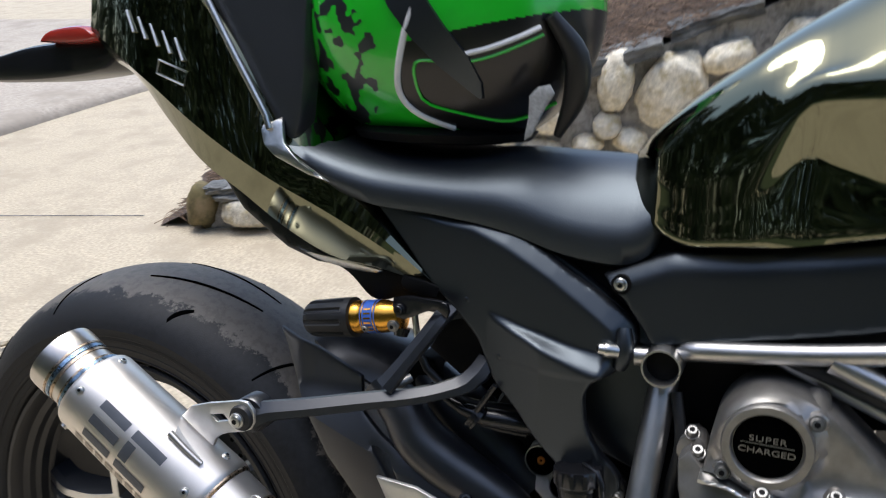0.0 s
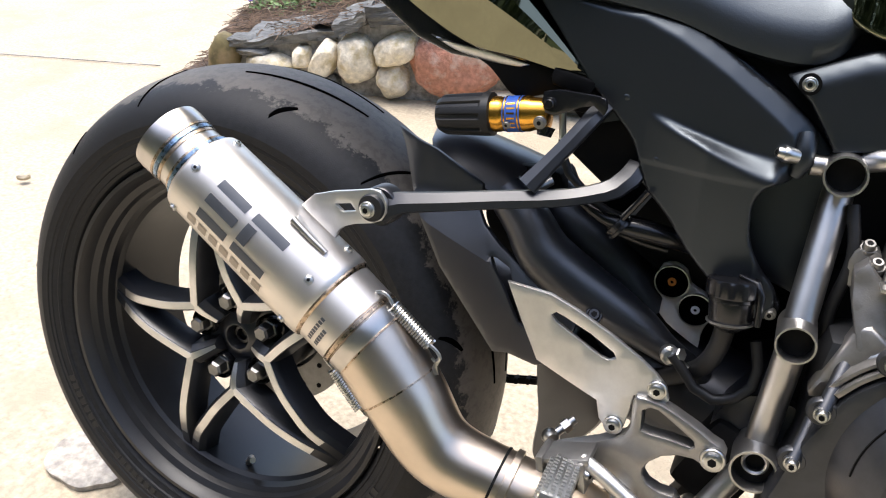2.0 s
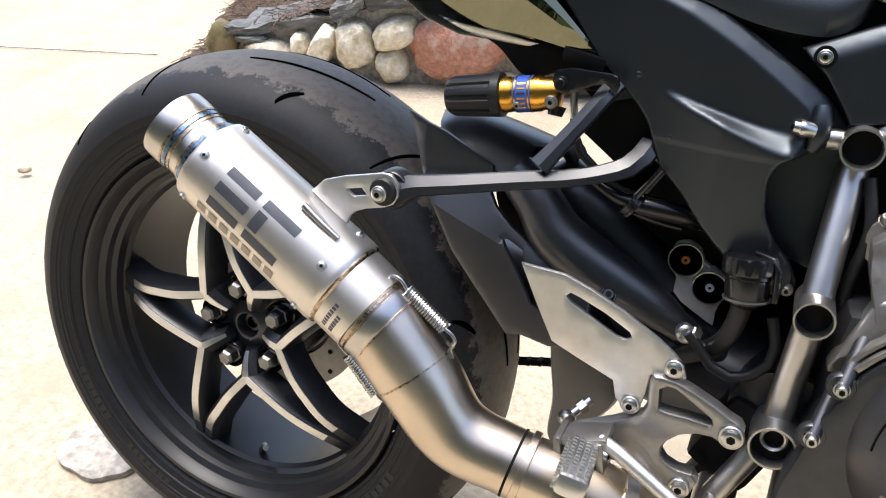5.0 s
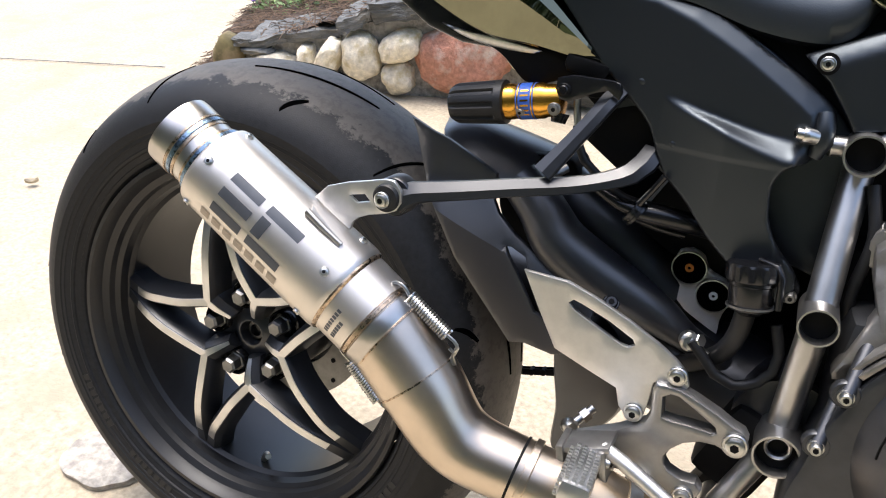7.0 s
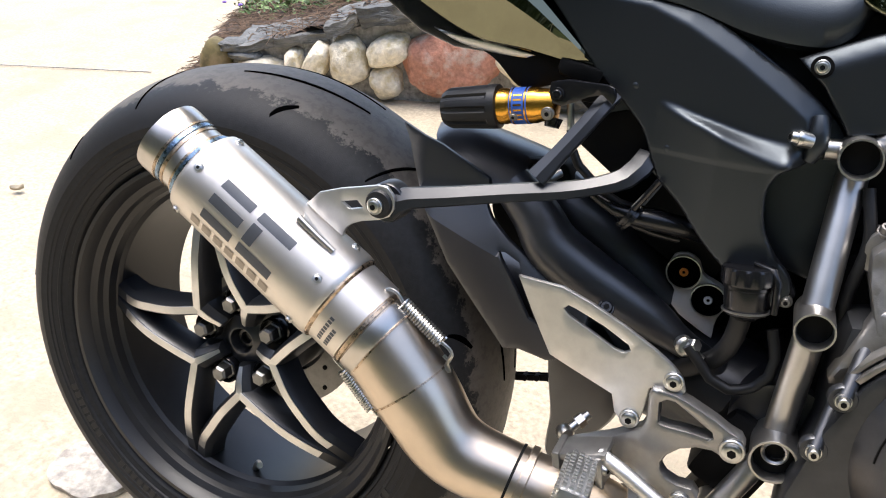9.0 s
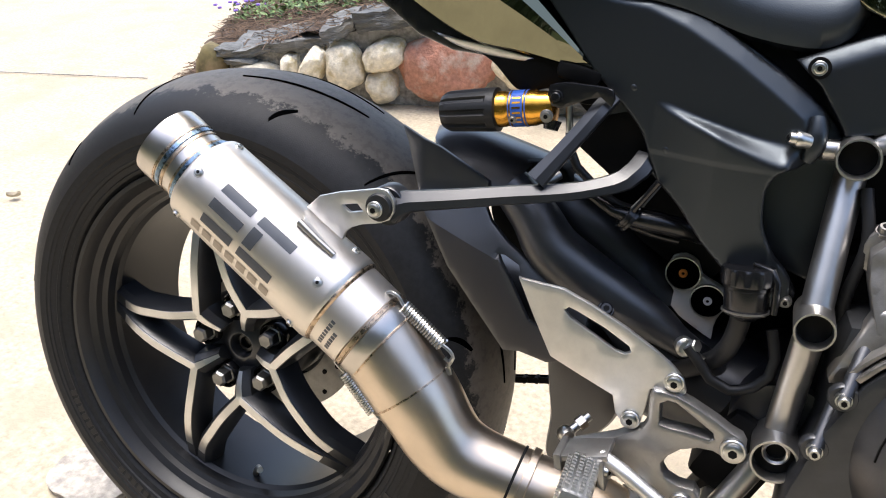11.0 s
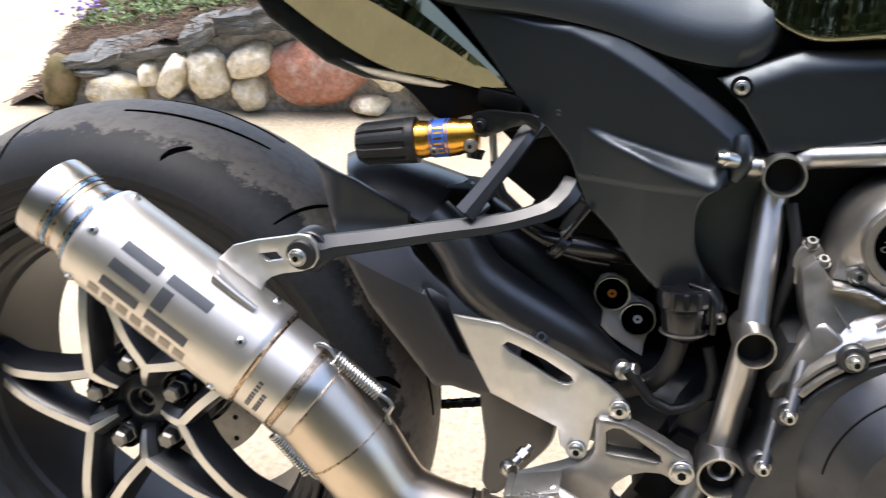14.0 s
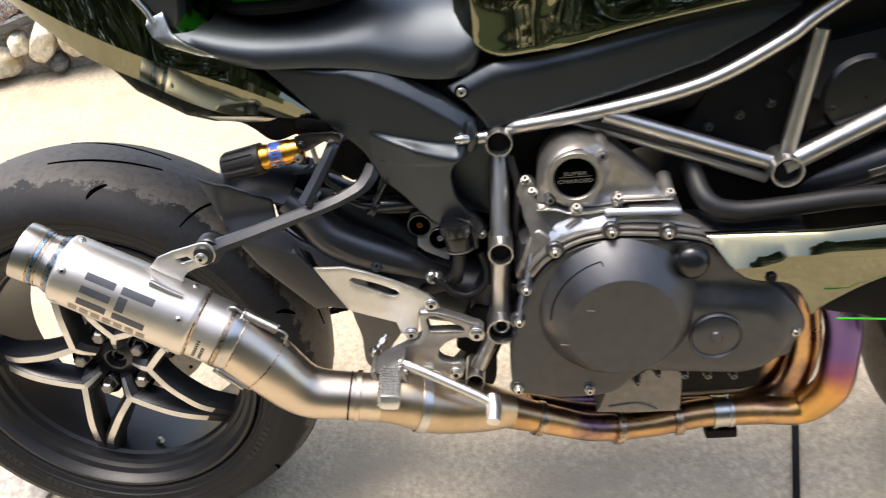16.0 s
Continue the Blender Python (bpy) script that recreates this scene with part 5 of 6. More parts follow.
    for x, z, mt in ((0.4931, 0.1965, "orange"), (0.5189, 0.1742, "white")):
        b = part("bush", lathe([(0.002, 0.0150), (-0.006, 0.0150), (-0.0065, 0.0140), (-0.003, 0.0128), (-0.003, 0.0060), (-0.005, 0.0055), (-0.005, 0.001)], (x, -0.044, z), (0, 1, 0), 32), "groove", lk)
        part("core", lathe([(-0.0066, 0.0016), (-0.0066, 0.0038), (-0.0048, 0.0042), (-0.0046, 0.0016)], (x, -0.044, z), (0, 1, 0), 20, closed=True), mt, b)
        part("ring", lathe([(-0.0050, 0.0150), (-0.0074, 0.0152), (-0.0074, 0.0162), (-0.0050, 0.0165)], (x, -0.044, z), (0, 1, 0), 40, closed=True), "bright", b)


def frame_tubes():
    fr = new("trellis_frame")
    fr.parent = bike
    R1, R2, R3, R4 = Vector((0.610, -0.094, 0.334)), Vector((0.6035, -0.142, 0.207)), Vector((0.597, -0.134, 0.086)), Vector((0.945, -0.120, 0.281))
    def t(a, b, r, nm="tube"):
        return part(nm, tube([a, b], r, 28, straight=True), "steel", fr)
    t(R1 + Vector((0, 0.012, -0.010)), R2 + Vector((0, 0.010, 0.009)), 0.0125); t(R2 + Vector((0, 0.010, -0.010)), R3 + Vector((0, 0.010, 0.012)), 0.0125); t(R3 + Vector((0, 0.01, 0)), Vector((0.556, -0.14, 0.010)), 0.0105)
    part("tube", tube([R1 + Vector((0.0135, 0.0, 0.010)), (0.632, -0.101, 0.3480), (0.742, -0.116, 0.367), (0.85, -0.12, 0.392), (0.935, -0.118, 0.434), (0.97, -0.112, 0.458), (1.1, -0.09, 0.53)], 0.0087, 24, 0.01), "steel", fr)
    t((0.735, -0.115, 0.361), R4, 0.0098)
    t(R4, (0.975, -0.110, 0.440), 0.0095); t(R4, (1.12, -0.10, 0.358), 0.0130); t((0.70, -0.10, 0.352), (0.93, -0.11, 0.262), 0.007)
    for c, r, ln in ((R1, 0.0165, 0.024), (R2, 0.0155, 0.022), (R3, 0.0195, 0.022), (R4, 0.019, 0.022), (Vector((0.556, -0.142, 0.010)), 0.013, 0.020)):
        ob = part("socket_end", lathe([(0.03, r * 0.8), (0.03, r), (-ln + 0.001, r), (-ln, r * 0.98), (-ln, r * 0.89), (-ln + 0.002, r * 0.86), (-ln + 0.0125, r * 0.84), (-ln + 0.0125, 0.0005)], c, (0, 1, 0), 40), "steel", fr)
        # A near-black disc closes each shallow socket in place of a deep bore's shade.
        part("bore", lathe([(-ln + 0.0122, r * 0.85), (-ln + 0.0116, 0.0005)], c, (0, 1, 0), 32), "dark", ob)
    part("inner_collar", lathe([(0, 0.008), (-0.012, 0.008), (-0.013, 0.0095), (-0.012, 0.011), (0, 0.011)], R3 + Vector((0.0, -0.004, 0.006)), (0, 1, 0), 28), "steel", fr)
    part("boss", tube([R1 + Vector((-0.012, 0, 0.002)), R1 + Vector((-0.026, -0.002, 0.001))], [0.0085, 0.0085], 20, straight=True), "steel", fr)
    part("lug", tube([(0.5765, -0.106, 0.361), (0.5780, -0.110, 0.350), (0.5780, -0.111, 0.339), (0.574, -0.109, 0.327)], [0.0055, 0.0078, 0.0082, 0.006], 20), "plastic", fr)
    screw(fr, (0.566, -0.1175, 0.3435), 0.0065, (-1, -0.45, 0.15), "bright", deep=0.008)
    return fr


def covers():
    rim = [(0.29, 0.459), (0.3225, 0.4516), (0.365, 0.4425), (0.4067, 0.4345), (0.4345, 0.4318), (0.4660, 0.4198), (0.490, 0.4075), (0.510, 0.3965), (0.5365, 0.3795), (0.556, 0.3662), (0.5660, 0.3585), (0.5690, 0.350), (0.5695, 0.336), (0.566, 0.318)]
    over = [(q.x, q.y) for q in spline([(0.4525, 0.3598, 0), (0.4707, 0.3538, 0), (0.4897, 0.3478, 0), (0.5265, 0.3398, 0), (0.5592, 0.3366, 0)], 0.003)]
    under = [(q.x, q.y) for q in spline([(0.4530, 0.3594, 0), (0.4732, 0.3499, 0), (0.4967, 0.3416, 0), (0.5199, 0.3334, 0), (0.5425, 0.3262, 0), (0.5558, 0.3228, 0), (0.5626, 0.324, 0)], 0.003)]
    rim_a, rim_b = np.array(rim[:-1]), np.array(rim[1:])

    def ridge(x, z):
        # flat cheek, its upper edge turned in along a crease, and a shelf that steps out over the lower half
        y = -0.100 - 0.014 * max(0.0, min(1.0, (x - 0.36) / 0.2))
        d = rim_b - rim_a
        q = np.array((x, z))
        t = np.clip(((q - rim_a) * d).sum(1) / (d * d).sum(1), 0, 1)
        off = q - (rim_a + d * t[:, None])
        n = int(np.argmin((off * off).sum(1)))
        far = math.hypot(*off[n]) * (1 if d[n][0] * off[n][1] - d[n][1] * off[n][0] > 0 else -1)
        far *= max(0.0, min(1.0, (z - 0.316) / 0.016))
        y += 1.0 * 0.5 * (far + math.sqrt(far * far + 0.0016 ** 2))
        zu, zl = np.interp(x, *zip(*over)), np.interp(x, *zip(*under))
        t = max(0.0, (zu + 0.001 - z) / max(zu + 0.001 - zl, 0.005)) ** 1.3
        t = 0.5 * (t + 1 - math.sqrt((t - 1) ** 2 + 0.07))
        def ease(v):
            v = max(0.0, min(1.0, v))
            return v * v * (3 - 2 * v)
        deep = 0.0155 * max(0.0, min(1.0, (x - 0.4525) / 0.055)) * ease((0.572 - x) / 0.013)
        return y - deep * t + 0.10 * deep / 0.015 * max(0.0, zl - z)

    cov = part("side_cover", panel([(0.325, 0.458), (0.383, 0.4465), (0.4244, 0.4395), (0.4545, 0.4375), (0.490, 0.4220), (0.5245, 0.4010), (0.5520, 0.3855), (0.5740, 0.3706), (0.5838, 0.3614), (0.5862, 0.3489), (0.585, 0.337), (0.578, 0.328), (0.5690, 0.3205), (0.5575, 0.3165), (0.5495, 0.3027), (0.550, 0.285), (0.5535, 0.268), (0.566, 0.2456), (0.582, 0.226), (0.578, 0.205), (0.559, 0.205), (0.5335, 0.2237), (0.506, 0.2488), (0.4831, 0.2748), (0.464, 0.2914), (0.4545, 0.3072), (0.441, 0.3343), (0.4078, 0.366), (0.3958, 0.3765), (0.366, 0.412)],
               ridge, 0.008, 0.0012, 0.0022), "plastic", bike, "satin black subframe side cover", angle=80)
    for x, z in ((0.4315, 0.3655), (0.4665, 0.3185)):
        part("moulded_boss", lathe([(0.012, 0.011), (0.004, 0.0075), (0.0015, 0.0050), (-0.0005, 0.0035), (-0.0012, 0.0018), (-0.0013, 0.0003)], (x, ridge(x, z) + 0.001, z), (0.25, 1, 0.25), 24), "plastic", cov)
    part("inner_cover", panel([(0.36, 0.43), (0.45, 0.44), (0.56, 0.38), (0.605, 0.33), (0.61, 0.23), (0.60, 0.22), (0.50, 0.26), (0.42, 0.32), (0.38, 0.37)], flat(-0.084), 0.02, 0.004, 0.03), "plastic", bike)
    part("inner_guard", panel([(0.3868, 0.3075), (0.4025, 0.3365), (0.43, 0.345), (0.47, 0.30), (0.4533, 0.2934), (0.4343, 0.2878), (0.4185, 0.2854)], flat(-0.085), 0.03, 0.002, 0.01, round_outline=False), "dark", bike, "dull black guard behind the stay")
    def beam_y(x, z):
        top = np.interp(x, [0.55, 0.611, 0.66, 0.722, 0.844, 0.905, 0.96], [0.400, 0.4275, 0.4322, 0.4419, 0.4674, 0.4765, 0.478])
        far = z - (top - 0.012)
        return -0.102 + 0.85 * 0.5 * (far + math.sqrt(far * far + 0.002 ** 2))
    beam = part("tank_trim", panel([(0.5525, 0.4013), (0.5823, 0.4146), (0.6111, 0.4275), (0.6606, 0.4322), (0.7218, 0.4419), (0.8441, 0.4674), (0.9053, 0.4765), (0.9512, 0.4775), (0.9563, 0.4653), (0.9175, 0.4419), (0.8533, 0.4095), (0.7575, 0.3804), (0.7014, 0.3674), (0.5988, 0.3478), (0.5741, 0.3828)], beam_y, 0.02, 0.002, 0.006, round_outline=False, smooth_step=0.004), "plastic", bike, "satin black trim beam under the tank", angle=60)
    # Near-black disc on the beam in place of the shaded hollow round the screw.
    part("recess_shade", lathe([(0.004, 0.0085), (-0.0008, 0.0085), (-0.0008, 0.0001)], (0.5700, -0.1018, 0.3973), (0, 1, 0), 24), "dark", beam)
    screw(beam, (0.5698, -0.1030, 0.3973), 0.0058, mat="bright", deep=0.003)


def seat_and_tank():
    def sec(x, top, bot, w, wt, drop):
        half = [(0, top), (-wt * 0.5, top - drop * 0.08), (-wt, top - drop * 0.35), (-w * 0.94, top - drop), (-w, (top - drop + bot) / 2 + 0.003), (-w * 0.97, bot + 0.004), (-w * 0.85, bot)]
        full = half + [(-y, z) for y, z in half[::-1][:-1]]
        return [(x, y, z) for y, z in full]
    st = new("rider_seat")
    st.parent = bike
    S = [(0.185, 0.560, 0.545, 0.085, 0.06, 0.006), (0.215, 0.530, 0.505, 0.102, 0.075, 0.008), (0.26, 0.510, 0.472, 0.112, 0.082, 0.016), (0.325, 0.497, 0.4455, 0.114, 0.080, 0.022), (0.40, 0.497, 0.4385, 0.110, 0.074, 0.028), (0.46, 0.500, 0.4290, 0.103, 0.066, 0.034),
         (0.515, 0.499, 0.4120, 0.096, 0.056, 0.050), (0.565, 0.497, 0.4070, 0.091, 0.052, 0.052), (0.588, 0.486, 0.418, 0.086, 0.058, 0.030), (0.600, 0.468, 0.440, 0.076, 0.05, 0.01)]
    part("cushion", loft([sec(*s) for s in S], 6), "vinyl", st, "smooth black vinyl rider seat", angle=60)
    # tank: plain flanks at the knee, then a bulge that overhangs a shallow recess
    def flow(rows, n):
        p = [Vector(r) for r in rows]
        p = [p[0] * 2 - p[1]] + p + [p[-1] * 2 - p[-2]]
        out = []
        for a, b, c, d in zip(p, p[1:], p[2:], p[3:]):
            out += [0.5 * (2 * b + (c - a) * t + (2 * a - 5 * b + 4 * c - d) * t * t + (3 * b - a - 3 * c + d) * t ** 3) for t in (k / n for k in range(n))]
        return out + [p[-2]]

    def tank_sec(x, top, bot, w):
        h = top - bot
        kn = min(1.0, max(0.0, (x - 0.585) / 0.125))
        plain = [(0, 0), (0.55, 0.02), (0.86, 0.09 + 0.02 * kn), (0.965, 0.24), (0.99, 0.40), (1.0, 0.55), (1.0, 0.68), (1.0, 0.78), (1.003, 0.90), (0.998, 0.982), (0.93, 1.0)]
        f = np.interp(x, [0.67, 0.70, 0.76], [0.30, 0.36, 0.47])
        g = np.interp(x, [0.67, 0.70, 0.76], [0.55, 0.75, 1.0])
        bulge = [(0, 0), (0.35, 0.02), (0.62, 0.10), (0.85, 0.26), (0.965, f - 0.08), (1.0, f + 0.01), (0.972, f + 0.08 * g), (0.880, f + 0.31 * g), (0.868, f + 0.37 * g), (0.897, 0.975), (0.85, 1.0)]
        b = min(1.0, max(0.0, (x - 0.662) / 0.045))
        b = b * b * (3 - 2 * b)
        half = flow([(-w * (p[0] + (q[0] - p[0]) * b), top - h * (p[1] + (q[1] - p[1]) * b), 0) for p, q in zip(plain, bulge)], 4)
        half = [(q.x, q.y) for q in half]
        full = half + [(-y, z) for y, z in half[::-1][:-1]]
        return [(x, y, z) for y, z in full]
    T = [(0.566, 0.508, 0.470, 0.050), (0.585, 0.530, 0.448, 0.080), (0.615, 0.558, 0.434, 0.098), (0.655, 0.588, 0.438, 0.110), (0.71, 0.627, 0.4465, 0.121), (0.80, 0.680, 0.465, 0.136), (0.90, 0.706, 0.482, 0.147), (1.0, 0.708, 0.50, 0.158), (1.10, 0.68, 0.52, 0.14), (1.17, 0.62, 0.54, 0.10)]
    T = [(*a, *b) for a, b in zip([(q.x, q.y) for q in flow([(r[0], r[1], 0) for r in T], 8)], [(q.x, q.y) for q in flow([(r[2], r[3], 0) for r in T], 8)])]
    part("fuel_tank", loft([tank_sec(*s) for s in T], 1), "mirror_black", bike, "dark mirror-finish fuel tank", angle=50)


def tail():
    tl = new("tail_unit")
    tl.parent = bike
    # x, ridge top, shoulder height and half width, crease height and half width, lower edge and half width
    S = [(-0.060, 0.690, 0.675, 0.040, 0.606, 0.052, 0.594, 0.040), (-0.02, 0.700, 0.682, 0.064, 0.595, 0.074, 0.575, 0.060), (0.035, 0.705, 0.682, 0.090, 0.572, 0.099, 0.556, 0.082), (0.085, 0.700, 0.67, 0.101, 0.545, 0.110, 0.514, 0.094), (0.135, 0.672, 0.640, 0.106, 0.515, 0.118, 0.474, 0.104), (0.185, 0.63, 0.585, 0.108, 0.487, 0.121, 0.447, 0.109), (0.235, 0.560, 0.514, 0.104, 0.462, 0.121, 0.4150, 0.112),
         (0.285, 0.50, 0.474, 0.108, 0.440, 0.118, 0.3915, 0.112), (0.335, 0.455, 0.436, 0.108, 0.414, 0.112, 0.3855, 0.109), (0.396, 0.385, 0.379, 0.101, 0.3785, 0.102, 0.3745, 0.101)]
    secs = []
    for x, t, sz, sw, cz, cw, bz, bw in S:
        bw = min(bw, cw - 0.36 * (cz - bz))
        half = [(0, t), (-sw * 0.7, t - 0.3 * (t - sz)), (-sw, sz), (-(sw + cw) / 2 - 0.002, (sz + cz) / 2), (-cw, cz), (-(cw + bw) / 2, (cz + bz) / 2), (-bw, bz), (-bw + 0.004, bz - 0.002), (-bw + 0.02, bz + 0.003), (-0.02, bz + 0.02)]
        full = half + [(-y, z) for y, z in half[::-1][:-1]]
        secs.append([(x, y, z) for y, z in full])
    part("cowl", loft(secs, 6), "mirror_black", tl, "dark mirror-finish tail cowl", angle=14)
    part("under_cowl", panel([(0.140, 0.464), (0.1641, 0.460), (0.2053, 0.434), (0.2592, 0.402), (0.31, 0.388), (0.31, 0.3760), (0.259, 0.3785), (0.2240, 0.3895), (0.1701, 0.4248)], flat(-0.085), 0.17, 0.003, 0.01, round_outline=False), "gloss_black", tl, "gloss black lower cowl")
    # Bright steel sliver stands in for the ground mirrored in the cowl's lower bevel.
    part("edge_strip", panel([(0.243, 0.395), (0.262, 0.391), (0.30, 0.3865), (0.34, 0.380), (0.332, 0.3765), (0.30, 0.378), (0.268, 0.384)], lambda x, z: -0.094 - 0.3 * (z - 0.38), 0.003, 0.001, 0.008), "bright", tl, "bright strip painted in for the reflection along the lower edge")
    part("lower_tray", panel([(0.268, 0.3865), (0.30, 0.374), (0.326, 0.352), (0.345, 0.352), (0.36, 0.357), (0.372, 0.349), (0.398, 0.347), (0.404, 0.372), (0.36, 0.3815), (0.32, 0.3865)], flat(-0.093), 0.18, 0.002, 0.015), "dark", tl, "dull black lower tray")
    # Added near-black piece that hides the adjuster's reflection at the cowl's tip.
    part("tip_cap", panel([(0.366, 0.3815), (0.390, 0.3785), (0.405, 0.373), (0.400, 0.364), (0.366, 0.368)], flat(-0.1045), 0.02, 0.002, 0.01), "dark", tl)
    part("undertray", panel([(0.150, 0.470), (0.200, 0.440), (0.262, 0.385), (0.33, 0.385), (0.41, 0.385), (0.420, 0.345), (0.39, 0.342), (0.36, 0.350), (0.32, 0.360), (0.285, 0.376), (0.24, 0.392), (0.20, 0.420)], flat(-0.072), 0.144, 0.003, 0.02), "gloss_black", tl)
    pad = part("hip_pad", panel([(0.146, 0.640), (0.180, 0.590), (0.219, 0.528), (0.240, 0.500), (0.256, 0.520), (0.262, 0.60), (0.255, 0.66), (0.17, 0.67)], lambda x, z: -0.106 + 0.05 * max(0, z - 0.55), 0.02, 0.006, 0.02), "hugger", tl, "grey-black padded hip support")
    part("trim_strip", tube([(0.145, -0.107, 0.645), (0.182, -0.110, 0.586), (0.222, -0.113, 0.524), (0.226, -0.114, 0.512)], 0.0036, 10), "bright", tl, "bright edge strip")
    # The glint on this facet is put into its colour as bright steel.
    part("bright_facet", panel([(0.2138, 0.5148), (0.2244, 0.5174), (0.2375, 0.5233), (0.2446, 0.5002), (0.2633, 0.4837), (0.2954, 0.4661), (0.2725, 0.4720), (0.2378, 0.4859), (0.2224, 0.4969)], lambda x, z: -0.121 + 0.35 * max(0.0, z - 0.49), 0.003, 0.001, 0.008, round_outline=False), "bright", tl, "bright facet painted in for the glint where the edge strip ends")
    # plain bars in place of lettering
    for k in range(5):
        part("badge_bar", tube([(0.042 + 0.018 * k, -0.1000 - 0.0028 * k, 0.624 - 0.0070 * k), (0.054 + 0.018 * k, -0.1045 - 0.0028 * k, 0.602 - 0.0070 * k)], 0.0016, 6, straight=True), "bright", tl)
    part("badge_frame", tube([(0.0916, -0.1110, 0.5747), (0.1309, -0.1160, 0.5631), (0.1274, -0.1170, 0.5498), (0.0886, -0.1120, 0.5614), (0.0916, -0.1110, 0.5747)], 0.0011, 6, straight=True), "bright", tl)
    # number-plate carrier with lamp
    pc = part("plate_carrier", panel([(-0.285, 0.572), (-0.25, 0.576), (-0.18, 0.590), (-0.08, 0.597), (-0.05, 0.585), (-0.07, 0.562), (-0.12, 0.552), (-0.20, 0.545), (-0.27, 0.546)], flat(-0.03), 0.06, 0.008, 0.02), "gloss_black", tl, "black indicator and lamp carrier")
    part("tail_lamp", panel([(-0.15, 0.593), (-0.13, 0.607), (-0.08, 0.612), (-0.06, 0.598), (-0.10, 0.592)], flat(-0.05), 0.09, 0.006, 0.02), "red_lens", tl, "red tail lamp")


def engine():
    en = new("engine")
    en.parent = bike
    case = part("crankcase", box((0.80, -0.02, 0.115), (0.36, 0.27, 0.21), None, 0.03), "engine_black", en)
    # These inner masses are near-black in place of the shade round them.
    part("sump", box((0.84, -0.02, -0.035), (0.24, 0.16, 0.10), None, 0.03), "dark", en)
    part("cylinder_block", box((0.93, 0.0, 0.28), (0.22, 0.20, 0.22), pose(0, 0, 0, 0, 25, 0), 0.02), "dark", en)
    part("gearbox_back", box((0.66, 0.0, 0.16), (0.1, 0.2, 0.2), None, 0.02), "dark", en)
    def bulge(x, z):
        # raised plateau round the pump cap
        t = max(0.0, min(1.0, ((x - 0.815) * 0.085 - (z - 0.092) * 0.010) / 0.0073))
        d = math.hypot(x - 0.815 - 0.085 * t, z - 0.092 + 0.010 * t)
        return -0.178 - 0.015 * max(0.0, min(1.0, (0.070 - d) / 0.026))

    edge = [(0.643, 0.1775), (0.660, 0.197), (0.684, 0.2135), (0.708, 0.2225), (0.7412, 0.2265), (0.774, 0.225), (0.807, 0.2205), (0.837, 0.2145), (0.857, 0.2063)]
    cover = part("clutch_cover", panel([(0.606, 0.004), (0.606, 0.060), (0.614, 0.095), (0.622, 0.128), (0.634, 0.155), *edge, (0.8745, 0.1895), (0.896, 0.172), (0.950, 0.133), (0.975, 0.088), (0.956, 0.060), (0.911, 0.028), (0.86, 0.026), (0.819, 0.028), (0.785, 0.030), (0.765, 0.018), (0.733, -0.006), (0.674, -0.010), (0.63, -0.002)],
                 bulge, 0.07, 0.004, 0.007), "engine_black", en, "matt black clutch cover")
    part("clutch_drum", lathe([(0.02, 0.1005), (0.001, 0.1005), (-0.001, 0.0990), (-0.0395, 0.0680), (-0.0405, 0.0664), (-0.0405, 0.001)], (0.745, -0.177, 0.126), (0, 1, 0), 128), "engine_black", cover, "conical black clutch drum", angle=25)
    # Near-black raised line in place of the shade in a groove on the cone.
    arc = [(0.745 + 0.0853 * math.cos(w), -0.1955, 0.126 + 0.0853 * math.sin(w)) for w in np.radians(np.linspace(106, 178, 24))]
    part("ridge", tube([(0.7245, -0.2010, 0.2025), (0.7225, -0.1975, 0.2070), *arc], 0.0009, 6), "dark", cover)
    for x, z in ((0.7065, 0.154), (0.6745, 0.106)):
        part("cast_mark", box((x, -0.2177, z), (0.010, 0.0012, 0.0016), pose(0, 0, 0, 0, 8, 0), 0.0004), "nut", cover)
    part("pump_cap", lathe([(0.01, 0.034), (-0.003, 0.033), (-0.005, 0.031), (-0.003, 0.029), (-0.0045, 0.027), (-0.0045, 0.008), (-0.007, 0.006), (-0.007, 0.001)], (0.861, -0.1925, 0.091), (0, 1, 0), 48), "engine_black", cover)
    part("cable_arm", lathe([(0.02, 0.022), (0.0, 0.0215), (-0.008, 0.019), (-0.013, 0.013), (-0.015, 0.001)], (0.828, -0.188, 0.196), (0.1, 1, -0.15), 32), "gloss_black", cover)
    def ofs(o):
        mid = (0.748, 0.12)
        return [(x + o * (x - mid[0]) / math.hypot(x - mid[0], z - mid[1]), z + o * (z - mid[1]) / math.hypot(x - mid[0], z - mid[1])) for x, z in edge]
    for o0, o1, y, mt in ((-0.001, 0.003, -0.171, "dark"), (0.0026, 0.0068, -0.176, "cast"), (0.0062, 0.0090, -0.167, "dark"), (0.0086, 0.0122, -0.171, "cast")):
        part("case_flange", panel(ofs(o0) + ofs(o1)[::-1], flat(y), 0.02, 0.0010, 0.006, smooth_step=0.004), mt, en)
    sweep = [(0.650, 0.2165), (0.666, 0.2330), (0.6865, 0.2435), (0.710, 0.2495), (0.729, 0.2525), (0.742, 0.2545)]
    # Same casting in a brighter metal: the sky's sheen is put into its colour.
    part("case_shoulder", panel(ofs(0.0118)[1:5] + sweep[::-1], lambda x, z: -0.1665 + 0.9 * max(0.0, math.hypot(x - 0.748, z - 0.12) - 0.1185), 0.02, 0.001, 0.005), "machined", en, "curved shoulder of the casting, its sky sheen put into a brighter metal")
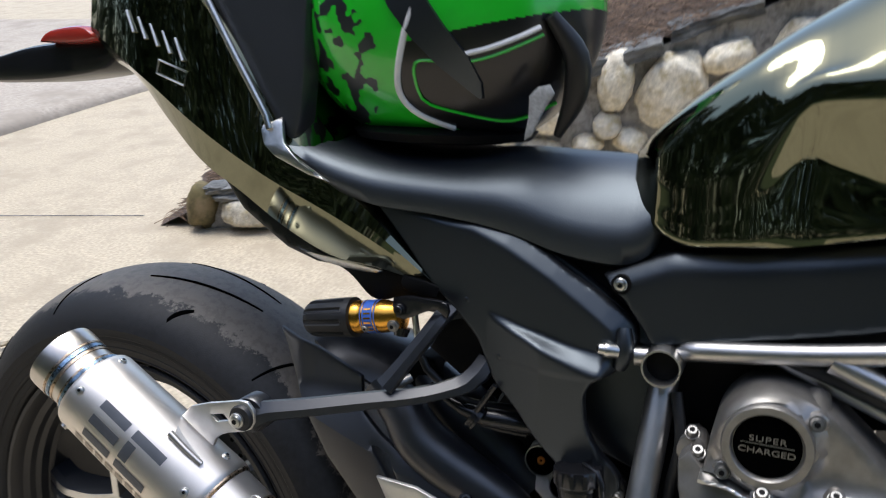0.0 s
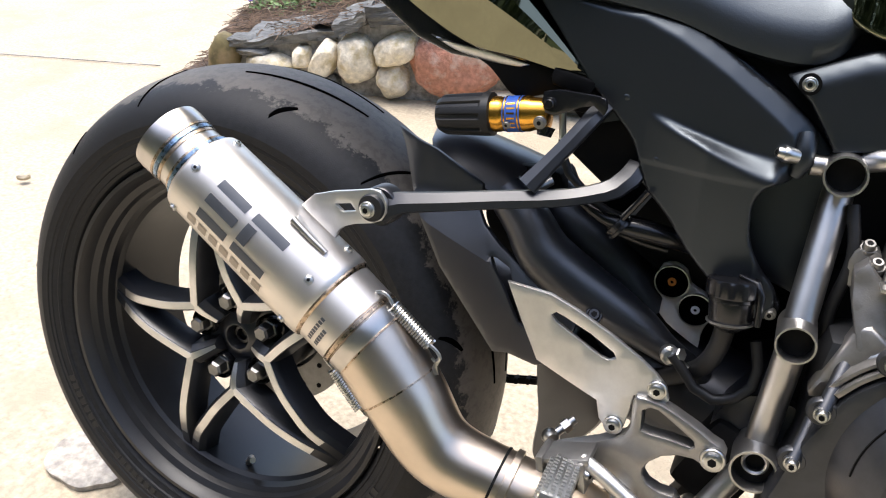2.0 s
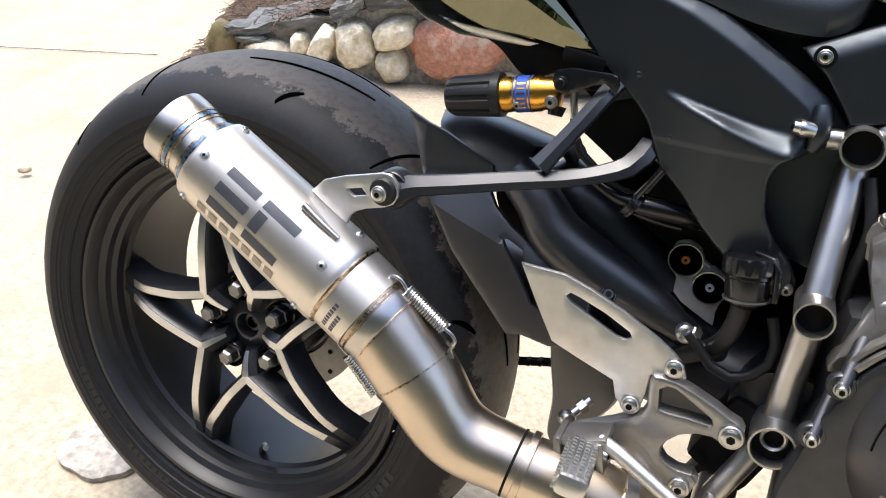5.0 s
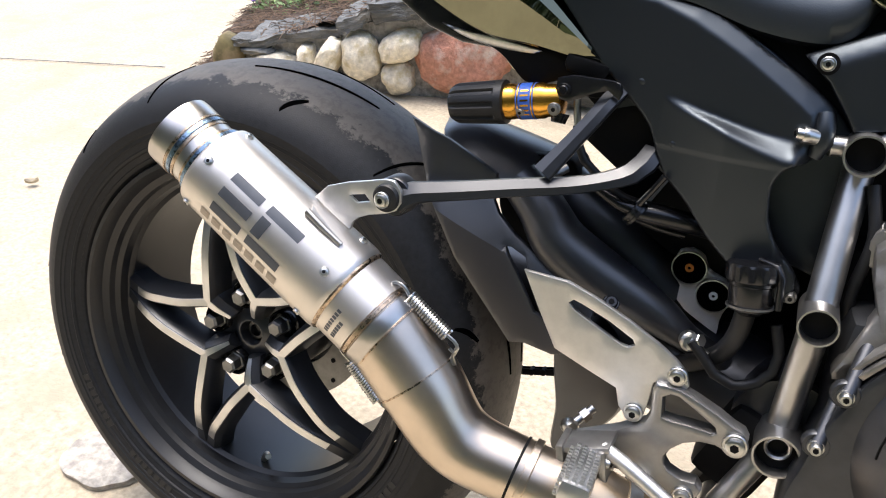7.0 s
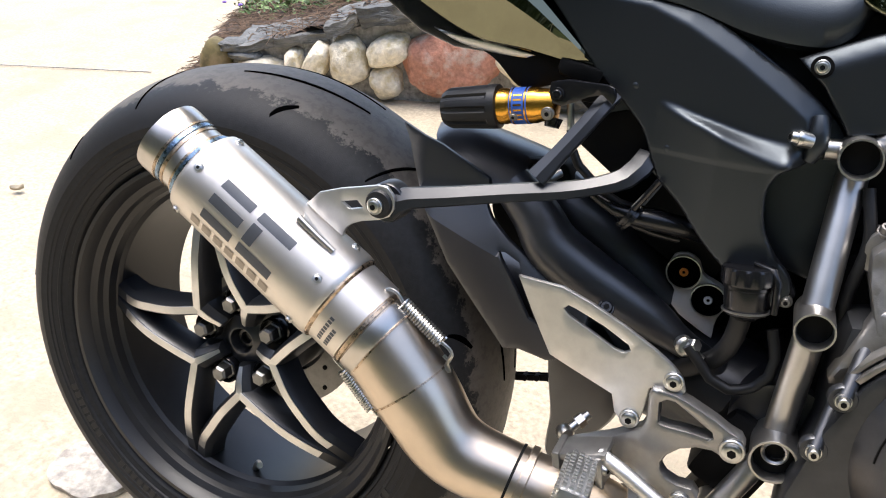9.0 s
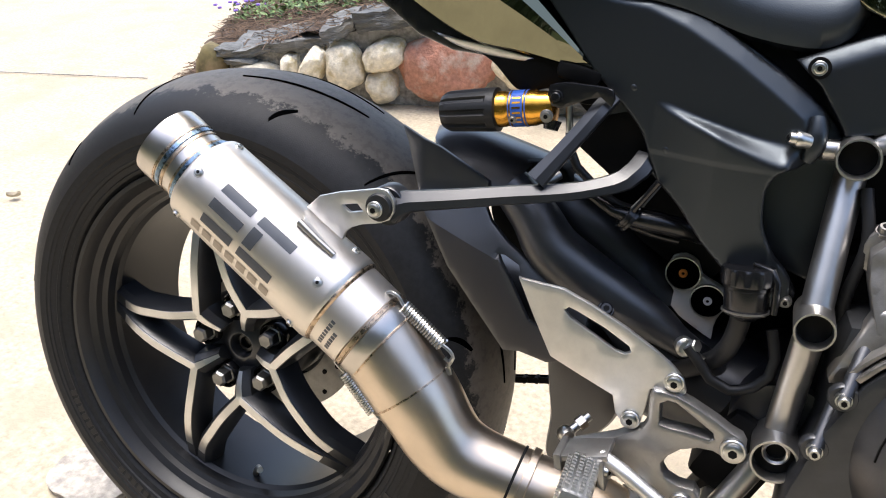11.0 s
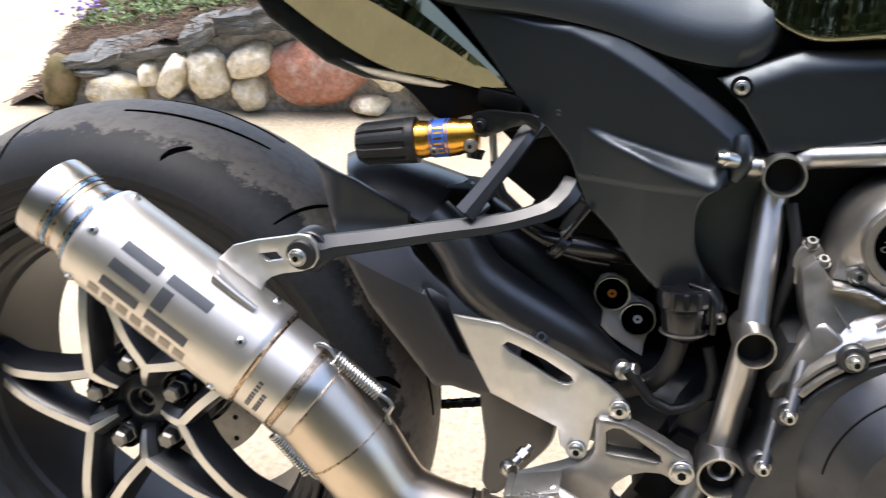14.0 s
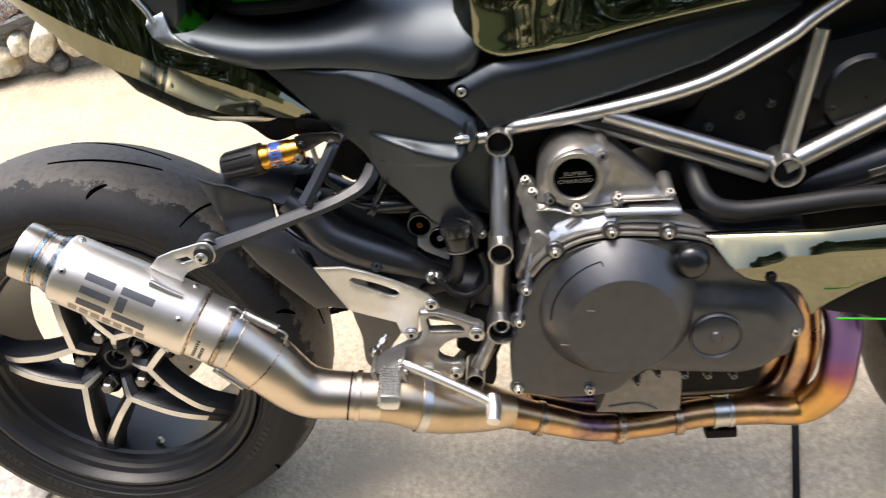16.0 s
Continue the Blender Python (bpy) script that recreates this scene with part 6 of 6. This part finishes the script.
    part("case_wall", panel([(0.722, 0.236), (0.735, 0.2490), (0.817, 0.2430), (0.845, 0.2270), (0.862, 0.2150), (0.83, 0.222), (0.79, 0.2335)], flat(-0.159), 0.02, 0.001, 0.008, round_outline=False), "cast", en)
    part("case_lip", tube([(0.745, -0.1605, 0.2420), (0.80, -0.1605, 0.2380), (0.842, -0.1605, 0.2270)], 0.0018, 8), "machined", en)
    part("case_bar", box((0.774, -0.160, 0.2515), (0.088, 0.016, 0.008), pose(0, 0, 0, -35, 3, 0), 0.0025), "machined", en)
    part("lever", panel([(0.643, 0.229), (0.652, 0.232), (0.668, 0.219), (0.661, 0.207), (0.643, 0.185), (0.635, 0.168), (0.622, 0.165), (0.620, 0.171), (0.628, 0.190)], lambda x, z: -0.158 + 0.25 * abs(z - 0.2 - (x - 0.645) * 1.2), 0.014, 0.003, 0.006), "cast", en, "grey cast lever")
    for x, z in ((0.736, 0.238), (0.802, 0.232), (0.669, 0.216), (0.632, 0.165), (0.621, 0.118), (0.614, 0.011), (0.707, 0.005), (0.960, 0.083)):
        part("bolt_boss", lathe([(0.004, 0.0115), (0.0, 0.0112), (-0.002, 0.0098), (-0.002, 0.001)], (x, -0.1765, z), (0, 1, 0), 24), "engine_black", cover)
        screw(cover, (x, -0.1785, z), 0.0066, (0, -1, 0), "bright", deep=0.008)
    for x, z in ((0.632, 0.161), (0.621, 0.114)):
        part("stud", tube([(x + 0.012, -0.145, z + 0.045), (x, -0.180, z + 0.004)], 0.006, 14, straight=True), "engine_black", cover)
    for x, z in ((0.771, 0.001), (0.798, 0.013), (0.832, 0.010), (0.862, 0.008), (0.895, 0.006)):
        screw(en, (x, -0.157, z), 0.0058, (0, -1, 0), "nut", deep=0.012)
    # upper case with the blower housing
    up = part("blower_case", panel([(0.652, 0.266), (0.654, 0.285), (0.657, 0.304), (0.666, 0.322), (0.680, 0.334), (0.698, 0.339), (0.716, 0.337), (0.732, 0.331), (0.750, 0.318), (0.790, 0.280), (0.802, 0.264), (0.79, 0.261), (0.745, 0.259), (0.715, 0.257), (0.690, 0.257), (0.672, 0.264)], lambda x, z: -0.143 - 0.010 / (1 + math.exp((math.hypot(x - 0.697, z - 0.300) - 0.0375) / 0.0010)) - 0.008 * max(0.0, min(1.0, (0.275 - z) / 0.012)), 0.06, 0.004, 0.006), "cast", en, "grey cast supercharger housing")
    part("neck_ring", lathe([(0.01, 0.0335), (-0.005, 0.0333), (-0.0070, 0.0322), (-0.0070, 0.0268), (-0.0055, 0.0256), (-0.0020, 0.0250), (-0.0020, 0.001)], (0.697, -0.152, 0.300), (0, 1, 0), 56), "cast", up, "machined ring round the housing plate")
    disc = part("cover_plate", lathe([(0.002, 0.0248), (-0.001, 0.0245), (-0.001, 0.001)], (0.697, -0.1540, 0.300), (0, 1, 0), 48), "groove", up, "black round plate with raised letters")
    for k, (txt, z) in enumerate((("SUPER", 0.3030), ("CHARGED", 0.2935))):
        cu = bpy.data.curves.new("lettering", "FONT")
        cu.body, cu.size, cu.align_x, cu.extrude = txt, 0.0072, "CENTER", 0.0003
        cu.space_character = 1.15 if k == 0 else 1.0
        tmp = bpy.data.objects.new("tmp", cu)
        scene.collection.objects.link(tmp)
        me = bpy.data.meshes.new_from_object(tmp.evaluated_get(bpy.context.evaluated_depsgraph_get()))
        bpy.data.objects.remove(tmp)
        me.materials.clear()
        ob = part("lettering", me, "cast", disc, "raised pale letters")
        ob.matrix_basis = Matrix.Translation((0.697, -0.1551, z)) @ pose(0, 0, 0, 90, 0, 0) @ Matrix.Diagonal((1.22, 0.92, 1, 1))
    part("letter_line", box((0.697, -0.1551, 0.3012), (0.038, 0.0006, 0.0005)), "nut", disc)
    for x, y, z, up_z in ((0.639, -0.112, 0.279, 1.6), (0.646, -0.128, 0.270, 1.6), (0.729, -0.146, 0.322, 0.2), (0.747, -0.153, 0.2655, 1.6), (0.697, -0.158, 0.259, 1.6), (0.667, -0.148, 0.271, 0.2), (0.808, -0.148, 0.266, 1.6)):
        screw(up, (x, y, z), 0.0066, (0, -1, up_z), "nut", deep=0.008)
    for x, z, h in ((0.729, 0.322, 0.014), (0.747, 0.2655, 0.034), (0.697, 0.259, 0.040), (0.667, 0.271, 0.016), (0.806, 0.266, 0.014)):
        part("boss", lathe([(0.03, 0.0095), (-h * 0.3, 0.0088), (-h * 0.3 - 0.002, 0.007), (-h * 0.3 - 0.002, 0.001)], (x, -0.140, z), (0, 1, 0.25), 20), "cast", up)
    mid = part("middle_case", panel([(0.634, 0.246), (0.632, 0.268), (0.640, 0.276), (0.655, 0.262), (0.672, 0.260), (0.690, 0.253), (0.715, 0.253), (0.745, 0.255), (0.812, 0.257), (0.817, 0.238), (0.75, 0.246), (0.70, 0.240), (0.668, 0.222), (0.648, 0.210), (0.642, 0.222)], lambda x, z: -0.139 - 0.35 * max(0.0, 0.262 - z) - 0.012 * max(0.0, min(1.0, (x - 0.690) / 0.02)), 0.06, 0.003, 0.006), "cast", en, "grey cast upper crankcase")
    part("rib", panel([(0.650, 0.262), (0.672, 0.2605), (0.690, 0.2535), (0.715, 0.2535), (0.745, 0.2555), (0.745, 0.2585), (0.715, 0.2565), (0.690, 0.2565), (0.672, 0.2635), (0.650, 0.265)], flat(-0.160), 0.03, 0.001, 0.006), "machined", mid, "bright machined joint face")
    part("rib", tube([(0.657, -0.150, 0.246), (0.668, -0.156, 0.232)], 0.0012, 6), "cast", mid)
    part("rib", tube([(0.700, -0.160, 0.250), (0.684, -0.160, 0.238)], 0.0022, 8), "cast", mid)
    for x, y, z, w in ((0.776, -0.150, 0.2665, 0.070), (0.787, -0.155, 0.2570, 0.056)):
        part("joint_bar", box((x, y, z), (w, 0.014, 0.0035), pose(0, 0, 0, 0, 2, 0), 0.001), "machined", mid)
    part("side_bracket", panel([(0.629, 0.250), (0.627, 0.270), (0.634, 0.282), (0.648, 0.280), (0.652, 0.262), (0.642, 0.246)], flat(-0.118), 0.02, 0.003, 0.01), "cast", mid)
    part("filter_pad", panel([(0.719, -0.060), (0.731, -0.024), (0.745, -0.010), (0.7808, 0.0075), (0.788, 0.020), (0.832, 0.020), (0.833, -0.030), (0.8314, -0.0640), (0.775, -0.064)], flat(-0.152), 0.05, 0.003, 0.012, round_outline=False), "engine_grey", en, "grey cast filter mount")
    part("pad_rib", tube([(0.735, -0.1525, -0.050), (0.774, -0.1525, -0.046), (0.800, -0.1525, -0.058)], 0.002, 8), "engine_grey", en)
    # coolant hoses and machinery behind the frame, the shade there put into near-black colour
    part("coolant_hose", tube([(0.842, -0.03, 0.300), (0.842, -0.10, 0.280), (0.852, -0.142, 0.253), (0.885, -0.150, 0.240), (0.95, -0.15, 0.242), (1.02, -0.15, 0.248), (1.12, -0.15, 0.248)], 0.0125, 18), "rubber", en, "black coolant hose")
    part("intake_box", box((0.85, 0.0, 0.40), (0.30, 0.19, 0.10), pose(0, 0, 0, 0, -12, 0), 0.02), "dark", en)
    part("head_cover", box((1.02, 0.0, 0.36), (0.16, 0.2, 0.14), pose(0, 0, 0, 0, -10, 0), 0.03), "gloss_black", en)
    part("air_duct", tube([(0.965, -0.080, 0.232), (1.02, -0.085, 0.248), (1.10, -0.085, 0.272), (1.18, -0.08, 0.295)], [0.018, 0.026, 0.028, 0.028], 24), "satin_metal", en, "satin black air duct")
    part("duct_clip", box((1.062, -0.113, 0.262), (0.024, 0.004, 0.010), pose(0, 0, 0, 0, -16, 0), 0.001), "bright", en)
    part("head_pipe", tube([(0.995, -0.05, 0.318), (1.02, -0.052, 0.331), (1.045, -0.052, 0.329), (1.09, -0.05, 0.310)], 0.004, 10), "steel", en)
    # Radiator block, enlarged in near-black so that no bright ground shows past it.
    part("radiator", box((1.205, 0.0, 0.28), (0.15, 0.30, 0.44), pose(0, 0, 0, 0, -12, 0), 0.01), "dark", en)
    part("round_cover", lathe([(0.02, 0.05), (-0.005, 0.049), (-0.010, 0.044), (-0.012, 0.02), (-0.012, 0.001)], (1.035, -0.095, 0.355), (0, 1, 0), 48), "gloss_black", en)
    part("hose", tube([(0.665, -0.09, 0.35), (0.70, -0.10, 0.355), (0.76, -0.11, 0.34), (0.85, -0.10, 0.30), (0.93, -0.09, 0.26)], 0.008, 14), "rubber", en)
    part("hose", tube([(0.622, -0.10, 0.31), (0.630, -0.112, 0.27), (0.624, -0.112, 0.22), (0.63, -0.1, 0.17)], 0.005, 12), "rubber", en)
    for k in range(6):
        screw(en, (0.86 + 0.035 * k, -0.10, 0.33 + 0.012 * (k % 3)), 0.006, mat="satin_metal")


def fairing():
    fa = new("belly_fairing")
    fa.parent = bike
    part("panel", panel([(0.846, 0.223), (0.89, 0.225), (0.985, 0.229), (1.06, 0.232), (1.16, 0.233), (1.20, 0.215), (1.06, 0.163), (1.00, 0.120), (0.982, 0.098), (0.968, 0.125), (0.942, 0.158), (0.896, 0.171), (0.872, 0.192)], lambda x, z: -0.208 + 1.0 * max(0.0, z - min(0.213, 0.196 + 0.19 * (x - 0.888))) + 0.32 * max(0.0, min(0.213, 0.196 + 0.19 * (x - 0.888)) - z), 0.004, 0.003, 0.012), "mirror_black", fa, "dark mirror-finish belly fairing panel")
    screw(fa, (0.918, -0.199, 0.176), 0.007, mat="dark")
    part("pinstripe", tube([(1.0, -0.2, 0.112), (1.10, -0.2, 0.104), (1.22, -0.2, 0.098)], 0.0012, 6), "green", fa, "bright green pinstripe")
    part("inner_panel", panel([(0.985, 0.118), (1.06, 0.172), (1.18, 0.215), (1.20, 0.13), (1.19, 0.02), (1.10, 0.03), (1.06, 0.085), (1.0, 0.102)], flat(-0.17), 0.02, 0.004, 0.03), "dark", fa)


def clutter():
    # Added near-black masses and sheets stand in for the bike's shaded depths.
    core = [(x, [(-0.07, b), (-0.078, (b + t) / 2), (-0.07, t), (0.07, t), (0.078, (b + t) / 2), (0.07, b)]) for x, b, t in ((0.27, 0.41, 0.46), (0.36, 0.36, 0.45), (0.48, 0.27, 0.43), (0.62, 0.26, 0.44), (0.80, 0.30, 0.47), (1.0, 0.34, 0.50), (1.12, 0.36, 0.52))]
    part("inner_filler", loft([[(x, y, z) for y, z in lp] for x, lp in core], 2), "dark", bike)
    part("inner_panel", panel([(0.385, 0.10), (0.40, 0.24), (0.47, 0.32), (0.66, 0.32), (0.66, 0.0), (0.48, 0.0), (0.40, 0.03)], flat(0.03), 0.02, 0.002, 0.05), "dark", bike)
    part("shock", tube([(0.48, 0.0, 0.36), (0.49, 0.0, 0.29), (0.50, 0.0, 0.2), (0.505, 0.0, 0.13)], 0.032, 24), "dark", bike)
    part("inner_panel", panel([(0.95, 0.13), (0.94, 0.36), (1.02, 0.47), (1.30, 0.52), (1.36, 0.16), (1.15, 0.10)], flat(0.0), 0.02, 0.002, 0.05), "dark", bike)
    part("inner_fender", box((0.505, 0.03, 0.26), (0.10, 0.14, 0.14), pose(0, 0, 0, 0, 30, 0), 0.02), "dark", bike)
    part("wiring_loom", tube([(0.4071, -0.1000, 0.2685), (0.4288, -0.1000, 0.2581), (0.4467, -0.1000, 0.2546), (0.4708, -0.0950, 0.2525), (0.4969, -0.0850, 0.2479), (0.5130, -0.0600, 0.2380)], [0.004, 0.006, 0.0085, 0.0095, 0.0095, 0.009], 16), "gloss_black", bike, "black sleeved wiring loom")
    part("wiring_loom", tube([(0.3914, -0.0900, 0.2716), (0.4141, -0.0950, 0.2649), (0.4372, -0.1000, 0.2513), (0.4620, -0.0900, 0.2407), (0.4861, -0.0800, 0.2357)], 0.0036, 12), "gloss_black", bike)
    tie = part("cable_clip", lathe([(-0.004, 0.0105), (-0.004, 0.0132), (-0.0015, 0.0132), (-0.001, 0.0120), (0.001, 0.0120), (0.0015, 0.0132), (0.004, 0.0132), (0.004, 0.0105)], (0.4435, -0.1040, 0.2549), (0.75, 0.1, -0.55), 24), "gloss_black", bike, "ribbed black cable clip")
    part("strap", tube([(0.4475, -0.1120, 0.2642), (0.4575, -0.1130, 0.2797), (0.4651, -0.1130, 0.2922)], [0.0030, 0.0026, 0.0030], 8), "gloss_black", tie)


def front_end():
    """Front wheel and the two fork legs that carry it."""
    wheel = new("front_wheel")
    wheel.parent = bike
    c = (1.425, 0.0, -0.022)
    crown = [(0.060 * math.sin(u), 0.252 + 0.048 * math.cos(u)) for u in np.radians(np.linspace(-85, 85, 25))]
    prof = [(-0.052, 0.222), (-0.058, 0.236), *crown, (0.058, 0.236), (0.052, 0.222), (0.045, 0.228), (-0.045, 0.228)]
    part("tyre", lathe(prof, c, (0, 1, 0), 120, closed=True), "tyre", wheel, "black front tyre", angle=25)
    part("rim", lathe([(-0.050, 0.224), (-0.052, 0.214), (-0.040, 0.206), (0.040, 0.206), (0.052, 0.214), (0.050, 0.224)], c, (0, 1, 0), 96, closed=True), "rim_black", wheel, angle=20)
    hub = part("hub", lathe([(-0.045, 0.010), (-0.045, 0.030), (0.045, 0.030), (0.045, 0.010)], c, (0, 1, 0), 32, closed=True), "satin_metal", wheel)
    for k in range(5):
        a = radians(20 + 72 * k)
        d = Vector((math.cos(a), 0, math.sin(a)))
        part("spoke", tube([Vector(c) + d * 0.026, Vector(c) + d * 0.12, Vector(c) + d * 0.210], [0.016, 0.012, 0.014], 12), "satin_metal", wheel)
    part("axle", lathe([(-0.098, 0.001), (-0.098, 0.011), (0.098, 0.011), (0.098, 0.001)], c, (0, 1, 0), 20), "nut", hub)
    fork = new("front_fork")
    fork.parent = bike
    for s in (-1, 1):
        part("leg", tube([(1.425, 0.093 * s, -0.030), (1.38, 0.095 * s, 0.085), (1.34, 0.095 * s, 0.185)], [0.024, 0.024, 0.022], 20), "gloss_black", fork)
        part("outer_tube", tube([(1.34, 0.095 * s, 0.180), (1.20, 0.095 * s, 0.54)], 0.027, 20, straight=True), "satin_metal", fork)
    part("yoke", box((1.20, 0.0, 0.535), (0.07, 0.25, 0.03), pose(0, 0, 0, 0, -21, 0), 0.008), "satin_metal", fork)


rear_wheel()
front_end()
exhaust()
arm_and_stay()
swingarm()
rearset()
frame_tubes()
covers()
seat_and_tank()
tail()
engine()
fairing()
clutter()


# ---- helmet on the seat ----
def helmet():
    hx, hz = 0.362, 0.624
    ax, ay, az = 0.156, 0.122, 0.136
    h = empty("helmet", BIKE @ Matrix.Translation((hx, 0, 0.500)), "bright green and black full-face helmet resting on the seat", "helmet")

    def skin(x, z, lift=0.0):
        """Point of the near side of the shell above the plan point x, z."""
        u, w = (x - hx) / (ax + lift), (z - hz) / (az + lift)
        return Vector((x - hx, -(ay + lift) * math.sqrt(max(0.0, 1 - u * u - w * w)), z - 0.500))

    edge = [(0.640, 0.384), (0.605, 0.373), (0.585, 0.366), (0.565, 0.361), (0.545, 0.361), (0.530, 0.374), (0.518, 0.402), (0.505, 0.436)]
    bm = bmesh.new()
    vs, n, m = [], 520, 300
    for i in range(m + 1):
        el = math.pi * (i / m - 0.5) * 0.999
        vs.append([bm.verts.new((ax * math.cos(el) * math.cos(2 * math.pi * k / n), ay * math.cos(el) * math.sin(2 * math.pi * k / n), max(az * math.sin(el), -0.124) + hz - 0.500)) for k in range(n)])
    for i in range(m):
        for k in range(n):
            f = bm.faces.new((vs[i][k], vs[i][(k + 1) % n], vs[i + 1][(k + 1) % n], vs[i + 1][k]))
            c = f.calc_center_median()
            x, z = c.x + hx, c.z + 0.500
            back = np.interp(z, [e[0] for e in edge[::-1]], [e[1] for e in edge[::-1]])
            black = x > back and z < 0.600 + (x - 0.40) * 0.23
            blot = noise.noise((x * 60, z * 60, 3)) + 0.6 * noise.noise((x * 130, z * 130, 8))
            dark = x < back - 0.022 and blot > 0.12 and math.hypot((x - 0.29) / 0.055, (z - 0.575) / 0.06) < 1
            low = z < 0.513 + 0.14 * max(0.0, x - 0.40)
            f.material_index = 1 if black or low else (2 if dark else 0)
    shell = part("shell", bm, "green", h, "glossy green shell with black graphics")
    shell.data.materials.append(M["gloss_black"])
    shell.data.materials.append(M["plastic"])
    for pts, r, mt in (([(0.384, 0.632), (0.373, 0.600), (0.362, 0.565), (0.362, 0.545), (0.375, 0.530), (0.402, 0.518)], 0.0030, "white"),
                       ([(0.405, 0.578), (0.381, 0.576), (0.379, 0.552), (0.387, 0.540), (0.415, 0.532), (0.443, 0.526), (0.462, 0.530), (0.484, 0.543)], 0.0014, "green"),
                       ([(0.424, 0.584), (0.445, 0.590), (0.468, 0.600), (0.482, 0.608)], 0.0022, "white"), ([(0.424, 0.577), (0.446, 0.583), (0.468, 0.593), (0.484, 0.602)], 0.0013, "green")):
        part("stripe", tube([skin(x, z, 0.0008) for x, z in pts], r, 8, 0.006), mt, h)
    bm = bmesh.new()
    rings(bm, [[skin(x, z, 0.004), skin(x + w, z + w * 0.3, 0.005), skin(x + w, z + w * 0.3, 0.0), skin(x, z, 0.0)] for x, z, w in ((0.345, 0.650, 0.034), (0.360, 0.622, 0.032), (0.380, 0.597, 0.030), (0.402, 0.574, 0.026), (0.422, 0.556, 0.014), (0.432, 0.546, 0.003))])
    part("side_blade", bm, "plastic", h, "matt grey side blade")
    bm = bmesh.new()
    loops = []
    for i in range(14):
        z = 0.668 + 0.050 * i / 13
        loops.append([Vector(((ax + 0.004) * math.sqrt(max(0.0, 1 - ((z - hz) / az) ** 2)) * math.cos(a), (ay + 0.004) * math.sqrt(max(0.0, 1 - ((z - hz) / az) ** 2)) * math.sin(a), z - 0.500 + 0.05 * math.cos(a) - 0.02)) for a in np.radians(np.linspace(-66, 66, 30))])
    rings(bm, loops, closed=False)
    part("visor", bm, "gloss_black", h, "dark tinted visor")
    part("lining", lathe([(0.002, 0.060), (0.004, 0.088), (0.012, 0.094), (0.02, 0.07)], (0.0, 0, 0.0), (0, 0, 1), 48), "dark", h)
    part("chin_curtain", tube([(0.128, -0.075, 0.118), (0.148, -0.060, 0.085), (0.146, -0.050, 0.050), (0.130, -0.045, 0.014)], [0.006, 0.011, 0.011, 0.004], 10), "rubber", h)
    strap = part("strap", panel([(0.116, 0.050), (0.124, 0.058), (0.134, 0.060), (0.138, 0.053), (0.130, 0.040), (0.119, 0.016), (0.113, 0.012), (0.116, 0.032)], flat(-0.090), 0.002, 0.001, 0.006), "webbing", h, "pale webbing strap end")


helmet()
